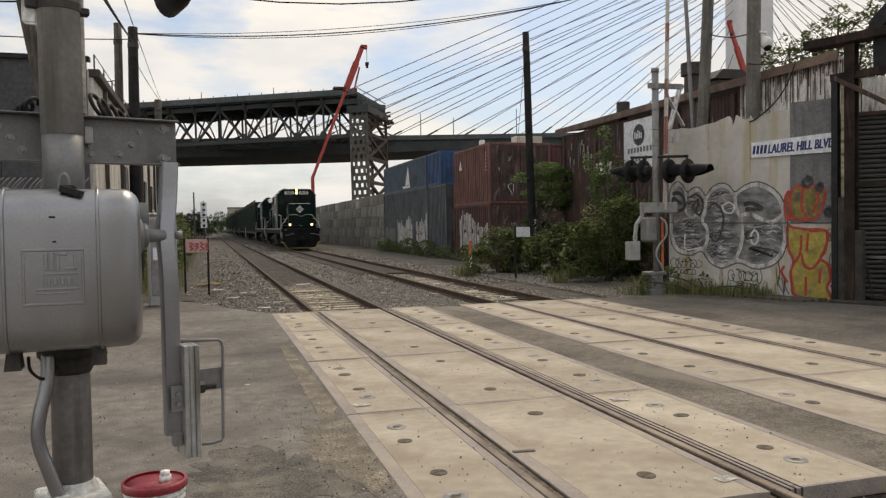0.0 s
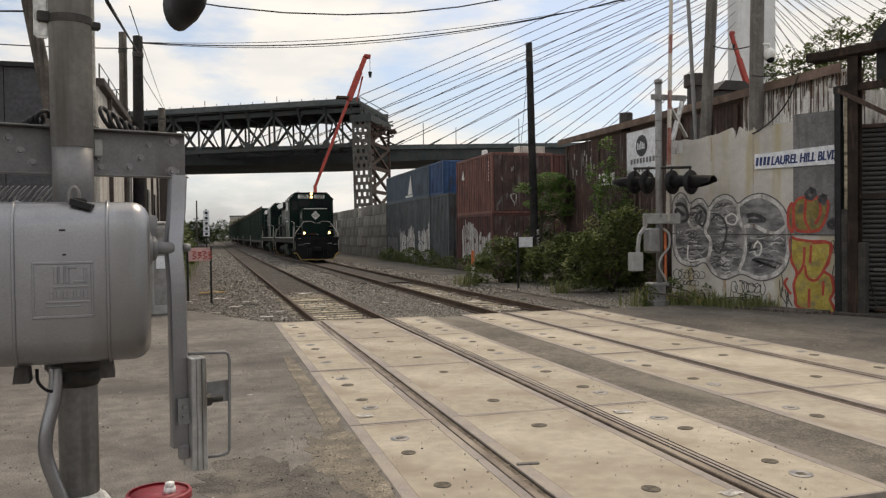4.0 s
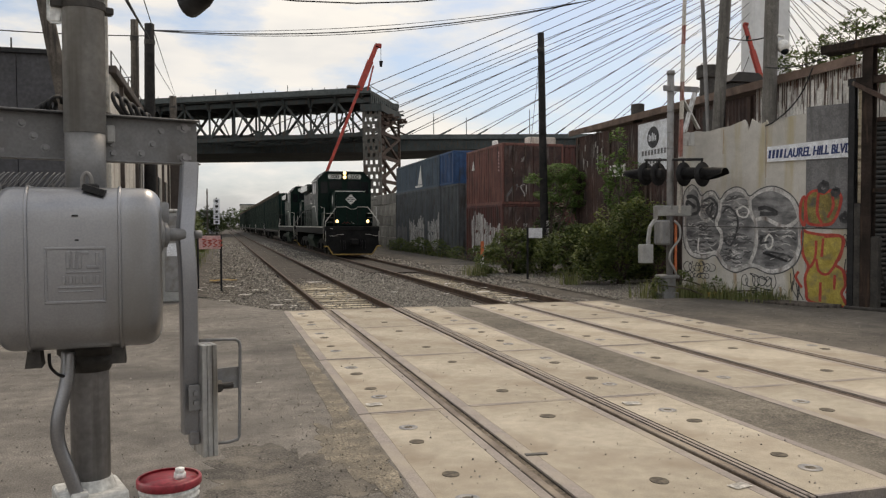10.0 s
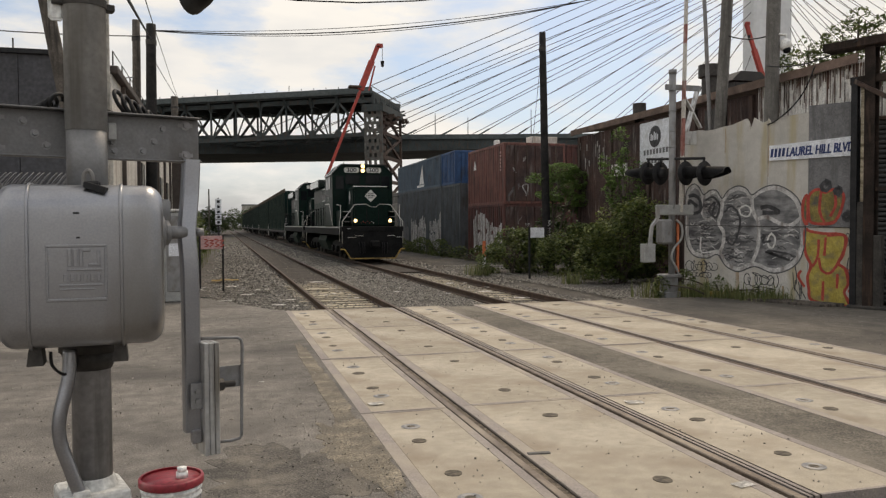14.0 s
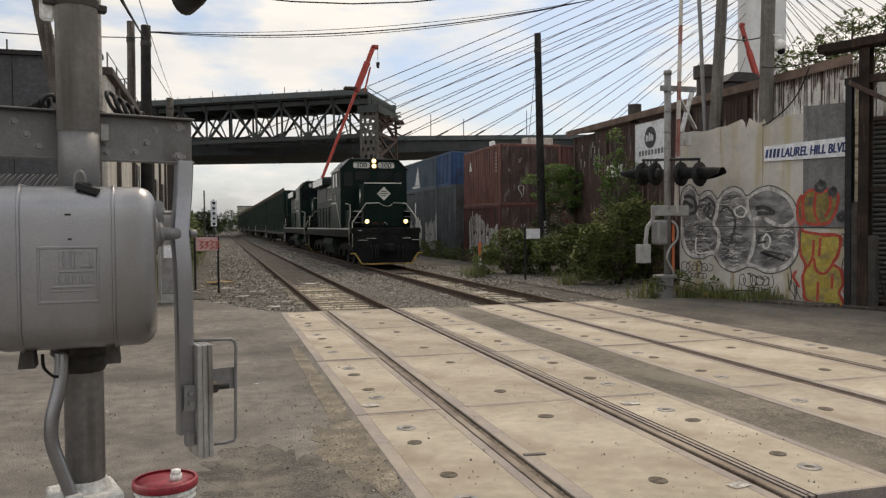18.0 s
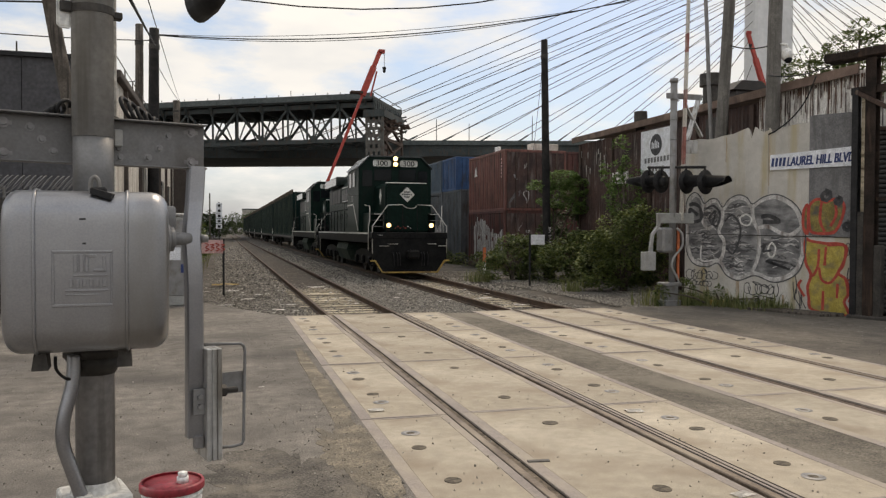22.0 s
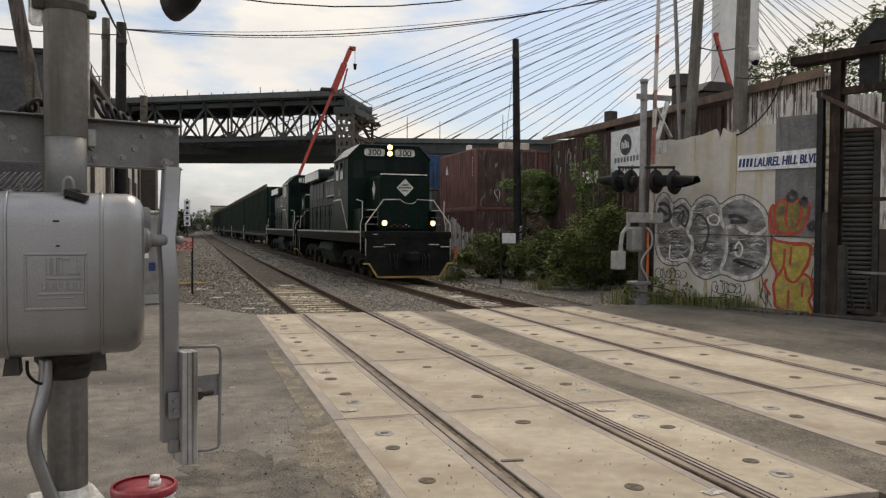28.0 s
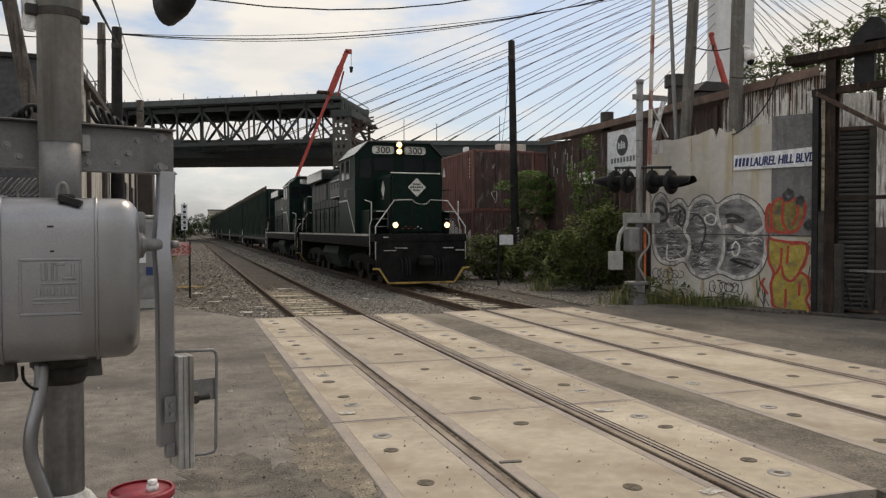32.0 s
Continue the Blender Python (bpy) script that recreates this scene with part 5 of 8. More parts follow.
    bm = bmesh.new()
    prism(bm, [(-1.64, 4.47), (-1.14, 4.975), (1.14, 4.975), (1.64, 4.47), (1.64, 4.52), (1.15, 5.02), (-1.15, 5.02), (-1.64, 4.52)], CY - 0.08, CE + 0.1)
    part("cab_roof", bm, M_LOCOROOF, cab, "glossy dark cab roof")
    for sx in (-1, 1):
        bm = bmesh.new()
        box(bm, sx * 0.16, sx * 0.92, CY - 0.012, CY, 3.95, 4.46, 0.01)
        part("windshield", bm, M_GLASS, cab, "dark windscreen")
        bm = bmesh.new()
        box(bm, sx * 1.0, sx * 1.44, CY - 0.012, CY, 3.70, 4.40, 0.01)
        part("corner_window", bm, M_GLASS, cab)
        for k in range(2):
            bm = bmesh.new()
            y = 3.45 + k * 0.95
            box(bm, sx * 1.60, sx * 1.612, y, y + 0.8, 3.72, 4.38, 0.01)
            fr = part("side_window", bm, M_GLASS, cab)
            for yy in (y, y + 0.78):
                bm = bmesh.new()
                box(bm, sx * 1.612, sx * 1.63, yy - 0.02, yy + 0.03, 3.68, 4.42)
                part("window_frame", bm, M_GALV, fr)
        bm = bmesh.new()
        box(bm, sx * 1.602, sx * 1.614, 3.95, CE, 2.92, 2.985)
        part("cab_stripe", bm, M_LOCOWHITE, cab, "thin white stripe")
        bm = bmesh.new()
        beam(bm, (sx * 1.608, 3.97, 2.95), (sx * 1.608, 2.66, 1.80), 0.012, 0.07)
        part("cab_stripe", bm, M_LOCOWHITE, cab)
        bm = bmesh.new()
        box(bm, sx * 0.20, sx * 0.98, CY - 0.05, CY - 0.01, 4.57, 4.85, 0.06)
        nb = part("number_board", bm, M_LOCOWHITE, cab, "white number board reading 300")
        lettering("300", 0.31, M_BLACK, nb, pose(sx * 0.59, CY - 0.054, 4.60, 90), "number", squeeze=1.15)
        lettering("300", 0.40, M_GALV, cab, pose(sx * 1.604, 4.33, 3.09, 90, 0, 90 * sx), "number")
        bm = bmesh.new()
        sweep(bm, [(sx * 1.60, 2.9, 3.30), (sx * 1.95, 2.85, 3.34), (sx * 2.02, 2.85, 3.34), (sx * 2.02, 2.85, 3.28)], 0.018, 6)
        part("mirror_arm", bm, M_LOCOBLACK if sx > 0 else M_GALV, cab)
        bm = bmesh.new()
        box(bm, sx * 0.30, sx * 0.85, CY - 0.03, CY - 0.012, 3.98, 4.0)
        part("wiper", bm, M_LOCOBLACK, cab)
    bm = bmesh.new()
    box(bm, -0.155, 0.155, CY - 0.08, CY, 4.53, 5.02, 0.04)
    hl = part("headlight_box", bm, M_LOCOBLACK, cab)
    for z in (4.67, 4.91):
        bm = bmesh.new()
        bmesh.ops.create_uvsphere(bm, u_segments=16, v_segments=8, radius=0.10, matrix=Matrix.Translation((0, CY - 0.08, z)) @ Matrix.Diagonal((1, 0.4, 1, 1)))
        part("bulb", bm, M_LAMPGLOW, hl, "glowing warm headlight", True)
    for x, y in ((-0.9, 3.2), (0.7, 4.6), (0.0, 3.9)):
        bm = bmesh.new()
        cyl(bm, (x, y, 5.0), (x, y, 5.0 + (0.16 if x else 0.1)), 0.03 if x else 0.18, 0.02 if x else 0.12, 10)
        part("roof_fitting", bm, M_GALV, cab)
    # long hood with doors, vents, fans
    bm = bmesh.new()
    prism(bm, [(-0.92, 1.74), (0.92, 1.74), (0.92, 4.1), (0.75, 4.35), (-0.75, 4.35), (-0.92, 4.1)], CE, 17.2)
    hood = part("long_hood", bm, M_LOCO, L, "dark green engine hood")
    for sx in (-1, 1):
        for k in range(13):
            y = 6.05 + k * 0.83
            bm = bmesh.new()
            box(bm, sx * 0.92, sx * 0.945, y, y + 0.74, 1.95, 3.30, 0.01)
            d = part("hood_door", bm, M_LOCO, hood)
            bm = bmesh.new()
            box(bm, sx * 0.945, sx * 0.965, y + 0.62, y + 0.66, 2.4, 2.7)
            part("latch", bm, M_LOCOBLACK, d)
        bm = bmesh.new()
        box(bm, sx * 0.90, sx * 1.35, 5.72, 9.0, 3.18, 3.98, 0.03)
        lou = part("intake_housing", bm, M_LOCO, hood)
        for z in (3.22, 3.90):
            bm = bmesh.new()
            box(bm, sx * 1.35, sx * 1.365, 5.8, 8.95, z, z + 0.05)
            part("louvre_frame", bm, M_LOCOWHITE, lou, "white louvre frame")
        for k in range(14):
            bm = bmesh.new()
            box(bm, sx * 1.35, sx * 1.375, 5.85 + k * 0.225, 5.97 + k * 0.225, 3.30, 3.60 + 0.2 * (k % 3 > 0), 0.005)
            part("louvre", bm, M_GALV, lou, "pale louvre")
        for k in range(4):
            y = 12.4 + k * 1.1
            bm = bmesh.new()
            box(bm, sx * 0.92, sx * 0.96, y, y + 1.0, 3.3, 4.05, 0.01)
            part("radiator_grille", bm, M_SHUTTER, hood, "dull grey radiator grille")
    for y0, y1, w, z in ((5.7, 7.4, 1.15, 4.62), (7.9, 9.0, 0.8, 4.8), (9.6, 11.2, 0.6, 4.55), (12.0, 16.8, 1.25, 4.72)):
        bm = bmesh.new()
        box(bm, -w, w, y0, y1, 4.2, z, 0.06)
        part("roof_housing", bm, M_LOCOROOF, hood)
    for y in (12.8, 14.3, 15.8):
        bm = bmesh.new()
        cyl(bm, (0, y, 4.7), (0, y, 4.86), 0.6, 0.55, 20)
        part("roof_fan", bm, M_LOCOBLACK, hood, "", True)
    bm = bmesh.new()
    cyl(bm, (0.0, 9.9, 4.3), (0.0, 9.9, 4.85), 0.28, 0.24, 12)
    part("exhaust_stack", bm, M_LOCOBLACK, hood, "", True)
    # walkway railings
    def rail_set(sx):
        ys = [6.0 + k * 1.22 for k in range(10)]
        for y in ys:
            bm = bmesh.new()
            cyl(bm, (sx * 1.5, y, 1.72), (sx * 1.5, y, 2.8), 0.022, 0.022, 6)
            part("stanchion", bm, M_LOCOBLACK, L)
        bm = bmesh.new()
        sweep(bm, [(sx * 1.5, 5.65, 2.8), (sx * 1.5, 16.9, 2.8), (sx * 1.5, 17.3, 2.4), (sx * 1.5, 17.4, 0.8)], 0.018, 6)
        part("handrail", bm, M_LOCOBLACK, L, "", True)
        bm = bmesh.new()
        sweep(bm, [(sx * 1.48, 16.6, 2.5), (sx * 1.5, 17.1, 1.6), (sx * 1.5, 17.1, 0.6)], 0.02, 6)
        part("handrail", bm, M_LOCOWHITE, L, "", True)
    rail_set(-1)
    rail_set(1)
    for sx in (-1, 1):
        bm = bmesh.new()
        sweep(bm, [(sx * 1.52, -0.22, 0.9), (sx * 1.52, -0.22, 1.98), (sx * 0.90, -0.22, 2.82), (sx * 0.30, -0.22, 2.84)], 0.02, 8)
        part("front_handrail", bm, M_LOCOWHITE, L, "white front handrail", True)
        bm = bmesh.new()
        sweep(bm, [(sx * 1.56, 0.45, 1.0), (sx * 1.56, 0.45, 2.0), (sx * 1.50, 0.45, 2.2), (sx * 1.50, 0.45, 2.78), (sx * 1.68, 0.6, 2.84)] if sx < 0 else [(sx * 1.56, 0.45, 1.0), (sx * 1.56, 0.45, 2.0), (sx * 1.50, 0.45, 2.2), (sx * 1.50, 0.45, 2.84)], 0.017, 8)
        part("step_handrail", bm, M_LOCOWHITE, L, "white step handrail", True)
        bm = bmesh.new()
        cyl(bm, (sx * 0.30, -0.22, 1.72), (sx * 0.30, -0.22, 2.84), 0.018, 0.018, 6)
        part("stanchion", bm, M_LOCOBLACK, L)
    bm = bmesh.new()
    sweep(bm, spline([(-0.30, -0.22, 2.83), (-0.15, -0.22, 2.73), (0.05, -0.22, 2.70), (0.2, -0.22, 2.73), (0.30, -0.22, 2.83)]), 0.012, 6)
    part("safety_chain", bm, M_LOCOWHITE, L, "sagging safety chain", True)
    # tank and bogies
    bm = bmesh.new()
    prism(bm, [(-1.3, 1.2), (-1.4, 0.9), (-1.2, 0.38), (1.2, 0.38), (1.4, 0.9), (1.3, 1.2)], 7.2, 10.8)
    part("fuel_tank", bm, M_CARRIB, L, "dusty black fuel tank")
    for yc in (3.6, 14.2):
        for sx in (-1, 1):
            bm = bmesh.new()
            prism(bm, [(yc - 2.2, 0.55), (yc - 1.9, 0.45), (yc + 1.9, 0.45), (yc + 2.2, 0.55), (yc + 2.2, 0.85), (yc + 0.9, 1.0), (yc - 0.9, 1.0), (yc - 2.2, 0.85)], sx * 0.98, sx * 1.18, "x")
            bogie = part("bogie_frame", bm, M_LOCOBLACK, L)
            for dy in (-1.65, 0.0, 1.65):
                bm = bmesh.new()
                box(bm, sx * 1.18, sx * 1.30, yc + dy - 0.2, yc + dy + 0.2, 0.36, 0.72, 0.05)
                part("axle_box", bm, M_LOCOBLACK, bogie)
    return L


def wheelset():
    bm = bmesh.new()
    for sx in (-1, 1):
        cyl(bm, (sx * 0.72, 0, 0), (sx * 0.85, 0, 0), 0.5, 0.495, 24)
        cyl(bm, (sx * 0.69, 0, 0), (sx * 0.72, 0, 0), 0.53, 0.53, 24)
    cyl(bm, (-0.85, 0, 0), (0.85, 0, 0), 0.09, 0.09, 10)
    for sx in (-1, 1):
        for k in range(6):
            a = k * math.pi / 3
            box(bm, sx * 0.85, sx * 0.865, math.cos(a) * 0.3 - 0.05, math.cos(a) * 0.3 + 0.05, math.sin(a) * 0.3 - 0.05, math.sin(a) * 0.3 + 0.05)
    me = bpy.data.meshes.new("wheelset")
    bm.to_mesh(me)
    bm.free()
    me.materials.append(M_BLACKMETAL)
    return me


WHEEL_ME = wheelset()


def add_wheels(owner, ys):
    out = []
    for y in ys:
        w = new("wheelset", WHEEL_ME)
        w.parent = owner
        w.location = (0, y, 0.5)
        out.append((w, y))
    return out


def flatcar():
    F = thing("flatcar", pose(7.11, 150, 0), "long dark flatcar carrying green waste containers", "rail car", "flatcars of the train")
    bm = bmesh.new()
    box(bm, -1.45, 1.45, 0.3, 26.9, 1.05, 1.32, 0.02)
    box(bm, -0.5, 0.5, 3, 24, 0.6, 1.05, 0.03)
    part("deck", bm, M_LOCOBLACK, F)
    for sx in (-1, 1):
        bm = bmesh.new()
        box(bm, sx * 1.45, sx * 1.47, 0.3, 26.9, 1.12, 1.30)
        part("side_sill", bm, M_BLACKMETAL, F)
        bm = bmesh.new()
        sweep(bm, [(sx * 1.45, 0.35, 0.5), (sx * 1.45, 0.35, 2.0), (sx * 1.2, 0.35, 2.0)], 0.025, 6)
        part("end_ladder", bm, M_LOCOWHITE, F)
    for yc in (3.0, 24.2):
        for sx in (-1, 1):
            bm = bmesh.new()
            prism(bm, [(yc - 1.2, 0.4), (yc + 1.2, 0.4), (yc + 1.2, 0.62), (yc + 0.4, 0.9), (yc - 0.4, 0.9), (yc - 1.2, 0.62)], sx * 0.95, sx * 1.12, "x")
            part("bogie_frame", bm, M_LOCOBLACK, F)
    return F


def waste_container():
    C = thing("waste_container", pose(7.11, 150, 1.33), "tall ribbed dark green waste container with brownish ribs", "container", "waste containers")
    bm = bmesh.new()
    box(bm, -1.38, 1.38, 0.0, 6.3, 0.0, 3.7, 0.02)
    part("body", bm, M_CARGREEN, C)
    for sx in (-1, 1):
        for k in range(11):
            bm = bmesh.new()
            y = 0.05 + k * 0.615
            box(bm, sx * 1.38, sx * 1.47, y, y + 0.10, 0.0, 3.86, 0.01)
            part("rib", bm, M_CARRIB, C)
            if k % 2 == 0:
                bm = bmesh.new()
                box(bm, sx * 1.36, sx * 1.49, y - 0.03, y + 0.14, 3.6, 3.98, 0.01)
                part("rib_cap", bm, M_RIBTOP, C, "rust-brown rib cap")
        bm = bmesh.new()
        box(bm, sx * 1.38, sx * 1.45, 0.0, 6.3, 0.0, 0.16)
        part("bottom_rail", bm, M_CARRIB, C)
    for k in range(4):
        bm = bmesh.new()
        x = -1.2 + k * 0.75
        box(bm, x, x + 0.1, -0.07, 0.0, 0.0, 3.7)
        part("end_rib", bm, M_CARRIB, C)
    bm = bmesh.new()
    box(bm, -1.42, 1.42, 0.0, 6.3, 3.7, 3.77, 0.02)
    part("cover", bm, M_CARGREEN, C, "dark cover sheet")
    return C


WHEELS = []
loco_a = locomotive()
loco_b = copy_thing(loco_a, pose(7.11, 78.9, 0))
tagged(loco_b, "dark green diesel locomotive with unlit lamps, coupled behind another", "locomotive", "locomotives")
for ch in loco_b.children_recursive:
    if ch.name.startswith("bulb"):
        ch.data = ch.data.copy()
        ch.data.materials[0] = M_GLASS
        tagged(ch, "dark unlit lamp")
for lo in (loco_a, loco_b):
    WHEELS += add_wheels(lo, (1.95, 3.6, 5.25, 12.55, 14.2, 15.85))
TRAIN = [(loco_a, 0.03, 0.0), (loco_b, 18.95, 0.0)]
car = flatcar()
box_c = waste_container()
for i in range(6):
    c = car if i == 0 else copy_thing(car, pose(7.11, 100 + i * 28.0, 0))
    y0 = 37.3 + i * 28.2
    TRAIN.append((c, y0, 0.0))
    if i < 2:
        WHEELS += add_wheels(c, (2.1, 3.9, 23.3, 25.1))
    for k in range(4):
        b = box_c if i == 0 and k == 0 else copy_thing(box_c, pose(7.11, 100 + i * 28.0 + k * 6.5, 1.33))
        TRAIN.append((b, y0 + 0.6 + k * 6.55, 1.33))


# ---- painted wall, gateway and rusty shed ----
def painted_wall():
    w = thing("painted_wall", pose(11.525, 17.495, 0, 0, 0, -70), "white sheet-metal wall covered in graffiti with a torn top edge", "wall")
    top = [(0.0, 4.14), (0.2, 4.17), (0.42, 4.19), (0.66, 4.15), (0.88, 4.16), (1.1, 4.2), (1.39, 4.22), (1.6, 4.28), (1.78, 4.33), (1.84, 4.24), (1.88, 4.05), (1.94, 4.2), (1.98, 4.33), (2.1, 4.24), (2.2, 4.18), (2.335, 4.22)]
    bm = bmesh.new()
    prism(bm, [(0.0, -0.16)] + [(2.335, -0.16)] + top[::-1], 0.0, 0.05)
    part("white_sheet", bm, M_WALLWHITE, w, "white sheet with a torn top")
    bm = bmesh.new()
    prism(bm, [(2.345, -0.16), (3.34, -0.16), (3.34, 4.30), (3.0, 4.28), (2.8, 4.27), (2.65, 4.25), (2.5, 4.15), (2.42, 4.13), (2.37, 4.24), (2.345, 4.27)], 0.0, 0.05)
    part("white_sheet", bm, M_WALLWHITE, w)
    bm = bmesh.new()
    prism(bm, [(3.35, 1.75), (4.42, 1.70), (4.42, 4.41), (3.35, 4.44)], -0.012, 0.04)
    part("grey_sheet", bm, M_WALLGREY, w, "dull grey sheet")
    bm = bmesh.new()
    prism(bm, [(3.35, -0.16), (4.42, -0.16), (4.42, 1.69), (3.35, 1.74)], 0.0, 0.05)
    part("white_sheet", bm, M_WALLWHITE, w)
    bm = bmesh.new()
    beam(bm, (0.0, -0.006, 1.765), (4.42, -0.016, 1.705), 0.012, 0.018)
    part("joint_strip", bm, M_BLACKMETAL, w)
    # street sign
    bm = bmesh.new()
    prism(bm, [(2.41, 3.27), (4.40, 3.25), (4.40, 3.67), (2.41, 3.62)], -0.05, -0.03)
    sg = part("address_sign", bm, M_SIGNWHITE, w, "white sign with bold blue bars for the number and LAUREL HILL BLVD")
    for k in range(4):
        bm = bmesh.new()
        x = 2.44 + k * 0.095
        prism(bm, [(x, 3.345), (x + 0.06, 3.345), (x + 0.085, 3.54), (x + 0.025, 3.54)], -0.056, -0.05)
        part("number_bar", bm, M_SIGNBLUE, sg)
    for dx in (0.0, 0.012):
        lettering("LAUREL HILL BLVD", 0.29, M_SIGNBLUE, sg, pose(3.605 + dx, -0.053 - 0.1 * dx, 3.345, 90, -0.6, 0), "lettering", 0.003, 0.635, 0.2, 0.001)
    # big silver throw-up
    bub = [(0.03, 2.14), (0.05, 2.61), (0.25, 2.82), (0.43, 2.75), (0.58, 2.54), (0.76, 2.64), (0.96, 2.63), (1.12, 2.43), (1.28, 2.61), (1.55, 2.72), (1.79, 2.65), (1.94, 2.49), (2.21, 2.64), (2.53, 2.7), (2.84, 2.59), (3.09, 2.38), (3.23, 2.08), (3.29, 1.62), (3.26, 1.25), (3.12, 0.91), (2.82, 0.7), (2.46, 0.64), (2.03, 0.77), (1.59, 0.63), (1.24, 0.75), (1.0, 1.03), (0.7, 0.93), (0.33, 0.97), (0.11, 1.19), (0.02, 1.56)]
    loop = [(p.x, p.y) for p in spline([(a, b, 0) for a, b in bub], 5, True)]
    mid = (1.65, 1.68)

    def grow(pts, d):
        return [(mid[0] + (a - mid[0]) * (1 + d / 1.6), mid[1] + (b - mid[1]) * (1 + d / 1.0)) for a, b in pts]
    bm = bmesh.new()
    prism(bm, [(max(a, 0.005), b) for a, b in loop], -0.004, 0.0)
    part("silver_fill", bm, M_SPRAYGREY, w, "silver spray-paint fill with dark scribbles")
    bm = bmesh.new()
    ribbon(bm, [(max(a, 0.02), b) for a, b in grow(loop, -0.05)], 0.12, -0.0075)
    part("white_halo", bm, M_SPRAYFADE, w, "white spray halo")
    bm = bmesh.new()
    ribbon(bm, [(max(a, 0.02), b) for a, b in loop + loop[:1]], 0.03, -0.0105)
    part("black_outline", bm, M_SPRAYDARK, w, "black spray outline")
    parting = [
        ([(1.12, 2.43), (1.11, 2.08), (1.02, 1.81), (1.17, 1.58), (1.13, 1.22), (0.99, 1.04)], 0.09, M_SPRAYFADE),
        ([(1.93, 2.47), (1.98, 2.08), (2.12, 1.78), (2.1, 1.21), (1.95, 0.86)], 0.09, M_SPRAYFADE),
        ([(0.55, 2.58), (0.52, 2.14), (0.69, 1.91), (0.97, 2.02)], 0.07, M_SPRAYFADE),
        ([(0.51, 1.47), (0.53, 1.08), (1.0, 1.14)], 0.04, M_SPRAYWHITE),
        ([(1.62, 2.18), (1.78, 2.24), (1.92, 2.13), (1.84, 1.98), (1.65, 2.02), (1.6, 2.16)], 0.04, M_SPRAYWHITE),
        ([(2.44, 1.58), (2.55, 1.46), (2.51, 1.26), (2.39, 1.26), (2.37, 1.46), (2.47, 1.58)], 0.045, M_SPRAYWHITE),
        ([(2.06, 1.89), (2.33, 1.95), (2.7, 1.79), (2.95, 1.76), (3.18, 1.94)], 0.09, M_SPRAYFADE)]
    marks = [
        ([(2.17, 2.17), (2.38, 2.2), (2.64, 2.06), (2.22, 2.06)], 0.10, M_SPRAYBLACK),
        ([(2.3, 1.13), (2.71, 1.01), (2.39, 1.11), (2.92, 0.95), (2.35, 1.16), (2.87, 1.1)], 0.05, M_SPRAYBLACK),
        ([(1.19, 2.08), (1.39, 2.23), (1.61, 1.98), (1.6, 1.64), (1.43, 1.28), (1.23, 1.43)], 0.05, M_SPRAYBLACK),
        ([(2.18, 1.45), (2.3, 1.51), (2.23, 1.36), (2.45, 1.39)], 0.05, M_SPRAYBLACK),
        ([(0.13, 2.51), (0.3, 2.53), (0.46, 2.42), (0.49, 2.14), (0.22, 2.09), (0.15, 2.4), (0.4, 2.24)], 0.09, M_SPRAYBLACK),
        ([(0.65, 2.4), (0.86, 2.47), (1.05, 2.26), (0.95, 1.96), (0.74, 2.14), (0.92, 2.34), (0.83, 2.01)], 0.055, M_SPRAYBLACK)]
    for i, (p, wd, mt) in enumerate(parting + marks):
        bm = bmesh.new()
        ribbon(bm, [(q.x, q.y) for q in spline([(a, b, 0) for a, b in p], 5)], wd, -0.009 - 0.0004 * i)
        part("spray_stroke", bm, mt, w)
    rng = random.Random(21)
    letters = ((0.5, 1.45, 0.44, 0.46), (0.8, 2.15, 0.22, 0.28), (1.55, 1.2, 0.42, 0.42), (1.55, 2.1, 0.34, 0.42), (2.7, 1.3, 0.48, 0.55))
    for i, (cx, cz, rx, rz) in enumerate(letters):
        for tone in range(3):
            bm = bmesh.new()
            for k in range((30, 26, 20)[tone] if i in (0, 2) else (14, 10, 14)[tone]):
                r, t = math.sqrt(rng.random()), rng.uniform(0, 6.28)
                a, z = cx + rx * r * math.cos(t), cz + rz * r * math.sin(t)
                wd = rng.uniform(0.10, 0.30) * (1.4 if i == 4 else 1.0)
                bend = rng.uniform(-0.07, 0.07)
                p = [(max(a - wd / 2, 0.05), z - bend), (a, z + rng.uniform(-0.03, 0.03)), (min(a + wd / 2, 3.12), z - bend)]
                ribbon(bm, [(q.x, q.y) for q in spline([(u, v, 0) for u, v in p], 4)], rng.uniform(0.01, 0.028 if tone else 0.05), -0.0046 - 0.0009 * tone - 0.00003 * k)
            part("scribble", bm, (M_SPRAYDARK, M_SPRAYBLACK, M_SPRAYFADE)[tone], w, "scribbled spray strokes")
    # yellow and red throw-up on both sheets
    y1 = [(3.36, 2.36), (3.48, 2.53), (3.63, 2.55), (3.74, 2.48), (3.87, 2.53), (4.02, 2.53), (4.15, 2.42), (4.12, 2.16), (4.01, 1.9), (3.87, 1.80), (3.5, 1.80), (3.38, 1.92)]
    y2 = [(3.28, 1.65), (3.4, 1.62), (3.74, 1.57), (4.13, 1.55), (4.2, 1.41), (4.14, 1.1), (4.04, 0.92), (4.21, 0.79), (4.26, 0.48), (4.18, 0.3), (4.26, 0.12), (4.23, 0.0), (3.48, 0.06), (3.38, 0.33), (3.35, 0.6), (3.42, 0.86), (3.29, 1.15)]
    y3 = [(3.22, 2.0), (3.24, 2.31), (3.335, 2.42), (3.335, 1.82), (3.27, 1.84)]
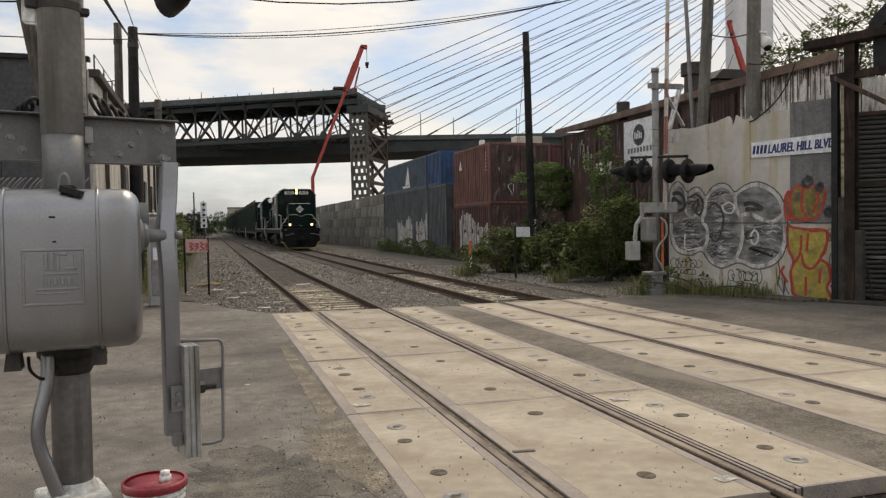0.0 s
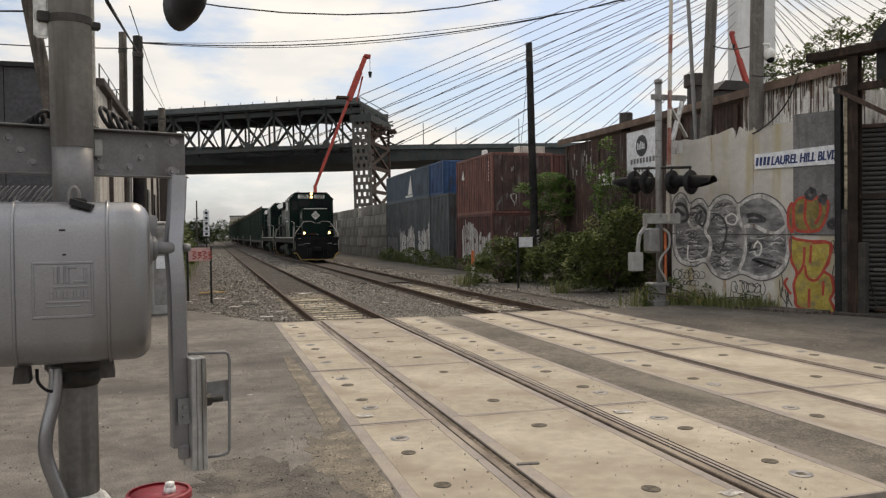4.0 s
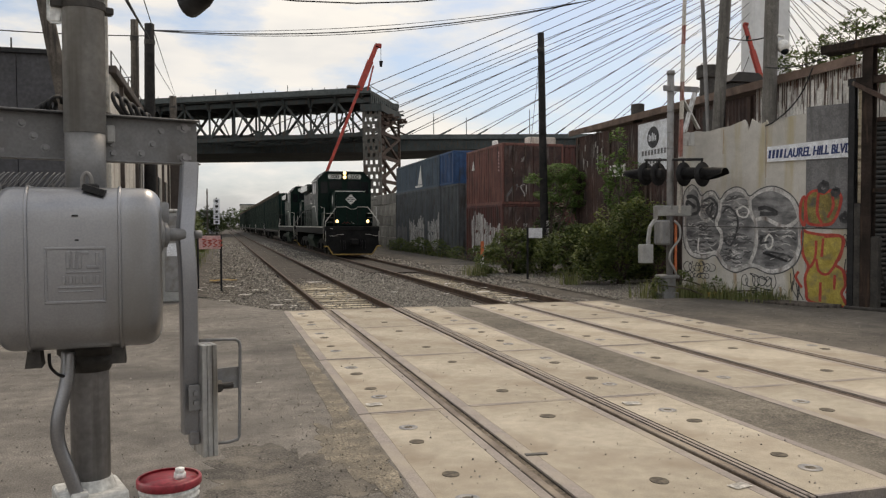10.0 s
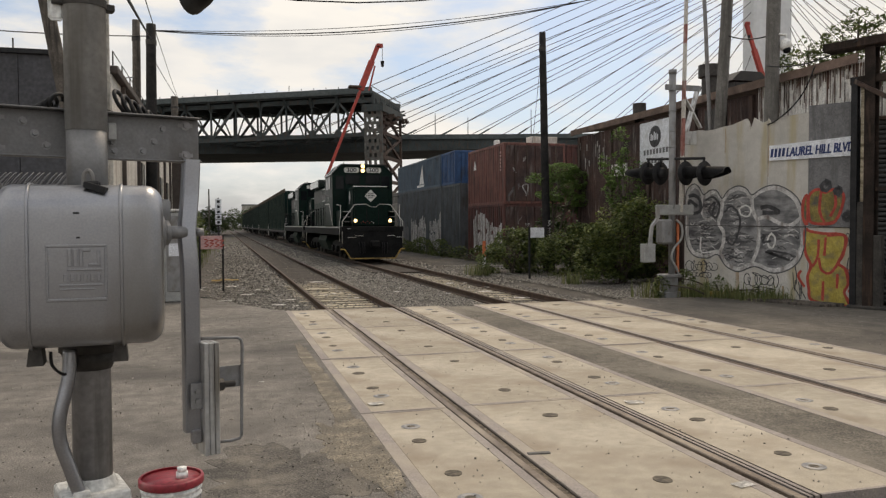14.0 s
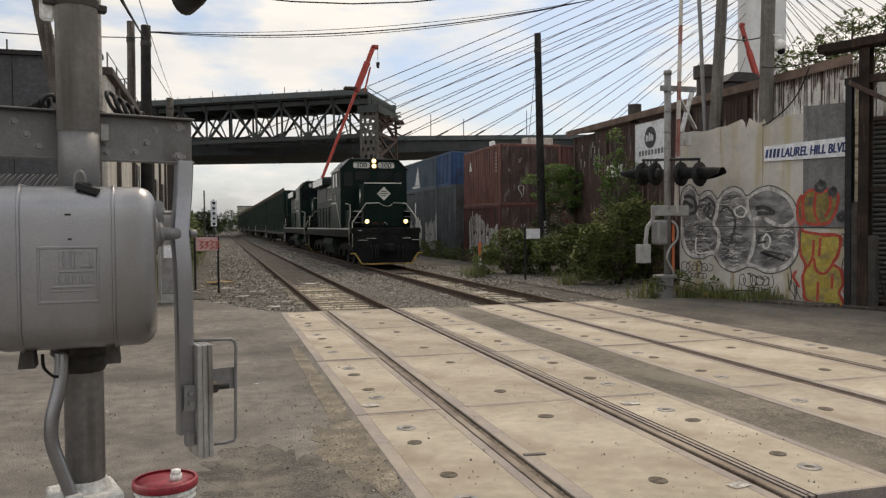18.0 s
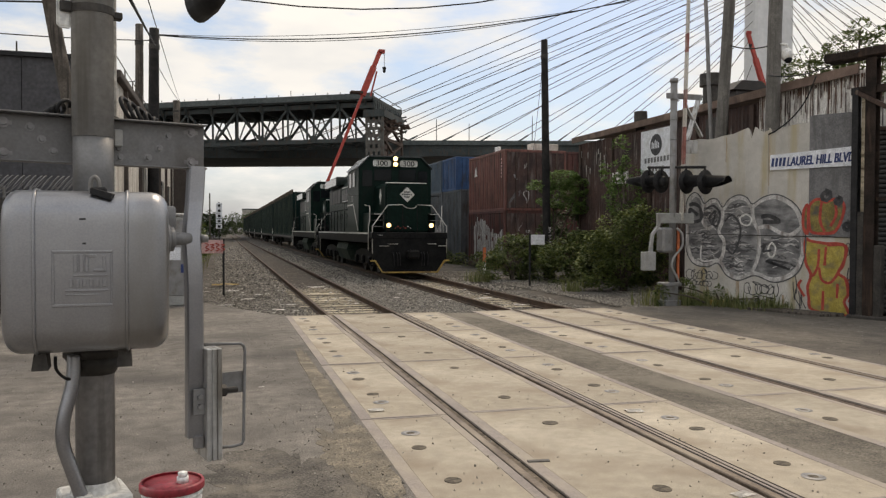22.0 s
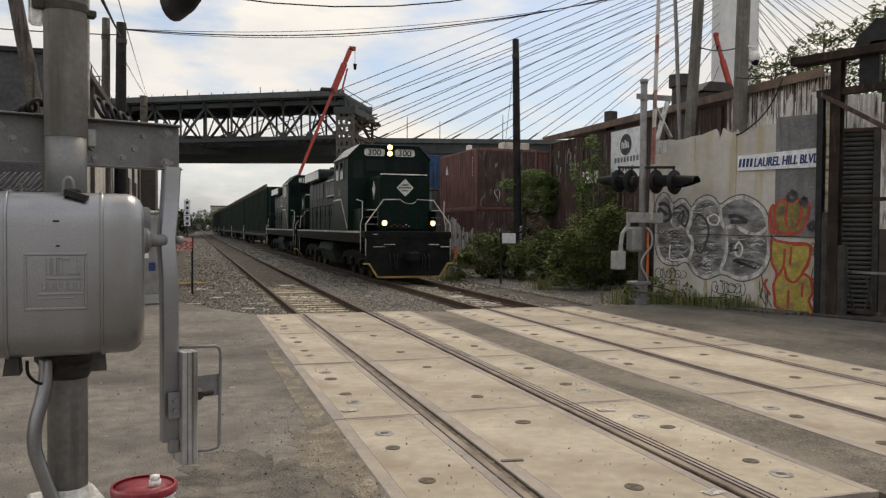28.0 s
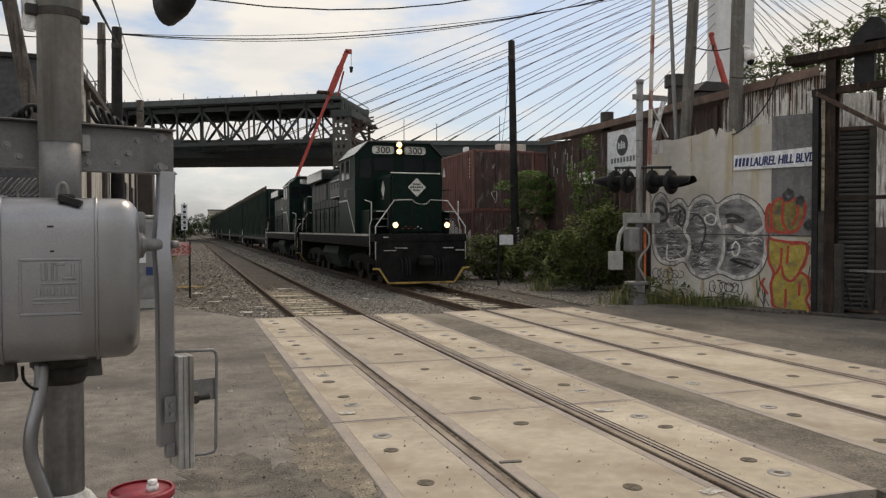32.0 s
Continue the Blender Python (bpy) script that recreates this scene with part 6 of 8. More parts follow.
    for pts, y in ((y1, -0.016), (y2, -0.004), (y3, -0.012)):
        lp = [(p.x, p.y) for p in spline([(a, b, 0) for a, b in pts], 4, True)]
        bm = bmesh.new()
        prism(bm, lp, y, y + 0.004)
        part("yellow_fill", bm, M_OLDYELLOW if y < -0.01 else M_SPRAYYELLOW, w, "faded yellow spray-paint fill")
        bm = bmesh.new()
        ribbon(bm, lp + lp[:1], 0.065, y - 0.004)
        part("red_outline", bm, M_SPRAYRED, w, "red spray outline")
    for p in ([(3.65, 2.51), (3.62, 2.08), (3.73, 1.83)], [(3.95, 2.5), (3.98, 2.2), (3.86, 1.95)], [(3.76, 1.49), (3.73, 1.08)], [(3.6, 1.44), (3.58, 1.07), (3.46, 0.84), (3.38, 0.97)],
              [(3.78, 1.53), (4.2, 1.52), (4.14, 1.14), (3.89, 0.72), (3.67, 0.76), (3.61, 1.03)], [(3.71, 0.51), (3.7, 0.08)], [(4.03, 0.69), (4.02, 0.37)],
              [(4.28, 0.81), (4.4, 0.64), (4.28, 0.3)], [(3.2, 0.73), (3.13, 0.59), (3.28, 0.36)]):
        bm = bmesh.new()
        ribbon(bm, [(q.x, q.y) for q in spline([(a, b, 0) for a, b in p], 5)], 0.06, -0.0215 if p[0][1] > 1.8 else -0.0095)
        part("red_stroke", bm, M_SPRAYRED, w)
    rng = random.Random(11)
    for i, (x0, x1, z0, hh, n) in enumerate(((0.10, 0.95, 0.72, 0.16, 6), (0.25, 0.8, 0.50, 0.08, 5), (1.75, 2.65, 0.46, 0.15, 6), (2.0, 2.5, 0.22, 0.08, 4), (4.20, 4.38, 1.45, 0.14, 2))):
        bm = bmesh.new()
        knots = []
        for k in range(n):
            cx, r, t0 = x0 + (x1 - x0) * (k + 0.5) / n, rng.uniform(0.6, 1.1), rng.uniform(0, 3)
            wide = rng.uniform(0.45, 0.95) * (x1 - x0) / n
            for j in range(5 if k % 3 else 7):
                t = t0 + j * (1.25 if k % 2 else -1.25)
                knots.append((min(cx + wide * math.cos(t), 4.37), z0 + hh * r * math.sin(t), 0))
        pts = [(min(max(q.x, 0.02), 4.39), q.y) for q in spline(knots, 5)]
        ribbon(bm, pts, 0.018, -0.0062)
        part("scrawl", bm, M_SPRAYBLACK, w, "thin black scrawl")
    for k in range(9):
        x, z = (rng.uniform(2.95, 3.2), rng.uniform(0.2, 0.7)) if k < 6 else (rng.uniform(4.22, 4.36), rng.uniform(0.7, 1.2))
        bm = bmesh.new()
        ribbon(bm, [(x, z + 0.2), (x + rng.uniform(-0.04, 0.08), z), (x + rng.uniform(0.02, 0.14), z - 0.22)], 0.02, -0.0066 - 0.0002 * k)
        part("scrawl", bm, M_SPRAYBLACK, w)
    for x, z, ln, wd in ((1.55, 0.62, 0.7, 0.09), (0.7, 0.45, 0.5, 0.05), (2.75, 0.35, 0.4, 0.05), (1.2, 4.15, 0.6, 0.025), (2.36, 4.1, 1.2, 0.025)):
        bm = bmesh.new()
        ribbon(bm, [(x, z), (x + 0.012, z - 0.4 * ln), (x - 0.01, z - ln)], wd, -0.0022)
        part("rust_run", bm, M_RUSTRUN, w, "thin rust run")
    for x, z, r in ((3.74, 2.62, 0.15), (4.02, 2.5, 0.10), (4.22, 1.95, 0.12)):
        bm = bmesh.new()
        ribbon(bm, [(x + r * math.cos(k) * (0.4 + 0.06 * k), z + r * math.sin(k) * (0.4 + 0.06 * k)) for k in range(9)], 0.10, -0.0232)
        part("black_smudge", bm, M_SPRAYBLACK, w, "black spray smudge")
    bm = bmesh.new()
    sweep(bm, spline([(2.34, -0.02, 4.12), (2.6, -0.06, 4.2), (3.0, -0.1, 4.45), (3.3, -0.1, 4.8), (3.5, -0.05, 5.3)]), 0.016, 6)
    part("hanging_cable", bm, M_BLACK, w, "black hanging cable", True)
    bm = bmesh.new()
    for k in range(8):
        x = 0.3 + k * 0.55
        beam(bm, (x, 0.11, -0.1), (x, 0.11, 3.9), 0.08, 0.1)
    part("back_posts", bm, M_RUSTBEAM, w)
    return w


def gateway():
    """Portal that carries on the line of the painted wall."""
    g = thing("gateway_frame", pose(12.86, 13.18, 0, 0, 0, -70), "rusty dark steel gateway posts with a flat timber lintel", "gateway")
    for x, y, z, w in ((-0.02, 0.0, 4.87, 0.13), (0.30, 0.03, 5.46, 0.21)):
        bm = bmesh.new()
        h = w / 2
        prism(bm, [(x - h, y - h), (x + h, y - h), (x + h, y - h + 0.02), (x + 0.01, y - h + 0.02), (x + 0.01, y + h - 0.02), (x + h, y + h - 0.02), (x + h, y + h), (x - h, y + h), (x - h, y + h - 0.02), (x - 0.01, y + h - 0.02), (x - 0.01, y - h + 0.02), (x - h, y - h + 0.02)], -0.1, z, "z")
        part("post", bm, M_GATEDARK if x > 0 else M_BLACK, g, "rust-brown steel post" if x > 0 else "black steel post")
    bm = bmesh.new()
    box(bm, 0.07, 0.17, 0.03, 0.10, 2.1, 4.75, 0.01)
    part("timber", bm, M_TIE, g, "pale bare timber strip")
    bm = bmesh.new()
    box(bm, 0.05, 0.19, -0.06, 0.05, -0.1, 2.25, 0.01)
    box(bm, 0.40, 0.56, -0.08, 0.10, -0.1, 1.55, 0.02)
    part("base_plate", bm, M_BLACKMETAL, g, "dark scraped steel base plate")
    bm = bmesh.new()
    box(bm, -0.66, 4.2, -0.16, 0.26, 5.48, 5.66, 0.01)
    part("lintel", bm, M_GATEDARK, g, "dark flat lintel board")
    bm = bmesh.new()
    box(bm, -0.12, 4.2, -0.05, 0.05, 4.72, 4.88, 0.01)
    part("cross_rail", bm, M_GATEDARK, g)
    bm = bmesh.new()
    beam(bm, (0.0, -0.06, 4.78), (2.6, -0.06, 3.15), 0.09, 0.09)
    part("diagonal_brace", bm, M_RUSTBEAM, g)
    bm = bmesh.new()
    box(bm, 0.42, 4.2, -0.03, 0.03, 2.47, 2.55)
    part("cross_rail", bm, M_GATEDARK, g)
    bm = bmesh.new()
    box(bm, 0.72, 1.12, 0.05, 0.20, 4.88, 5.9, 0.02)
    part("lamp_bracket", bm, M_BLACK, g)
    bm = bmesh.new()
    prism(bm, [(0.68, 5.62), (0.80, 5.86), (1.14, 6.18), (1.32, 6.12), (1.45, 5.92), (1.42, 5.70), (1.05, 5.72), (0.98, 5.62)], -0.15, 0.25)
    part("lamp_hood", bm, M_BLACK, g, "dark hooded floodlight on the lintel")
    bm = bmesh.new()
    box(bm, -0.12, 4.2, -0.12, 0.14, -0.12, 0.07, 0.02)
    part("sill", bm, M_BLACKMETAL, g)
    # low sliding gate behind the posts
    bm = bmesh.new()
    beam(bm, (0.5, 0.45, 0.97), (4.0, 0.45, 0.97), 0.05, 0.05)
    part("gate_rail", bm, M_GALV, g)
    bm = bmesh.new()
    beam(bm, (0.5, 0.45, 0.12), (4.0, 0.45, 0.12), 0.06, 0.06)
    part("gate_rail", bm, M_RUSTBEAM, g)
    for k in range(16):
        x = 0.55 + k * 0.2
        bm = bmesh.new()
        beam(bm, (x, 0.45, 0.12), (x + (0.19 if k % 2 else -0.19), 0.45, 0.97), 0.03, 0.03)
        part("gate_bar", bm, M_BLACKMETAL, g)
    return g


def rusty_shed():
    """Long shed beside the track: eave line parallel to the rails."""
    XW, Z = 14.0, 5.62
    s = thing("rusty_shed", pose(0, 0, 0), "long rusty corrugated shed with a brown sagging roof", "shed")
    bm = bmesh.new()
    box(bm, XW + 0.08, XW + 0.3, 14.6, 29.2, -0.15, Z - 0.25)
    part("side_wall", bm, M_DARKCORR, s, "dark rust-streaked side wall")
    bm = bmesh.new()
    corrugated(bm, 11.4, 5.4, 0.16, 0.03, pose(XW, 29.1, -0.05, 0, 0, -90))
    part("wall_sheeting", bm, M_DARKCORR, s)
    for y, ln, z0 in ((17.75, 1.0, 3.2), (16.72, 1.0, 3.3), (15.7, 1.0, 3.25), (14.68, 0.72, 3.3)):
        bm = bmesh.new()
        corrugated(bm, ln, 5.52 - z0, 0.10, 0.035, pose(XW - 0.06, y, z0, 0, 0, -90))
        part("pale_sheeting", bm, M_RUSTCORR, s, "white corrugated sheeting streaked with rust")
        bm = bmesh.new()
        rng = random.Random(int(y * 10))
        for k in range(16):
            a = y - ln * (k + rng.uniform(0.1, 0.8)) / 16
            box(bm, XW - 0.068, XW - 0.058, a, a + rng.uniform(0.01, 0.03), 5.40 - rng.uniform(0.15, 1.3) * rng.random(), 5.44)
        tagged(part("rust_run", bm, M_RUSTDRIP, s, "rust runs below the roof edge"), kind="stuff")
    # roof
    bm = bmesh.new()
    prism(bm, [(XW - 0.14, Z - 0.10), (XW - 0.14, Z + 0.02), (XW + 7.0, Z + 0.9), (XW + 7.0, Z + 0.7)], 14.2, 29.4)
    for v in bm.verts:
        if v.co.y < 15:
            v.co.y += (v.co.x - XW + 0.22) * 1.1
    part("roof", bm, M_ROOFRUST, s, "brown rusted sheet roof")
    bm = bmesh.new()
    box(bm, XW - 0.18, XW - 0.14, 14.2, 29.4, Z - 0.19, Z + 0.03)
    part("fascia", bm, M_ROOFRUST, s, "rust-brown fascia board")
    for k in range(5):
        y = 18 + k * 2.7
        bm = bmesh.new()
        box(bm, XW - 0.06, XW, y, y + 0.14, 0, 5.3)
        part("wall_post", bm, M_RUSTBEAM, s)
    rng = random.Random(31)
    bm = bmesh.new()
    for k in range(20):
        a, z1 = rng.uniform(26.2, 28.9), rng.uniform(4.2, 5.1)
        box(bm, XW - 0.022, XW - 0.008, a, a + rng.uniform(0.015, 0.09), z1 - rng.uniform(0.1, 1.1) * rng.random(), z1)
    tagged(part("peeling_paint", bm, M_PEEL, s, "peeling white paint on the shed side"), kind="stuff")
    for k, (y, z0, z1, dy) in enumerate(((19.2, 4.15, 5.2, 1.0), (25.0, 3.55, 4.0, 1.1))):
        bm = bmesh.new()
        box(bm, XW - 0.05, XW + 0.02, y, y + dy, z0, z1)
        part("boarded_window", bm, M_BLACKMETAL if k != 1 else M_RUSTCORR, s, "boarded window")
    # notice board
    bm = bmesh.new()
    box(bm, XW - 0.10, XW - 0.05, 21.9, 23.95, 3.6, 5.25, 0.01)
    nb = part("notice_board", bm, M_SIGNWHITE, s, "white company board with a dark round skyline emblem")
    bm = bmesh.new()
    cyl(bm, (XW - 0.11, 22.95, 4.72), (XW - 0.10, 22.95, 4.72), 0.36, 0.36, 24)
    em = part("emblem", bm, M_SPRAYBLACK, nb)
    for k in range(5):
        bm = bmesh.new()
        y = 22.75 + k * 0.1
        box(bm, XW - 0.115, XW - 0.11, y, y + 0.06, 4.6, 4.78 + 0.05 * (k % 3))
        part("emblem_bar", bm, M_SIGNWHITE, em)
    for r, (z, h) in enumerate(((4.14, 0.17), (3.84, 0.15))):
        for k in range(8 if r == 0 else 5):
            bm = bmesh.new()
            y = 22.15 + k * 0.2 + r * 0.3
            box(bm, XW - 0.108, XW - 0.10, y, y + 0.12, z, z + h)
            part("writing_bar", bm, M_WALLGREY, nb)
    # chimneys and vents
    for x, y, r, h, z in ((15.75, 22.6, 0.38, 0.75, 6.0), (14.6, 25.2, 0.24, 0.12, 5.7)):
        bm = bmesh.new()
        cyl(bm, (x, y, z - 0.4), (x, y, z + h), r * 0.75, r * 0.7, 16)
        cyl(bm, (x, y, z + h - 0.05), (x, y, z + h + 0.35), r, r, 16)
        part("roof_vent", bm, M_BLACKMETAL, s, "dark roof ventilator")
    bm = bmesh.new()
    box(bm, XW + 5.2, XW + 6.5, 26.0, 28.0, 6.1, 7.35, 0.05)
    prism(bm, [(XW + 5.0, 7.35), (XW + 6.7, 7.35), (XW + 6.3, 7.72), (XW + 5.4, 7.72)], 25.9, 28.1)
    part("roof_lantern", bm, M_LANTERN, s, "dark brown roof lantern")
    return s


def shutter_bay():
    b = thing("shutter_bay", pose(13.55, 13.55, 0, 0, 0, -45), "grey roller shutter in a rusty corrugated front", "roller shutter")
    bm = bmesh.new()
    z, d = 0.0, 0.105
    prism(bm, [(0.06, 0.0), (0.012, 0.015), (0.0, 0.05), (0.012, 0.085), (0.06, 0.1), (0.08, 0.1), (0.08, 0.0)], -0.35, 0.77, "x")
    me = bpy.data.meshes.new("slat")
    bmesh.ops.recalc_face_normals(bm, faces=bm.faces)
    bm.to_mesh(me)
    bm.free()
    me.materials.append(M_SHUTTER)
    for k in range(38):
        slat = new("slat", me)
        slat.parent = b
        slat.location = (0, 0, 0.05 + k * d)
    for x0, x1 in ((-0.47, -0.35), (0.77, 0.90)):
        bm = bmesh.new()
        box(bm, x0, x1, -0.08, 0.12, 0, 4.12, 0.01)
        part("guide", bm, M_BLACKMETAL, b)
    bm = bmesh.new()
    box(bm, -0.47, 0.9, -0.06, 0.12, 4.03, 4.12, 0.01)
    part("head", bm, M_RUSTBEAM, b)
    for x, ln, z0, z1 in ((-0.47, 0.70, 4.12, 4.98), (0.25, 0.66, 4.12, 4.86), (0.92, 0.5, 1.9, 4.66), (1.44, 0.8, 1.9, 4.45)):
        bm = bmesh.new()
        corrugated(bm, ln, z1 - z0, 0.10, 0.035, pose(x, 0.02, z0))
        part("front_sheeting", bm, M_RUSTCORR, b, "white corrugated sheeting streaked with rust")
    bm = bmesh.new()
    box(bm, 0.92, 3.2, 0.0, 0.1, -0.1, 1.9)
    part("plinth", bm, M_DARKBROWN, b)
    bm = bmesh.new()
    prism(bm, [(-0.5, -0.1), (3.2, -0.1), (3.2, 4.0), (-0.5, 4.95)], 0.2, 0.35)
    part("rear_wall", bm, M_DARKCORR, b)
    return b


painted_wall()
gateway()
rusty_shed()
shutter_bay()


# ---- far crossing signal ----
def far_signal():
    g = thing("crossing_signal", pose(10.69, 16.87, 0), "grey crossing signal mast with raised striped gate arm and hooded lights", "crossing signal")
    bm = bmesh.new()
    cyl(bm, (0.075, 0, 0.5), (0.075, 0, 5.55), 0.085, 0.085, 16)
    cyl(bm, (0.075, 0, 5.53), (0.075, 0, 5.63), 0.10, 0.10, 16)
    for z in (2.9, 3.7, 4.1, 4.6, 5.1):
        cyl(bm, (0.075, 0, z), (0.075, 0, z + 0.03), 0.094, 0.094, 16)
    part("mast", bm, M_GALV, g, "galvanised mast", True)
    bm = bmesh.new()
    box(bm, -0.22, 0.22, -0.2, 0.2, -0.1, 0.12, 0.02)
    box(bm, -0.17, 0.17, -0.16, 0.16, 0.1, 0.50, 0.03)
    box(bm, -0.24, 0.24, -0.2, 0.2, 0.46, 0.55, 0.02)
    part("base_box", bm, M_GALV, g, "grey cast base of the mast")
    # mechanism and counterweight arms
    bm = bmesh.new()
    box(bm, -0.42, 0.62, -0.12, -0.02, 2.02, 2.28, 0.02)
    part("crossbar", bm, M_LIGHTGREY, g)
    bm = bmesh.new()
    box(bm, -0.34, -0.04, -0.26, 0.1, 1.30, 1.92, 0.05)
    part("mechanism_case", bm, M_GALV, g, "grey gate mechanism case")
    bm = bmesh.new()
    line = [(-0.42, -0.15, 2.25), (-0.42, -0.15, 1.95), (-0.58, -0.15, 1.75), (-0.62, -0.15, 1.45), (-0.62, -0.15, 1.2)]
    for a, b2 in zip(line, line[1:]):
        beam(bm, a, b2, 0.09, 0.06)
    part("counterweight_arm", bm, M_LIGHTGREY, g)
    bm = bmesh.new()
    box(bm, -0.83, -0.51, -0.22, -0.02, 0.86, 1.32, 0.015)
    part("counterweight", bm, M_LIGHTGREY, g, "grey counterweight block")
    bm = bmesh.new()
    sweep(bm, spline([(0.12, -0.12, 1.9), (0.26, -0.14, 1.75), (0.26, -0.14, 1.45), (0.05, -0.14, 1.2), (-0.02, -0.14, 0.95), (0.12, -0.14, 0.7), (0.2, -0.1, 0.55)]), 0.03, 8)
    part("conduit", bm, M_LIGHTGREY, g, "looped grey conduit", True)
    bm = bmesh.new()
    box(bm, 0.17, 0.23, -0.08, -0.04, 0.6, 1.9)
    part("marker_strip", bm, M_ORANGE, g, "orange marker strip")
    # raised gate arm in stripes
    n = 14
    p0, p1 = Vector((0.26, -0.1, 2.1)), Vector((0.42, -0.1, 8.6))
    for k in range(n):
        a, b2 = p0.lerp(p1, k / n), p0.lerp(p1, (k + 1) / n)
        bm = bmesh.new()
        wd = 0.13 - 0.003 * k
        beam(bm, a, b2, wd, 0.05)
        part("arm_stripe", bm, M_ARMRED if k in (3, 4, 6, 9, 12) else M_CREAM, g, "faded red stripe" if k in (3, 4, 6, 9, 12) else "")
    # lights, square to the road
    turn = Matrix.Rotation(math.radians(-70), 3, "Z")
    bm = bmesh.new()
    cyl(bm, (-0.72, 0.0, 3.47), (1.02, 0.0, 3.37), 0.03, 0.035, 10)
    bmesh.ops.rotate(bm, cent=(0.075, 0, 0), matrix=turn, verts=bm.verts)
    part("light_arm", bm, M_BLACK, g, "", True)
    for x, dx in ((-0.68, -1), (-0.28, -1), (0.46, 1), (1.0, 1)):
        z = 3.07 - 0.06 * x
        bm = bmesh.new()
        cyl(bm, (x, 0, z), (x + 0.03 * dx, 0, z), 0.29, 0.30, 24)
        cyl(bm, (x - 0.14 * dx, 0, z), (x, 0, z), 0.11, 0.16, 16)
        cyl(bm, (x, 0, z + 0.12), (x, 0, z + 0.36), 0.028, 0.028, 8)
        bmesh.ops.rotate(bm, cent=(0.075, 0, 0), matrix=turn, verts=bm.verts)
        lt = part("flashing_light", bm, M_BLACK, g, "black flashing light with a long visor", True)
        bm = bmesh.new()
        rows = []
        for j in range(8):
            f = j / 7
            span = math.pi * (1.0 - 0.55 * f)
            rows.append([bm.verts.new((x + dx * (0.03 + 0.62 * f), 0.155 * math.sin(t), z + 0.02 - 0.05 * f + 0.155 * math.cos(t))) for t in (span * (k / 6 - 1) for k in range(13))])
        for a, b2 in zip(rows, rows[1:]):
            for k in range(12):
                bm.faces.new((a[k], a[k + 1], b2[k + 1], b2[k]))
        bmesh.ops.solidify(bm, geom=bm.faces[:], thickness=0.012)
        bmesh.ops.rotate(bm, cent=(0.075, 0, 0), matrix=turn, verts=bm.verts)
        bmesh.ops.recalc_face_normals(bm, faces=bm.faces)
        part("visor", bm, M_BLACK, lt, "", True)
    bm = bmesh.new()
    for k in range(10):
        a = k * math.pi / 9
        bmesh.ops.create_uvsphere(bm, u_segments=8, v_segments=4, radius=0.02, matrix=Matrix.Translation((0.05, -0.12, 2.2 + 0.01 * k)))
    cyl(bm, (0, -0.1, 5.12), (0, -0.16, 5.12), 0.02, 0.02, 8)
    part("small_bolts", bm, M_GALV, g)
    # crossbuck seen from the side
    bm = bmesh.new()
    box(bm, -0.16, 0.85, -0.06, -0.02, 5.12, 5.26, 0.01)
    part("bracket", bm, M_GALV, g)
    for x0, z0, x1, z1 in ((0.80, 5.2, 0.44, 4.1), (0.40, 5.0, 0.85, 4.2)):
        bm = bmesh.new()
        beam(bm, (x0, 0.02, z0), (x1, -0.04, z1), 0.16, 0.03)
        part("crossbuck_board", bm, M_ALU, g, "bare aluminium back of a crossbuck board")
    bm = bmesh.new()
    box(bm, 0.36, 0.76, -0.02, 0.0, 3.78, 4.12, 0.01)
    part("back_plate", bm, M_ALU, g)
    return g


far_signal()


# ---- poles, signs, wires ----
def pole(name, p0, p1, r0, r1, mat_, label, category="utility pole", group="utility poles"):
    t = thing(name, pose(*p0), label, category, group)
    d = Vector(p1) - Vector(p0)
    bm = bmesh.new()
    n = 8
    rng = random.Random(name + str(p0[0]))
    pts = [d * (k / n) + Vector((rng.uniform(-0.01, 0.01), rng.uniform(-0.01, 0.01), 0)) for k in range(n + 1)]
    sweep(bm, pts, r0, 14, [r0 + (r1 - r0) * k / n for k in range(n + 1)])
    part("shaft", bm, mat_, t, "", True)
    bm = bmesh.new()
    c = d * 0.93
    cyl(bm, c + Vector((0, 0, -0.08)), c + Vector((0, 0, 0.08)), r1 * 1.12, r1 * 1.12, 12)
    part("band", bm, M_BLACKMETAL, t)
    return t


p = pole("utility_pole", (12.37, 28.43, -0.2), (12.15, 28.43, 9.35), 0.175, 0.13, M_DARKPOLE, "slim black creosoted pole standing in gravel")
for k, (z, w) in enumerate(((2.05, 0.05), (1.75, 0.06), (1.5, 0.05), (1.2, 0.045))):
    bm = bmesh.new()
    sweep(bm, spline([(-w, -0.175, z + 0.08), (w, -0.175, z + 0.1), (-w * 0.6, -0.175, z), (w, -0.175, z - 0.03), (-w, -0.175, z - 0.11)], 4), 0.014, 5)
    part("scrawl", bm, M_SPRAYFADE, p, "white scrawled mark")
pole("utility_pole", (-2.40, 28.0, -0.2), (-2.30, 28.0, 8.65), 0.22, 0.16, M_DARKPOLE, "black wooden utility pole")
pole("utility_pole", (-2.9, 28.8, -0.2), (-2.86, 28.8, 8.95), 0.18, 0.13, M_WOODPOLE, "brown weathered wooden utility pole")
pole("utility_pole", (-3.35, 60.0, -0.2), (-3.3, 60.0, 11.2), 0.30, 0.24, M_WOODPOLE, "distant brown wooden utility pole")
pole("utility_pole", (-1.6, 12.0, -0.1), (-2.60, 12.0, 5.95), 0.115, 0.095, M_WOODPOLE, "leaning brown wooden pole")
pole("steel_pole", (12.62, 18.0, -0.2), (13.24, 18.0, 9.6), 0.16, 0.145, M_GREYPOLE, "thick weathered grey pole behind the painted wall")
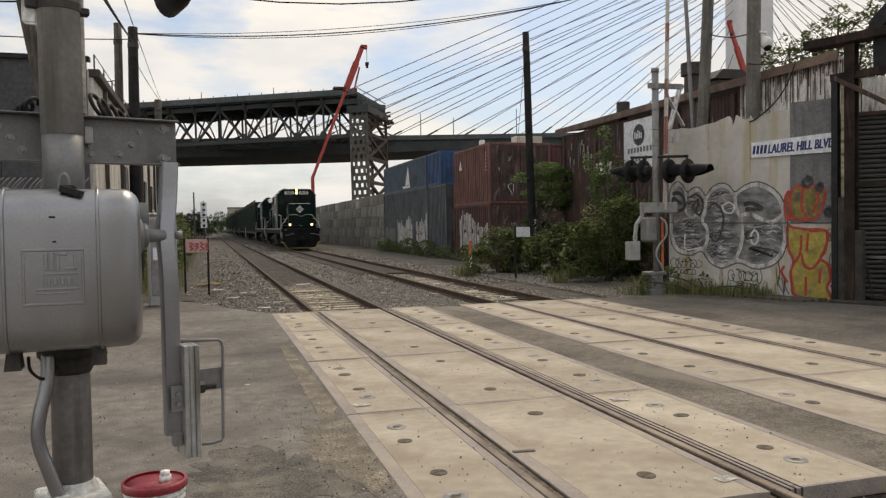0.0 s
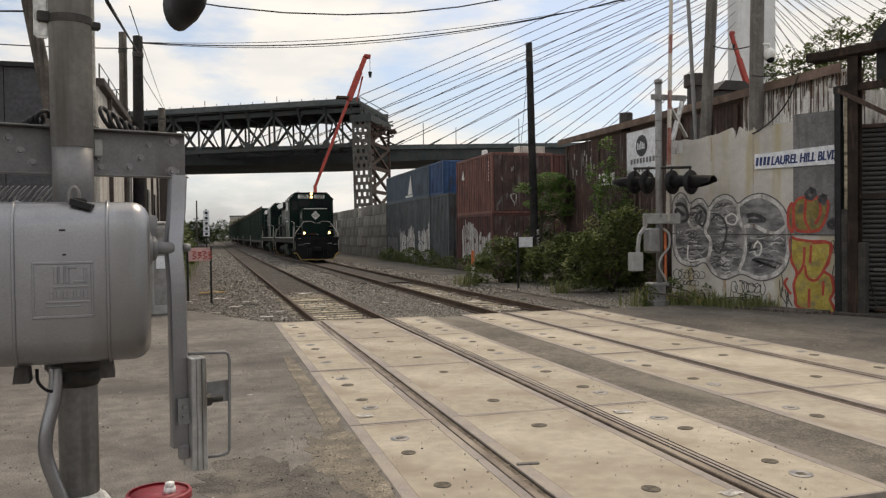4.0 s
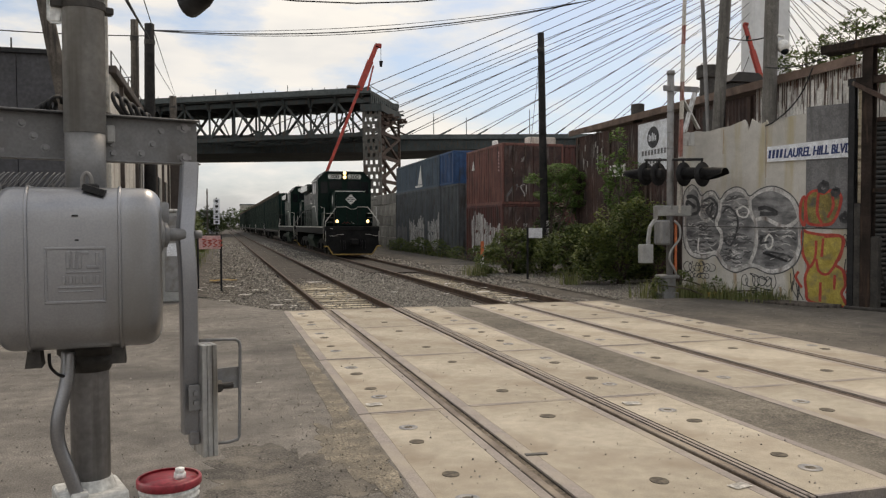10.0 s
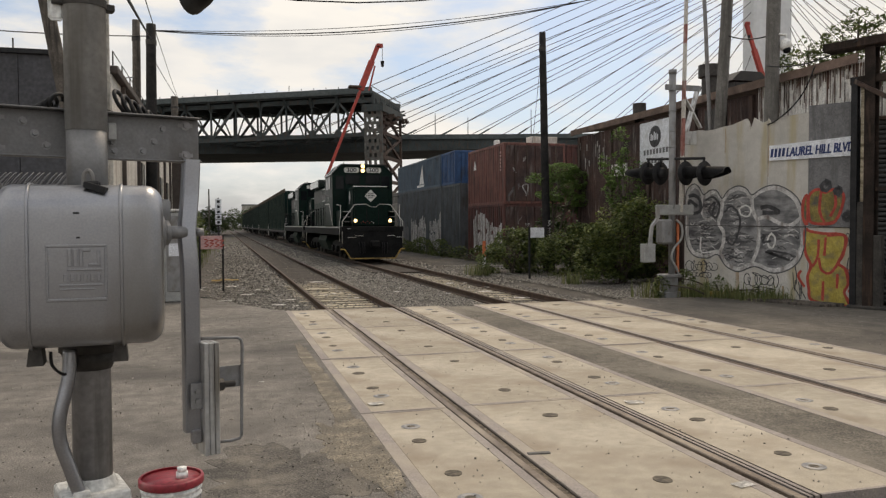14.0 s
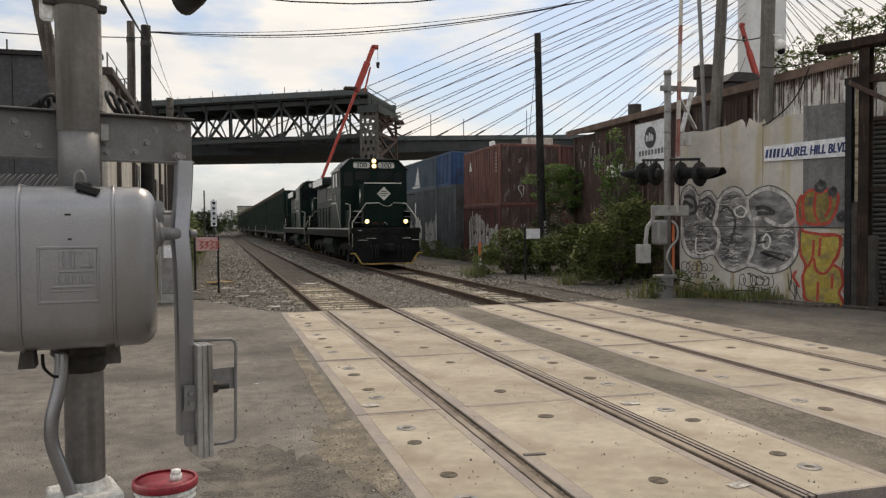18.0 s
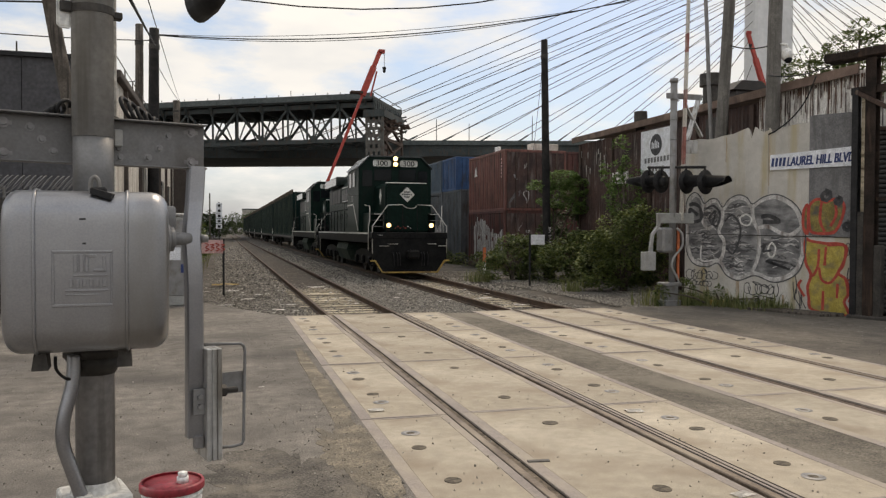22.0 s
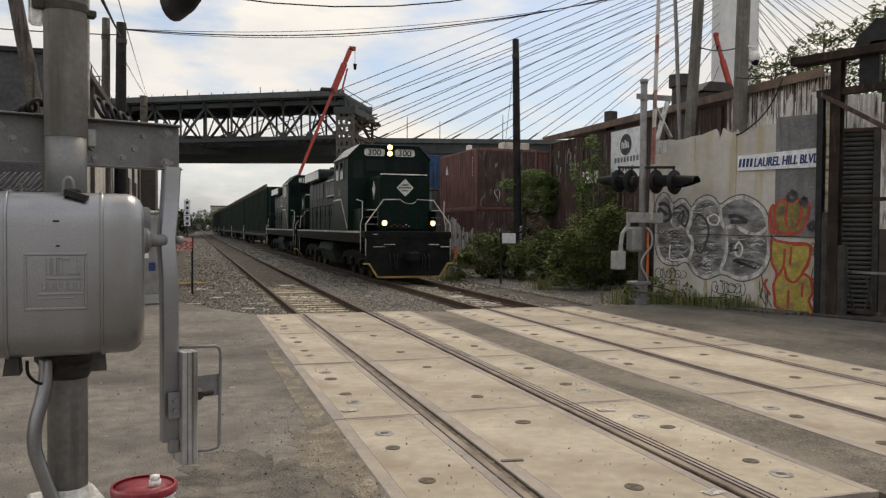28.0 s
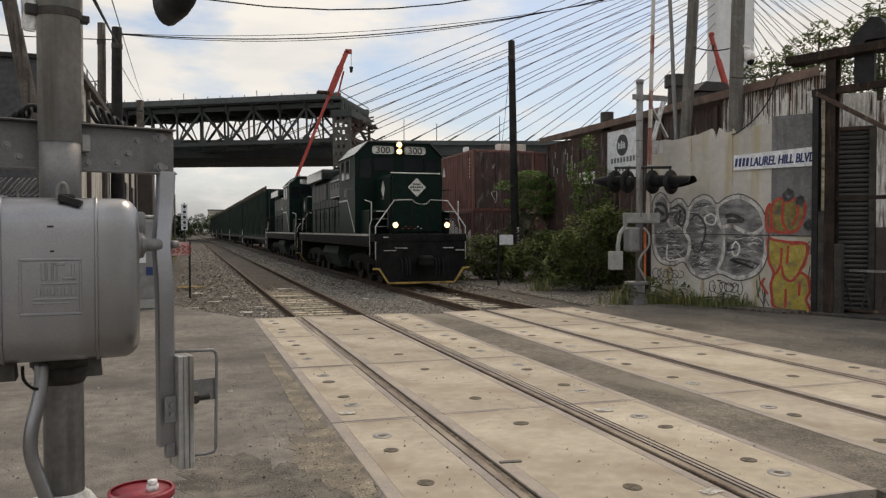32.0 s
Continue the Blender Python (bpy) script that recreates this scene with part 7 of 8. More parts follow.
pole("steel_pole", (13.34, 16.6, -0.2), (13.54, 16.6, 9.2), 0.19, 0.165, M_GREYPOLE, "thick weathered grey pole carrying a dome camera")
pole("steel_pole", (13.1, 18.3, -0.2), (12.52, 18.3, 9.4), 0.06, 0.05, M_GALV, "thin galvanised pipe behind the painted wall")
pole("utility_pole", (-1.05, 62.0, -0.2), (-1.05, 62.0, 4.6), 0.07, 0.05, M_WOODPOLE, "thin distant pole beside the track")

dome = thing("dome_camera", pose(13.70, 16.4, 6.3), "white dome security camera on a pole bracket", "security camera")
bm = bmesh.new()
bmesh.ops.create_uvsphere(bm, u_segments=20, v_segments=12, radius=0.15, matrix=Matrix.Diagonal((1, 1, 1.15, 1)))
part("housing", bm, M_WHITEPL, dome, "", True)
bm = bmesh.new()
bmesh.ops.create_uvsphere(bm, u_segments=16, v_segments=8, radius=0.10, matrix=Matrix.Translation((0, -0.04, -0.12)))
part("dome", bm, M_GLASS, dome, "dark glass dome", True)
bm = bmesh.new()
sweep(bm, [(0, 0, 0.14), (0, 0, 0.26), (-0.2, 0.08, 0.28)], 0.035, 8)
part("bracket", bm, M_WHITEPL, dome, "", True)


def sign_post(m, h, w, hh, mat_, label, mats_post=M_BLACK, two=0.0):
    t = thing("sign_post", m, label, "sign", "track-side signs")
    for dx in ((0.0, two) if two else (0.0,)):
        bm = bmesh.new()
        box(bm, dx - 0.03, dx + 0.03, -0.03, 0.03, -0.2, h, 0.005)
        part("post", bm, mats_post, t)
    bm = bmesh.new()
    x0 = min(0.0, two) + 0.03 if two else 0.02
    box(bm, x0, x0 + w, -0.05, -0.03, h - hh - 0.03, h - 0.03, 0.006)
    part("panel", bm, mat_, t)
    return t


sign_post(pose(9.98, 24.4, 0), 1.72, 0.50, 0.34, M_SIGNWHITE, "small blank white sign on a black post")
ts = sign_post(pose(-0.06, 23.8, 0), 1.55, 0.62, 0.40, M_PINK, "faded red graffitied sign on two black posts", M_BLACK, -0.66)
for k in range(4):
    bm = bmesh.new()
    x = -0.53 + k * 0.15
    p4 = spline([(x, -0.056, 1.42 - 0.04 * (k % 2)), (x + 0.11, -0.056, 1.38), (x + 0.02, -0.056, 1.30), (x + 0.12, -0.056, 1.24 + 0.05 * (k % 3 == 1)), (x + 0.01, -0.056, 1.19)], 3)
    sweep(bm, p4, 0.017, 5)
    part("scrawl", bm, M_SPRAYRED, ts)
mk = thing("track_marker", pose(10.75, 31.5, 0), "orange-topped white marker post in the gravel", "marker post")
bm = bmesh.new()
box(bm, -0.06, 0.06, -0.03, 0.03, -0.2, 0.45, 0.005)
part("lower_post", bm, M_WHITEPL, mk)
bm = bmesh.new()
box(bm, -0.062, 0.062, -0.032, 0.032, 0.45, 1.1, 0.005)
part("upper_post", bm, M_ORANGE, mk, "orange reflective top")
ms = thing("mile_sign", pose(-0.4, 70, 0), "tall narrow white track sign with dark squares", "sign")
bm = bmesh.new()
box(bm, -0.05, 0.05, -0.05, 0.05, -0.2, 4.2)
part("post", bm, M_BLACKMETAL, ms)
for k in range(5):
    bm = bmesh.new()
    box(bm, -0.26, 0.26, -0.09, -0.06, 1.9 + k * 0.45, 2.3 + k * 0.45)
    part("panel", bm, M_SIGNWHITE, ms)
    bm = bmesh.new()
    box(bm, -0.1, 0.12, -0.10, -0.09, 1.98 + k * 0.45, 2.2 + k * 0.45)
    part("mark", bm, M_BLACK, ms)


def wire(a, b, sag, r, label="thin black overhead wire"):
    t = thing("overhead_wire", pose(0, 0, 0), label, "wire", "overhead wires")
    a, b = Vector(a), Vector(b)
    bm = bmesh.new()
    pts = [a.lerp(b, k / 24) + Vector((0, 0, -4 * sag * (k / 24) * (1 - k / 24))) for k in range(25)]
    sweep(bm, pts, r, 5)
    part("strand", bm, M_BLACK, t, "", True)


wire((-2.3, 28.0, 8.45), (22.0, 22.0, 12.58), 1.455, 0.02)
wire((-2.3, 28.0, 8.43), (22.0, 22.0, 12.9), 1.647, 0.012)
wire((-2.3, 28.0, 8.455), (22.0, 22.0, 11.98), 1.08, 0.01)
wire((-14, 19.0, 6.9), (-2.3, 28.0, 8.25), 0.35, 0.018)
wire((-14, 14.0, 5.7), (-2.5, 12.0, 5.1), 0.2, 0.014)
wire((-12.0, 14.0, 11.26), (14.6, 14.0, 11.26), 5.38, 0.013)
wire((-2.1, 40.0, 8.13), (-0.97, 10.0, 4.72), 0.05, 0.007)
wire((-2.22, 28.0, 7.45), (-2.15, 40.0, 8.1), 0.05, 0.012)
wire((-2.25, 27.8, 8.05), (-0.78, 6.0, 3.65), 0.02, 0.016, "thick grey guy cable")
wire((-2.86, 28.8, 7.0), (-8.0, 24.0, 6.4), 0.3, 0.018)
wire((13.05, 18.0, 6.9), (13.45, 16.6, 6.6), 0.12, 0.018)
wire((13.3, 16.6, 5.8), (12.7, 13.0, 5.6), 0.2, 0.016)
wire((12.15, 28.4, 9.2), (14.0, 34.0, 5.6), 0.2, 0.01)


# ---- containers along the track ----
def container(name_label, m, length, wide, h, mat_, group="stacked shipping containers"):
    c = thing("shipping_container", m, name_label, "container", group)
    bm = bmesh.new()
    box(bm, 0.06, wide - 0.06, 0.06, length - 0.06, 0.04, h - 0.06)
    part("body", bm, mat_, c)
    for x in (0.0, wide - 0.1):
        for y in (0.0, length - 0.1):
            bm = bmesh.new()
            box(bm, x, x + 0.1, y, y + 0.1, 0, h, 0.01)
            part("corner_post", bm, mat_, c)
    for x in (0.0, wide - 0.08):
        for z in (0.0, h - 0.12):
            bm = bmesh.new()
            box(bm, x, x + 0.08, 0.1, length - 0.1, z, z + 0.12, 0.01)
            part("side_rail", bm, mat_, c)
    for y in (0.0, length - 0.08):
        for z in (0.0, h - 0.12):
            bm = bmesh.new()
            box(bm, 0.1, wide - 0.1, y, y + 0.08, z, z + 0.12, 0.01)
            part("end_rail", bm, mat_, c)
    bm = bmesh.new()
    n = int((length - 0.24) / 0.28)
    for k in range(n):
        y = 0.14 + k * (length - 0.28) / n
        box(bm, 0.02, 0.07, y, y + 0.16, 0.12, h - 0.12)
    tagged(part("track_side_ribs", bm, mat_, c), kind="stuff")
    bm = bmesh.new()
    n = int((wide - 0.24) / 0.28)
    for k in range(n):
        x = 0.14 + k * (wide - 0.28) / n
        box(bm, x, x + 0.16, 0.02, 0.07, 0.12, h - 0.12)
    tagged(part("end_ribs", bm, mat_, c), kind="stuff")
    return c


def drips(c, face, a0, a1, z0, z1, count, mat_, seed):
    """Streaky spray paint on a container's side: ragged strokes under a rounded top."""
    rng = random.Random(seed)
    for k in range(count):
        f = (k + 0.5) / count
        a = a0 + (a1 - a0) * (k + rng.uniform(-0.2, 0.2)) / count
        w = (a1 - a0) / count * rng.uniform(0.5, 0.95)
        top = z0 + (z1 - z0) * (0.78 + 0.3 * noise.noise(Vector((f * 3.1, seed * 1.7, 0)))) * rng.uniform(0.88, 1.05)
        lo = z0 + rng.uniform(0, 0.16) * (z1 - z0)
        cuts = [lo, lo + (top - lo) * rng.uniform(0.3, 0.5), lo + (top - lo) * rng.uniform(0.55, 0.7), top]
        bm = bmesh.new()
        for i, (q0, q1) in enumerate(zip(cuts, cuts[1:])):
            d0, d1 = rng.uniform(-0.12, 0.12) * w, rng.uniform(0.75, 1.05) * w
            if i == 1 and rng.random() < 0.35:
                q1 = q0 + (q1 - q0) * 0.6
            if face == "side":
                box(bm, 0.006, 0.014, a + d0, a + d1, q0, q1)
            else:
                box(bm, a + d0, a + d1, 0.006, 0.014, q0, q1)
        part("paint_patch", bm, mat_, c)


def doors(c, wide, h, seed):
    """Two rusty door leaves with lock rods and scrawled paint on a container's end."""
    rng = random.Random(seed)
    for x0, x1 in ((0.12, wide / 2 - 0.02), (wide / 2 + 0.02, wide - 0.12)):
        bm = bmesh.new()
        box(bm, x0, x1, -0.03, 0.03, 0.12, h - 0.14, 0.01)
        leaf = part("door", bm, M_RUSTDOOR, c, "dark rusted door leaf with scrawls")
        for f in (0.3, 0.72):
            bm = bmesh.new()
            x = x0 + (x1 - x0) * f
            cyl(bm, (x, -0.06, 0.1), (x, -0.06, h - 0.1), 0.022, 0.022, 6)
            part("lock_rod", bm, M_RUSTBEAM, leaf)
        for k in range(5):
            bm = bmesh.new()
            cx, cz, r = rng.uniform(x0 + 0.25, x1 - 0.25), rng.uniform(0.4, h * 0.75), rng.uniform(0.12, 0.26)
            ribbon(bm, [(min(max(q.x, x0), x1), q.y) for q in spline([(cx + r * rng.uniform(-1, 1), cz + r * 1.5 * rng.uniform(-1, 1), 0) for _ in range(6)], 4)], rng.uniform(0.02, 0.05), -0.034 - 0.0006 * k)
            part("scrawl", bm, (M_WALLGREY, M_SPRAYFADE, M_PEEL)[k % 3], leaf)


c = container("grey shipping container with white spray paint", pose(13.0, 46.4, -0.1), 12.6, 3.0, 4.3, M_CONTGREY)
drips(c, "side", 0.2, 2.9, 0.1, 2.9, 15, M_SPRAYFADE, 1)
drips(c, "side", 3.9, 8.2, 0.1, 2.9, 18, M_SPRAYFADE, 2)
drips(c, "side", 8.9, 12.2, 0.1, 2.2, 12, M_WALLGREY, 12)
drips(c, "end", 0.2, 2.6, 0.2, 2.2, 5, M_WALLGREY, 3)
c = container("slate blue shipping container with a white emblem", pose(13.0, 46.6, 4.2), 12.2, 0.03 + 2.5, 1.95, M_CONTSLATE)
for pts in ([(4.6, 1.6), (5.4, 0.35), (4.2, 0.35)], [(4.0, 0.3), (6.2, 0.3), (6.0, 0.15), (4.2, 0.15)]):
    bm = bmesh.new()
    prism(bm, pts, 0.004, 0.018, "x")
    part("emblem", bm, M_SPRAYWHITE, c, "white triangular emblem")
container("bright blue shipping container", pose(13.05, 43.6, 4.2), 2.9, 3.1, 1.95, M_CONTBLUE)
container("plain grey shipping container under a blue one", pose(13.05, 42.6, -0.1), 3.7, 3.1, 4.28, M_CONTGREY)
c = container("weathered red shipping container", pose(13.0, 35.15, 2.803), 5.7, 3.2, 2.95, M_CONTRED)
bm = bmesh.new()
prism(bm, [(4.3, 1.9), (4.75, 1.9), (4.52, 2.4)], 0.004, 0.018, "x")
part("emblem", bm, M_SPRAYWHITE, c, "small white triangle")
for k in range(7):
    bm = bmesh.new()
    box(bm, 0.5 + k * 0.3, 0.62 + k * 0.3, 0.008, 0.018, 2.42, 2.58)
    part("writing_bar", bm, M_PINK, c)
for k in range(6):
    bm = bmesh.new()
    box(bm, 0.008, 0.018, 0.45, 0.58, 1.6 + k * 0.17, 1.70 + k * 0.17)
    part("writing_bar", bm, M_PINK, c)
doors(c, 3.2, 2.95, 41)
c = container("maroon shipping container with drips of white paint", pose(13.0, 35.2, -0.1), 5.7, 3.2, 2.9, M_CONTMAROON)
drips(c, "side", 0.3, 4.8, 0.35, 2.7, 20, M_SPRAYFADE, 5)
doors(c, 3.2, 2.9, 42)
container("maroon shipping container beside the shed", pose(16.3, 35.5, 2.803), 5.7, 3.0, 2.95, M_CONTMAROON)
container("maroon shipping container beside the shed", pose(16.3, 35.5, -0.1), 5.7, 3.0, 2.9, M_CONTMAROON)
fl = thing("flood_light", pose(13.3, 37.0, 5.76), "small white floodlights on the container roof", "floodlight")
bm = bmesh.new()
box(bm, -0.1, 0.1, -0.2, 0.2, 0.0, 0.28, 0.03)
part("housing", bm, M_WHITEPL, fl)
bm = bmesh.new()
box(bm, 1.9, 3.4, 0.0, 0.6, 0.0, 0.55, 0.03)
tagged(part("roof_unit", bm, M_CREAM, None, "pale box unit on the container roof"), category="roof unit").location = (13.3, 37.2, 5.76)
lw = thing("retaining_wall", pose(13.4, 59.2, -0.1), "long low concrete wall along the track", "wall")
bm = bmesh.new()
box(bm, 0.06, 0.5, 0, 72, 0, 4.3)
part("core", bm, M_PLAINCON, lw)
bm = bmesh.new()
box(bm, 0.0, 0.5, 0.015, 1.785, 0.015, 0.885, 0.03)
block_me = bpy.data.meshes.new("block")
bm.to_mesh(block_me)
bm.free()
block_me.materials.append(M_BLOCK)
for k in range(40):
    for r in range(5 if k % 7 else 4):
        blk = new("block", block_me)
        blk.parent = lw
        blk.location = (0.03 * ((k * 7 + r * 3) % 4) - 0.05, k * 1.8 - (0.9 if r % 2 else 0.0), r * 0.9)


# ---- building and yard beside the track ----
def west_building():
    b = thing("warehouse", pose(0, 0, 0), "dark grey warehouse with a cream side wall and roof fence", "building")
    bm = bmesh.new()
    box(bm, -24, -2.75, 20.5, 46, -0.2, 5.75)
    part("core", bm, M_CREAM, b)
    for k in range(11):
        bm = bmesh.new()
        x = -24 + k * 1.93
        box(bm, x, x + 1.915, 20.4, 20.5, -0.2, 5.95, 0.004)
        part("front_panel", bm, M_GREYBLDG, b)
    bm = bmesh.new()
    box(bm, -24.1, -2.70, 20.3, 20.55, 5.95, 6.06)
    part("front_coping", bm, M_BLACK, b)
    for k in range(13):
        bm = bmesh.new()
        y = 20.6 + k * 1.96
        box(bm, -2.75, -2.66, y, y + 1.9, -0.2, 5.6, 0.01)
        part("side_panel", bm, M_CREAM, b)
        if k % 2:
            bm = bmesh.new()
            box(bm, -2.66, -2.56, y - 0.12, y + 0.06, -0.2, 5.6)
            part("side_pilaster", bm, M_DARKBROWN, b)
    for k in range(4):
        bm = bmesh.new()
        y = 27 + k * 4.2
        box(bm, -2.66, -2.60, y, y + 1.5, 1.6, 3.9)
        wd = part("window", bm, M_GLASS, b)
        for a in (0.5, 1.0):
            bm = bmesh.new()
            box(bm, -2.60, -2.57, y + a - 0.03, y + a + 0.03, 1.6, 3.9)
            part("glazing_bar", bm, M_CREAM, wd)
        bm = bmesh.new()
        box(bm, -2.60, -2.57, y, y + 1.5, 2.7, 2.77)
        part("glazing_bar", bm, M_CREAM, wd)
    bm = bmesh.new()
    box(bm, -2.78, -2.5, 20.55, 46, 5.6, 5.8, 0.02)
    part("cornice", bm, M_DARKBROWN, b)
    for k in range(14):
        bm = bmesh.new()
        y = 20.8 + k * 1.9
        cyl(bm, (-2.65, y, 5.8), (-2.65, y, 6.2), 0.02, 0.02, 6)
        part("fence_post", bm, M_BLACKMETAL, b)
    for z in (6.2,):
        bm = bmesh.new()
        cyl(bm, (-2.65, 20.8, z), (-2.65, 45.5, z), 0.012, 0.012, 5)
        part("fence_rail", bm, M_BLACKMETAL, b)
    for k in range(6):
        bm = bmesh.new()
        x = -4.85 - k * 3.2
        cyl(bm, (x, 20.6, 6.0), (x, 20.6, 6.35), 0.02, 0.02, 6)
        part("fence_post", bm, M_BLACKMETAL, b)
    return b


west_building()
rw = thing("razor_wire", pose(0, 0, 0), "coil of galvanised razor wire on a fence top", "razor wire")
bm = bmesh.new()
pts = []
for k in range(720):
    a = k / 18 * 2 * math.pi
    pts.append((-7.0 + 4.4 * k / 720 + 0.16 * math.sin(a) + 0.05 * noise.noise(Vector((k * 0.03, 0, 0))), 18.2 + 0.2 * math.cos(a), 2.79 + 0.19 * math.sin(a)))
sweep(bm, pts, 0.009, 4)
part("coil", bm, M_GALV, rw)
yf = thing("yard_fence", pose(0, 0, 0), "dark sheet-metal yard fence below razor wire", "fence")
for k in range(9):
    bm = bmesh.new()
    x = -7.2 + k * 0.52
    corrugated(bm, 0.5, 2.6, 0.1, 0.02, pose(x, 18.25, -0.1))
    part("sheet", bm, M_BLACKMETAL, yf)
    bm = bmesh.new()
    cyl(bm, (x, 18.3, -0.1), (x, 18.3, 2.75), 0.03, 0.03, 6)
    part("post", bm, M_GALV, yf)
bm = bmesh.new()
prism(bm, [(-2.98, 2.92), (-2.80, 2.92), (-2.89, 2.55)], 17.9, 17.92)
part("pennant", bm, M_YELLOW, yf, "yellow hanging tag")
ob = thing("hopper_box", pose(-2.55, 44.5, 0), "dark brown steel box raised on legs beside the track", "steel box")
bm = bmesh.new()
box(bm, -0.75, 0.65, 0, 3.2, 2.7, 5.25, 0.05)
part("box", bm, M_DARKBROWN, ob)
for x in (-0.6, 0.5):
    for y in (0.2, 3.0):
        bm = bmesh.new()
        box(bm, x - 0.06, x + 0.06, y - 0.06, y + 0.06, -0.2, 2.7)
        part("leg", bm, M_DARKBROWN, ob)
sc = thing("signal_cabinet", pose(-1.05, 19.2, 0, 0, 0, 8), "grey steel relay cabinet with fittings beside the road", "cabinet")
bm = bmesh.new()
box(bm, -0.35, 0.30, 0, 0.5, 0.0, 2.15, 0.03)
part("body", bm, M_LIGHTGREY, sc)
bm = bmesh.new()
box(bm, -0.30, 0.25, -0.02, 0.0, 0.25, 2.05, 0.01)
part("door", bm, M_GALV, sc)
bm = bmesh.new()
box(bm, -0.4, 0.35, -0.05, 0.55, 2.15, 2.22, 0.02)
part("cap", bm, M_ALU, sc)
bm = bmesh.new()
box(bm, -0.25, 0.0, -0.03, -0.02, 1.1, 1.4)
part("label_plate", bm, M_SIGNWHITE, sc)
bm = bmesh.new()
box(bm, 0.0, 0.15, -0.03, -0.02, 0.8, 1.0)
part("label_plate", bm, M_SIGNBLUE, sc)


# ---- vegetation ----
def shrub(name, base, blobs, count, size, mat_, seed, label, stems=4, category="shrub", tips=0.0):
    t = thing(name, pose(*base), label, category, "trees" if name == "tree" else "track-side shrubs")
    rng = random.Random(seed)
    for k in range(stems):
        c, r = blobs[k % len(blobs)]
        bm = bmesh.new()
        tip = Vector((c[0] + rng.uniform(-0.4, 0.4) * r[0], c[1] + rng.uniform(-0.4, 0.4) * r[1], c[2] + 0.3 * r[2]))
        a = Vector((rng.uniform(-0.15, 0.15), rng.uniform(-0.15, 0.15), -0.1))
        midp = a.lerp(tip, 0.5) + Vector((rng.uniform(-0.2, 0.2), rng.uniform(-0.2, 0.2), 0.1))
        pts = spline([a, midp, tip], 4)
        rr = 0.035 * max(1.0, tip.z / 2.5)
        sweep(bm, pts, rr, 6, [rr * (1 - 0.75 * i / (len(pts) - 1)) for i in range(len(pts))])
        part("limb" if k else "trunk", bm, M_BARK, t)
    bm = bmesh.new()
    leaves(bm, blobs, count, size, seed)
    part("crown", bm, mat_, t)
    # Lighter leaves over the upper crown paint its bright highlights.
    if tips:
        bm = bmesh.new()
        leaves(bm, [((c[0], c[1] - 0.06, c[2] + 0.22 * r[2]), (r[0] * 1.02, r[1] * 1.02, r[2] * 0.86)) for c, r in blobs], int(count * tips), size * 0.9, seed + 500)
        tagged(part("young_growth", bm, M_LEAFTIP, t, "yellow-green leaves painting highlights on the crown top"), kind="stuff")
    return t


shrub("shrub", (12.7, 28.8, 0), [((0.35, 0, 4.0), (0.8, 0.8, 0.26)), ((-0.4, 0.1, 3.65), (0.7, 0.6, 0.22)), ((1.1, 0, 3.75), (0.75, 0.7, 0.24)), ((2.1, -0.2, 3.1), (0.95, 0.6, 0.22)), ((0.6, 0, 3.4), (1.2, 0.8, 0.22)), ((1.6, 0, 3.45), (0.6, 0.6, 0.2)), ((2.9, -0.3, 2.85), (0.6, 0.5, 0.2)), ((0.2, 0.0, 3.0), (0.9, 0.7, 0.25)), ((1.3, -0.1, 2.75), (0.9, 0.7, 0.25)), ((3.5, -0.4, 3.3), (0.6, 0.5, 0.3))], 17500, 0.055, M_LEAFLITE, 1, "young light green tree with feathery leaves", 6)
shrub("shrub", (10.6, 27.6, 0), [((0, 0, 0.75), (1.0, 0.8, 0.85)), ((-0.6, 0.3, 0.5), (0.7, 0.7, 0.6)), ((0.9, -0.2, 0.7), (0.9, 0.8, 0.85)), ((0.4, 0.2, 1.2), (0.6, 0.6, 0.5))], 7000, 0.08, M_LEAF, 2, "dense dark green bush on gravel", 6, tips=0.08)
shrub("shrub", (12.9, 26.2, 0), [((0, 0, 0.8), (1.5, 1.0, 0.9)), ((-1.1, -0.3, 0.7), (1.0, 0.9, 0.75)), ((0.8, 0, 1.0), (1.1, 0.9, 0.9)), ((0.3, 0, 1.4), (0.9, 0.8, 0.45))], 8500, 0.085, M_LEAF, 3, "large spreading green bush", 8, tips=0.12)
shrub("shrub", (12.0, 21.6, 0), [((0.1, 0, 1.25), (1.25, 0.9, 1.2)), ((-0.85, 0.2, 0.75), (0.65, 0.8, 0.75)), ((0.5, -0.2, 2.05), (0.95, 0.7, 0.6)), ((0.9, 0, 0.8), (0.8, 0.8, 0.8)), ((-0.35, 0, 1.95), (0.5, 0.5, 0.4))], 13000, 0.07, M_LEAF, 4, "large green bush beside the signal mast", 8, tips=0.28)
shrub("shrub", (13.2, 24.0, 0), [((0.3, 0, 3.0), (0.9, 0.7, 1.1)), ((-0.2, 0, 3.9), (0.5, 0.5, 0.9)), ((0.7, 0, 2.1), (0.9, 0.8, 0.8)), ((0.0, 0, 4.7), (0.35, 0.35, 0.5))], 4200, 0.075, M_LEAFLITE, 5, "tall thin sapling against the shed", 5)
shrub("shrub", (13.9, 29.5, 0), [((0, 0, 2.1), (1.4, 0.8, 0.9)), ((-0.8, 0, 1.2), (1.0, 0.8, 0.9)), ((0.9, 0, 2.8), (0.9, 0.7, 0.6))], 3200, 0.11, M_LEAFDARK, 6, "dark green bush against the containers", 6)
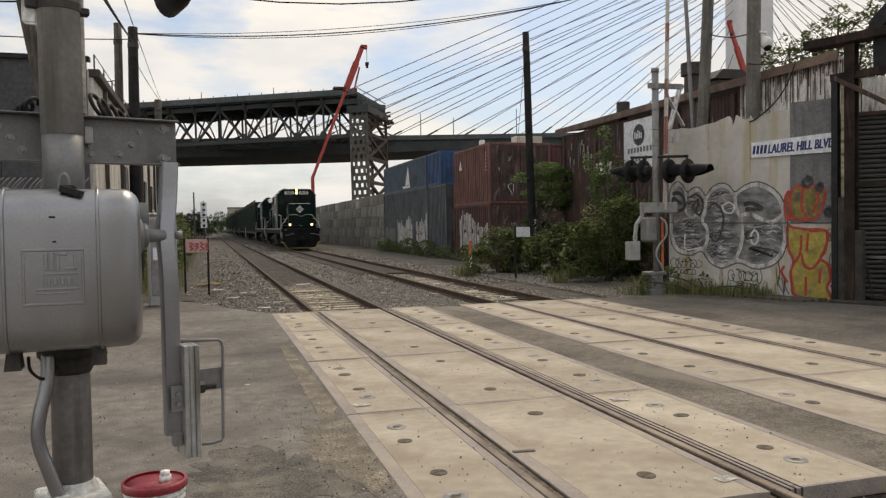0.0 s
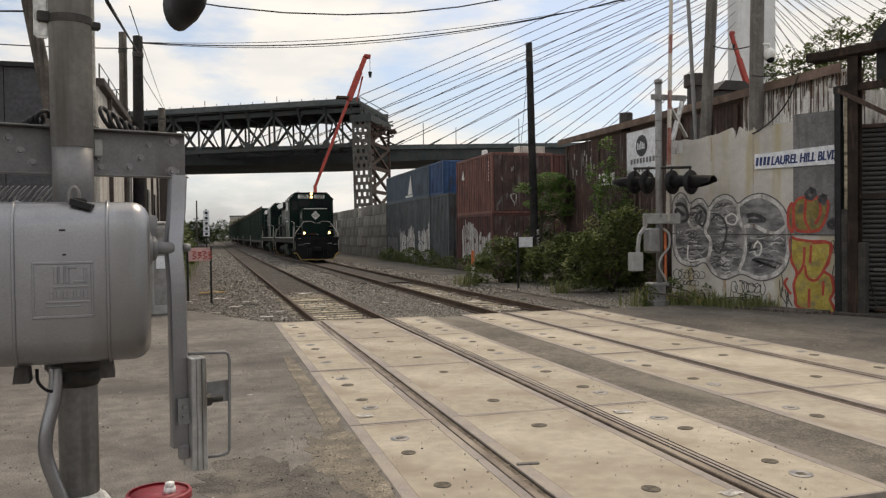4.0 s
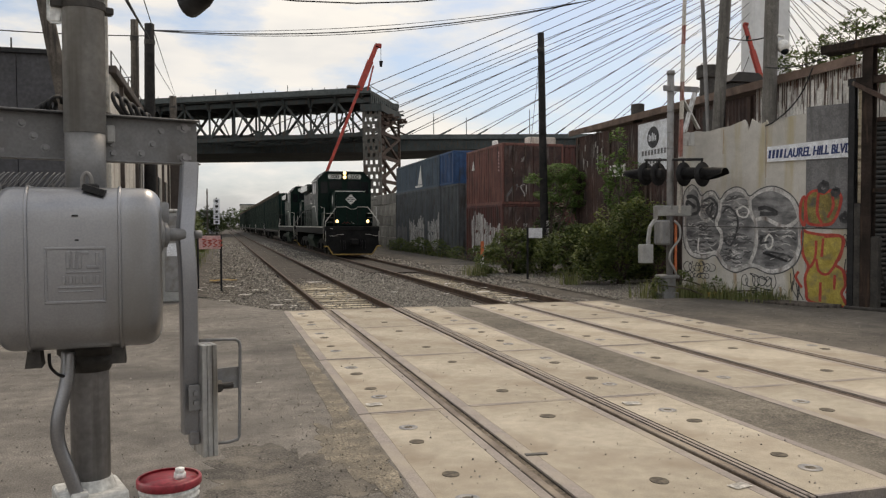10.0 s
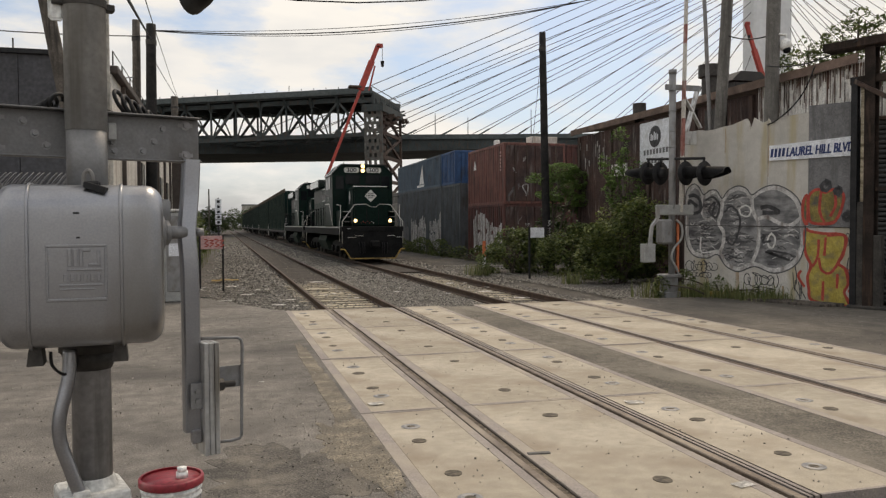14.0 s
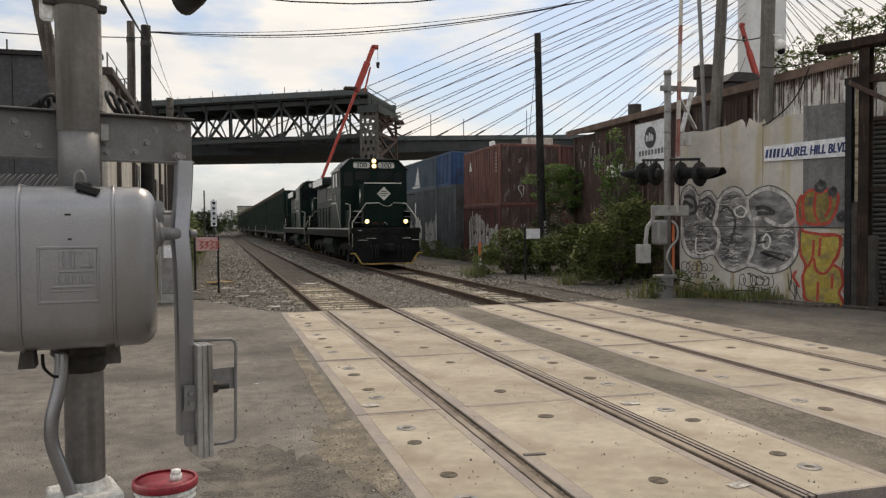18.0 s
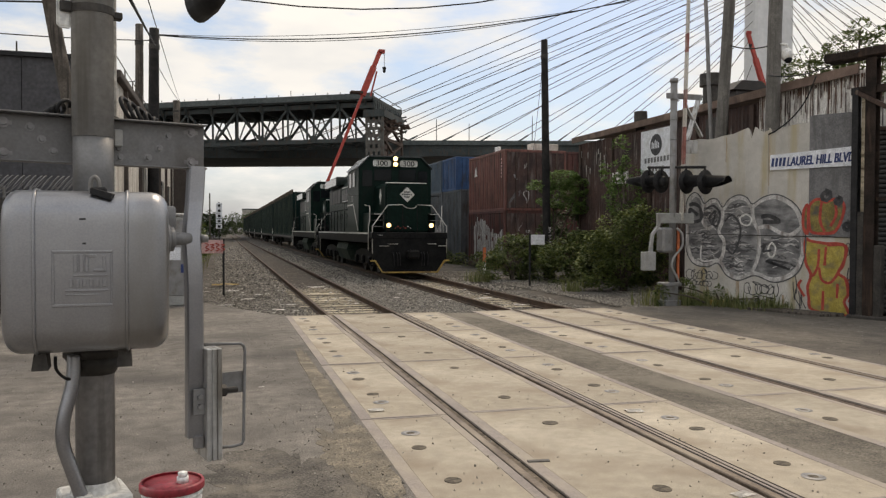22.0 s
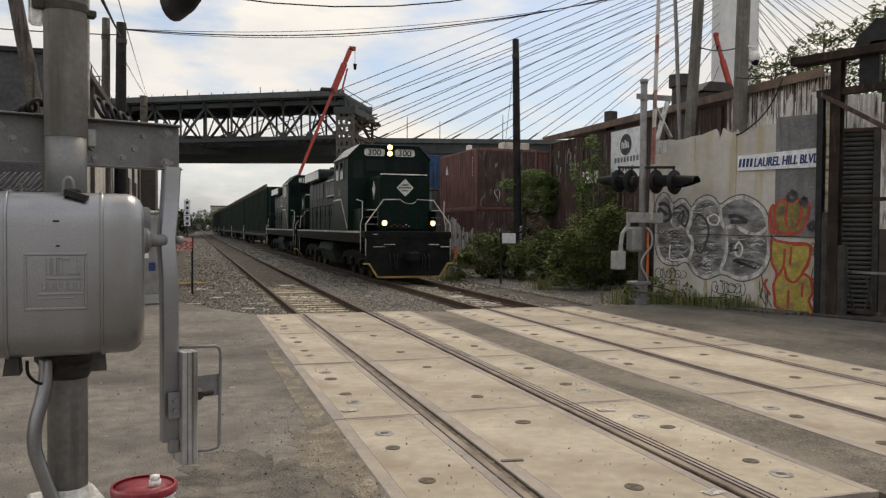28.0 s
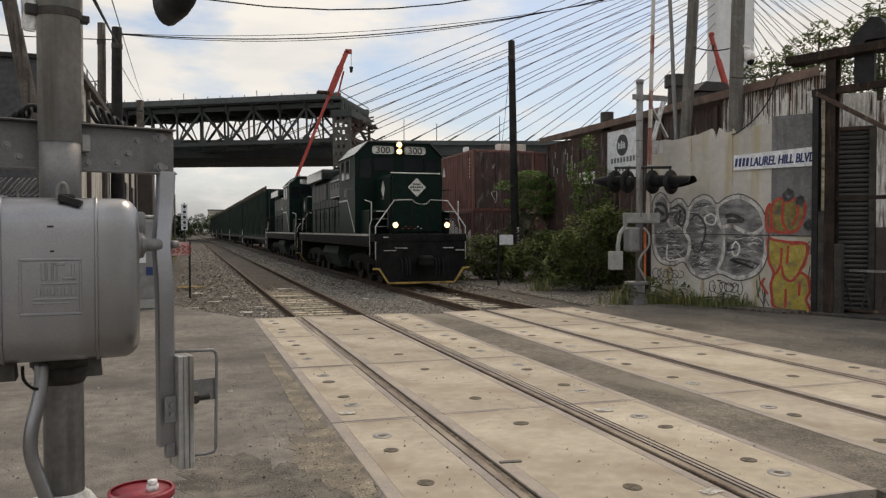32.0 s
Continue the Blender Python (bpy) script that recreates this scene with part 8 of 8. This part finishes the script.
shrub("shrub", (12.3, 36.0, 0), [((0.1, 0.5, 0.3), (0.4, 1.5, 0.5)), ((0.2, 4.5, 0.2), (0.35, 2.5, 0.4)), ((0.1, 8.5, 0.35), (0.4, 2.0, 0.6)), ((0.1, 13, 0.35), (0.4, 2.5, 0.65)), ((0.1, 19, 0.3), (0.4, 3.5, 0.55))], 6000, 0.09, M_LEAF, 9, "low dark green growth along the containers", 5)
shrub("shrub", (11.75, 16.45, 0), [((0.0, 0.0, 0.22), (0.3, 0.3, 0.3)), ((0.55, -1.0, 0.15), (0.2, 0.45, 0.25)), ((-0.5, 0.6, 0.3), (0.25, 0.25, 0.4)), ((-1.35, 0.35, 0.2), (0.2, 0.2, 0.35))], 1600, 0.05, M_LEAF, 11, "low leafy weeds at the foot of the painted wall", 4)
shrub("shrub", (-2.0, 34, 0), [((0, 0, 0.8), (0.8, 2.5, 0.9)), ((0.2, 6, 1.0), (0.9, 2.6, 1.2)), ((0.0, 13, 1.3), (1.0, 4.0, 1.5))], 4200, 0.16, M_LEAF, 7, "overgrown green hedge beside the track", 5)
for i, (x, y, z, s) in enumerate(((22.2, 26.0, 8.1, 0.8), (23.8, 25.0, 9.0, 0.9), (25.8, 24.0, 9.9, 0.9), (27.4, 21.5, 9.6, 1.0))):
    shrub("tree", (x, y, 0), [((0, 0, z), (1.3 * s, 1.2 * s, 0.75 * s)), ((-1.1 * s, 0.2, z - 0.6), (1.0 * s, 0.9, 0.6)), ((1.2 * s, 0, z - 0.5), (1.0 * s, 0.9, 0.7)), ((0.2, 0, z + 0.8 * s), (0.5, 0.5, 0.6 * s)), ((0, 0, z - 1.6), (1.6 * s, 1.2, 0.8)), ((0.3, 0, z - 2.8), (1.7 * s, 1.2, 0.9))], 5600, 0.10, M_LEAF, 20 + i, "broad-leaved green tree behind the shed roof", 6, "tree")
rng = random.Random(8)
for i in range(12):
    x, y = -1.0 - i * 1.15 + rng.uniform(-0.6, 0.6) if i < 8 else rng.uniform(12, 26), rng.uniform(165, 230)
    h = rng.uniform(4.4, 7.0)
    shrub("tree", (x, y, 0), [((0, 0, h * 0.62), (1.8, 2.2, h * 0.36)), ((1.2, 0, h * 0.4), (1.5, 2, h * 0.35)), ((-1.4, 0, h * 0.35), (1.6, 2, h * 0.33))], 1700, 0.28, M_LEAFDARK, 40 + i, "distant dark green tree at the end of the track", 3, "tree")
for i in range(6):
    x, y, h = 0.5 + i * 2.9 + rng.uniform(-0.8, 0.8), rng.uniform(268, 300), rng.uniform(6.5, 9.0)
    shrub("tree", (x, y, 0), [((0, 0, h * 0.6), (2.6, 2.4, h * 0.36)), ((1.4, 0, h * 0.35), (2.2, 2, h * 0.33)), ((-1.6, 0, h * 0.3), (2.2, 2, h * 0.3))], 1700, 0.4, M_LEAFDARK, 60 + i, "distant dark green tree at the end of the track", 3, "tree")
# Mostly unseen row, added to keep bright sky out of the locomotive-side reflections.
for i in range(9):
    x, y, h = -5.2 - rng.uniform(0, 2.0), 52 + i * 11.5, rng.uniform(3.6, 5.2)
    shrub("tree", (x, y, 0), [((0, 0, h * 0.6), (2.2, 3.4, h * 0.38)), ((0.3, 2.5, h * 0.35), (2.0, 3.0, h * 0.33)), ((0.2, -3.0, h * 0.3), (1.9, 3.0, h * 0.3))], 2200, 0.2, M_LEAF, 80 + i, "leafy green tree beside the tracks", 4, "tree")
for i, (x, y, w, h, mt) in enumerate(((-9, 300, 9, 6.5, M_DARKBROWN), (13.5, 320, 12, 9.9, M_PLAINCON), (-22, 280, 12, 7, M_DARKBROWN), (34, 310, 22, 8, M_PLAINCON), (-2.5, 190, 4, 5, M_SIGNWHITE))):
    hb = thing("distant_building", pose(x, y, -0.2), "low distant flat-roofed building beyond the trees", "building", "distant buildings")
    bm = bmesh.new()
    box(bm, -w / 2, w / 2, 0, 10, 0, h)
    part("wall", bm, mt, hb)
    bm = bmesh.new()
    box(bm, -w / 2 - 0.2, w / 2 + 0.2, -0.2, 10.2, h, h + 0.4)
    part("roof", bm, M_BRIDGEDECK, hb)
    for k in range(int(w / 2.2)):
        bm = bmesh.new()
        xx = -w / 2 + 0.8 + k * 2.1
        box(bm, xx, xx + 1.0, -0.06, 0.0, h * 0.55, h * 0.8)
        part("window", bm, M_GLASS, hb)


def weeds(name, spots, count, h, seed, label):
    """Tufts of thin bent blades at the given places (x, y, spread x, spread y)."""
    rng = random.Random(seed)
    bm = bmesh.new()
    for _ in range(count):
        cx, cy, sx, sy = rng.choice(spots)
        x, y = rng.gauss(cx, sx), rng.gauss(cy, sy)
        hh = h * rng.uniform(0.35, 1.2)
        a = rng.uniform(0, 6.28)
        dx, dy = math.cos(a) * hh * 0.35, math.sin(a) * hh * 0.35
        w = rng.uniform(0.006, 0.016)
        px, py = -math.sin(a) * w, math.cos(a) * w
        v = [bm.verts.new(q) for q in ((x - px, y - py, -0.1), (x + px, y + py, -0.1), (x + dx * 0.4 + px * 0.7, y + dy * 0.4 + py * 0.7, hh * 0.65), (x + dx * 0.4 - px * 0.7, y + dy * 0.4 - py * 0.7, hh * 0.65), (x + dx, y + dy, hh))]
        bm.faces.new((v[0], v[1], v[2], v[3]))
        bm.faces.new((v[3], v[2], v[4]))
    return tagged(part(name, bm, M_GRASS, None, label), category="weeds", kind="stuff")


weeds("weeds", [(11.2, 17.06, 0.22, 0.2), (11.41, 16.5, 0.22, 0.2), (11.76, 15.98, 0.22, 0.2), (12.01, 15.44, 0.22, 0.2), (12.23, 14.98, 0.22, 0.2)], 900, 0.26, 7, "low green weeds at the foot of the painted wall")
weeds("weeds", [(11.1, 16.9, 0.35, 0.2), (11.9, 16.0, 0.25, 0.3), (12.35, 15.0, 0.15, 0.3), (10.5, 17.2, 0.3, 0.2), (11.5, 16.6, 0.3, 0.2)], 380, 0.42, 1, "scrubby weeds at the foot of the painted wall")
weeds("weeds", [(10.4, 21.8, 0.15, 0.15), (9.3, 27.6, 0.25, 0.3), (12.5, 33.5, 0.3, 2.0), (12.5, 43, 0.25, 4.0), (12.5, 47, 0.3, 5.0), (12.5, 55, 0.3, 6.0), (12.0, 24.5, 0.6, 1.0)], 1000, 0.34, 2, "tall grass and weeds along the gravel edge")
weeds("weeds", [(-1.6, 27, 0.3, 2), (-1.8, 40, 0.4, 6), (-1.7, 60, 0.5, 9), (-1.5, 85, 0.6, 12)], 3000, 0.6, 3, "tall grass along the far side of the tracks")


# ---- loose stones, litter, small marks ----
def stones(name, areas, count, seed, label, size=(0.02, 0.06)):
    rng = random.Random(seed)
    verts, faces = [], []
    wts = [a[4] for a in areas]
    for _ in range(count):
        x0, x1, y0, y1, _w, z = rng.choices(areas, wts)[0]
        x, y = rng.uniform(x0, x1), y0 + (y1 - y0) * rng.random() ** 1.6
        s = rng.uniform(*size)
        b = len(verts)
        a = rng.uniform(0, 3)
        for k in range(4):
            t = a + k * 1.571 + rng.uniform(-0.3, 0.3)
            verts.append((x + math.cos(t) * s * rng.uniform(0.7, 1.1), y + math.sin(t) * s * rng.uniform(0.7, 1.1), z + rng.uniform(-0.01, 0.015)))
        verts.append((x + rng.uniform(-0.3, 0.3) * s, y + rng.uniform(-0.3, 0.3) * s, z + s * rng.uniform(0.5, 0.9)))
        faces += [(b, b + 1, b + 4), (b + 1, b + 2, b + 4), (b + 2, b + 3, b + 4), (b + 3, b, b + 4)]
    me = bpy.data.meshes.new(name)
    me.from_pydata(verts, [], faces)
    me.materials.append(M_STONE)
    return tagged(new(name, me), label, "gravel", kind="stuff")


stones("ballast", [(-1.2, 2.0, 16.7, 50, 1.1, -0.15), (3.75, 6.2, 16.5, 50, 2.4, -0.17), (8.0, 9.7, 16.5, 45, 1.4, -0.17), (9.5, 12.8, 16.6, 34, 2.6, -0.065), (2.3, 3.5, 24.6, 50, 0.6, -0.18), (6.5, 7.7, 16.6, 50, 0.6, -0.185), (-1.0, 2.0, 16.9, 27, 0.5, -0.16), (3.75, 6.2, 16.5, 27, 1.4, -0.175)], 95000, 5, "loose grey ballast stones around the tracks", (0.014, 0.045))
stones("strewn_gravel", [(2.18, 3.55, 16.6, 28.5, 1.0, -0.148)], 520, 33, "loose dark stones strewn between and on the sleepers", (0.018, 0.045))
stones("coarse_ballast", [(-1.6, 2.0, 26, 95, 1.2, -0.15), (3.7, 6.2, 26, 95, 1.0, -0.17), (2.25, 3.5, 26, 95, 0.6, -0.19), (8.0, 12.6, 24, 70, 1.2, -0.13)], 11500, 15, "dull grey ballast stones farther along the tracks", (0.035, 0.09))
stones("road_dirt", [(0.35, 1.18, 4.3, 7.9, 1.0, 0.0), (0.7, 1.18, 4.4, 7.4, 1.5, 0.0)], 450, 9, "sandy crumbs beside the crossing panels", (0.004, 0.013))
stones("road_grit", [(-3, 1.2, 3.5, 16, 1.0, 0.0), (1.3, 4.5, 3.5, 16, 0.25, 0.0), (9, 12, 8, 16, 0.5, 0.0)], 3800, 6, "scattered grit on the road", (0.004, 0.014))


def litter(x, y, w, d, mat_, label, rz=0.0, z=0.004):
    t = thing("litter", pose(x, y, z, 0, 0, rz), label, "litter", "litter on the ground")
    bm = bmesh.new()
    rng = random.Random(int(x * 100 + y * 10))
    n = 4
    g = [[bm.verts.new((w * (i / n - 0.5), d * (j / n - 0.5), 0.004 + (0.02 if y > 16.5 else 0.003) * rng.random() * min(w, d) * 5)) for j in range(n + 1)] for i in range(n + 1)]
    for i in range(n):
        for j in range(n):
            bm.faces.new((g[i][j], g[i + 1][j], g[i + 1][j + 1], g[i][j + 1]))
    bmesh.ops.solidify(bm, geom=bm.faces[:], thickness=0.003)
    part("sheet", bm, mat_, t)


for i, (x, y, w, d, mt, rz) in enumerate(((1.42, 7.32, 0.16, 0.12, M_PAPER, 5), (3.95, 6.62, 0.18, 0.14, M_PAPER, -8), (3.40, 4.15, 0.15, 0.10, M_PAPER, 12), (-0.55, 20.8, 0.30, 0.18, M_CARGREEN, 0), (0.6, 21.5, 0.35, 0.2, M_PAPER, 30), (1.2, 18.4, 0.3, 0.2, M_PAPER, -20), (0.2, 24.5, 0.4, 0.25, M_PAPER, 50), (1.6, 19.6, 0.25, 0.2, M_PAPER, 10), (0.9, 22.9, 0.3, 0.2, M_PAPER, 70), (-0.1, 19.9, 0.5, 0.1, M_PAPER, 5), (4.6, 21.0, 0.2, 0.15, M_PAPER, 40), (2.9, 25.5, 0.5, 0.3, M_PAPER, 15), (7.0, 20.3, 0.35, 0.2, M_PAPER, 25), (7.3, 18.3, 0.4, 0.16, M_PAPER, -15), (6.9, 23.5, 0.4, 0.2, M_PAPER, 35), (0.0, 27.3, 0.9, 0.5, M_YELLOW, 0), (0.55, 4.6, 0.05, 0.03, M_PAPER, 0), (-0.2, 6.6, 0.05, 0.03, M_PAPER, 40), (0.35, 8.8, 0.06, 0.03, M_PAPER, 10))):
    litter(x, y, w, d, mt, {M_PAPER: "crumpled scrap of white paper", M_YELLOW: "yellow plastic sheet on gravel", M_CARGREEN: "green plastic scrap"}[mt], rz, 0.004 if y < 16.5 else -0.07)
rng = random.Random(77)
for x0, x1, n in ((-0.9, 1.9, 22), (2.3, 3.4, 9), (6.6, 7.6, 9), (3.8, 6.0, 4)):
    for _ in range(n):
        litter(rng.uniform(x0, x1), rng.uniform(17.0, 25.0), rng.uniform(0.08, 0.26), rng.uniform(0.05, 0.13), M_PAPER, "crumpled scrap of white paper", rng.uniform(0, 90), -0.07)
wedge = thing("steel_wedge", pose(2.34, 5.24, 0.0, 0, 0, -6), "flat grey steel strip lying across a panel edge", "steel strip")
bm = bmesh.new()
box(bm, -0.10, 0.08, -0.022, 0.022, 0.002, 0.016, 0.003)
part("strip", bm, M_GREYPOLE, wedge)
pile = thing("plank_pile", pose(12.322, 14.486, 0.0, 0, 0, -70), "loose dark planks lying at the wall foot", "planks")
for k in range(4):
    bm = bmesh.new()
    box(bm, -0.9 + 0.2 * k, 0.9 + 0.1 * k, -0.32 + 0.1 * k, -0.24 + 0.1 * k, 0.0, 0.05 + 0.01 * k, 0.005)
    part("plank", bm, M_WOODPOLE, pile)
for nm, cx, cy, rx, ry, mt, z, sd in (("dirt_patch", 0.98, 6.0, 0.30, 1.05, M_DIRT, 0.003, 3.1), ("dirt_patch", 1.05, 8.5, 0.13, 2.6, M_DIRT, 0.0034, 5.3), ("dark_stain", 0.40, 5.3, 0.72, 0.95, M_STAIN, 0.002, 7.7)):
    pts = []
    for k in range(90):
        a = 2 * math.pi * k / 90
        q = 1 + 0.55 * noise.noise(Vector((math.cos(a) * 1.3, math.sin(a) * 1.3, sd))) + 0.3 * noise.noise(Vector((math.cos(a) * 6, math.sin(a) * 6, sd))) + 0.12 * noise.noise(Vector((math.cos(a) * 19, math.sin(a) * 19, sd)))
        pts.append((min(cx + rx * q * math.cos(a), 1.19), cy + ry * q * math.sin(a)))
    slab(nm, pts, -0.01, z, mt, "sandy dirt drifted over the asphalt" if mt is M_DIRT else "dark oily stain on the asphalt")
slab("yellow_kerb", [(11.223, 17.332), (11.686, 16.117), (11.912, 16.199), (11.467, 17.421)], -0.1, 0.12, M_YELLOW, "worn yellow kerb piece among weeds at the wall foot")


# ---- movement ----
def motions():
    nose = [(0, 63.6), (2, 59.4), (4, 55.2), (6, 51.2), (8, 47.32), (10, 43.85), (12, 40.82), (14, 38.12), (16, 35.8), (18, 33.8), (20, 31.95), (22, 30.2), (24, 28.6), (26, 27.25), (28, 26.05), (30, 25.05), (32, 24.18)]
    for ob, back, z in TRAIN:
        walk(ob, [(t, pose(7.11, y + back, z)) for t, y in nose])
    # rolling distance by the same curve
    fc = loco_a.animation_data.action.layers[0].strips[0].channelbag(loco_a.animation_data.action_slot).fcurves
    yc = [c for c in fc if c.data_path == "location" and c.array_index == 1][0]
    y0 = yc.evaluate(frame(0))
    times = [k * 0.32 for k in range(101)]
    turn = [(y0 - yc.evaluate(frame(t))) / 0.5 for t in times]
    for w, y in WHEELS:
        walk(w, [(t, pose(0, y, 0.5, math.degrees(a))) for t, a in zip(times, turn)])


motions()
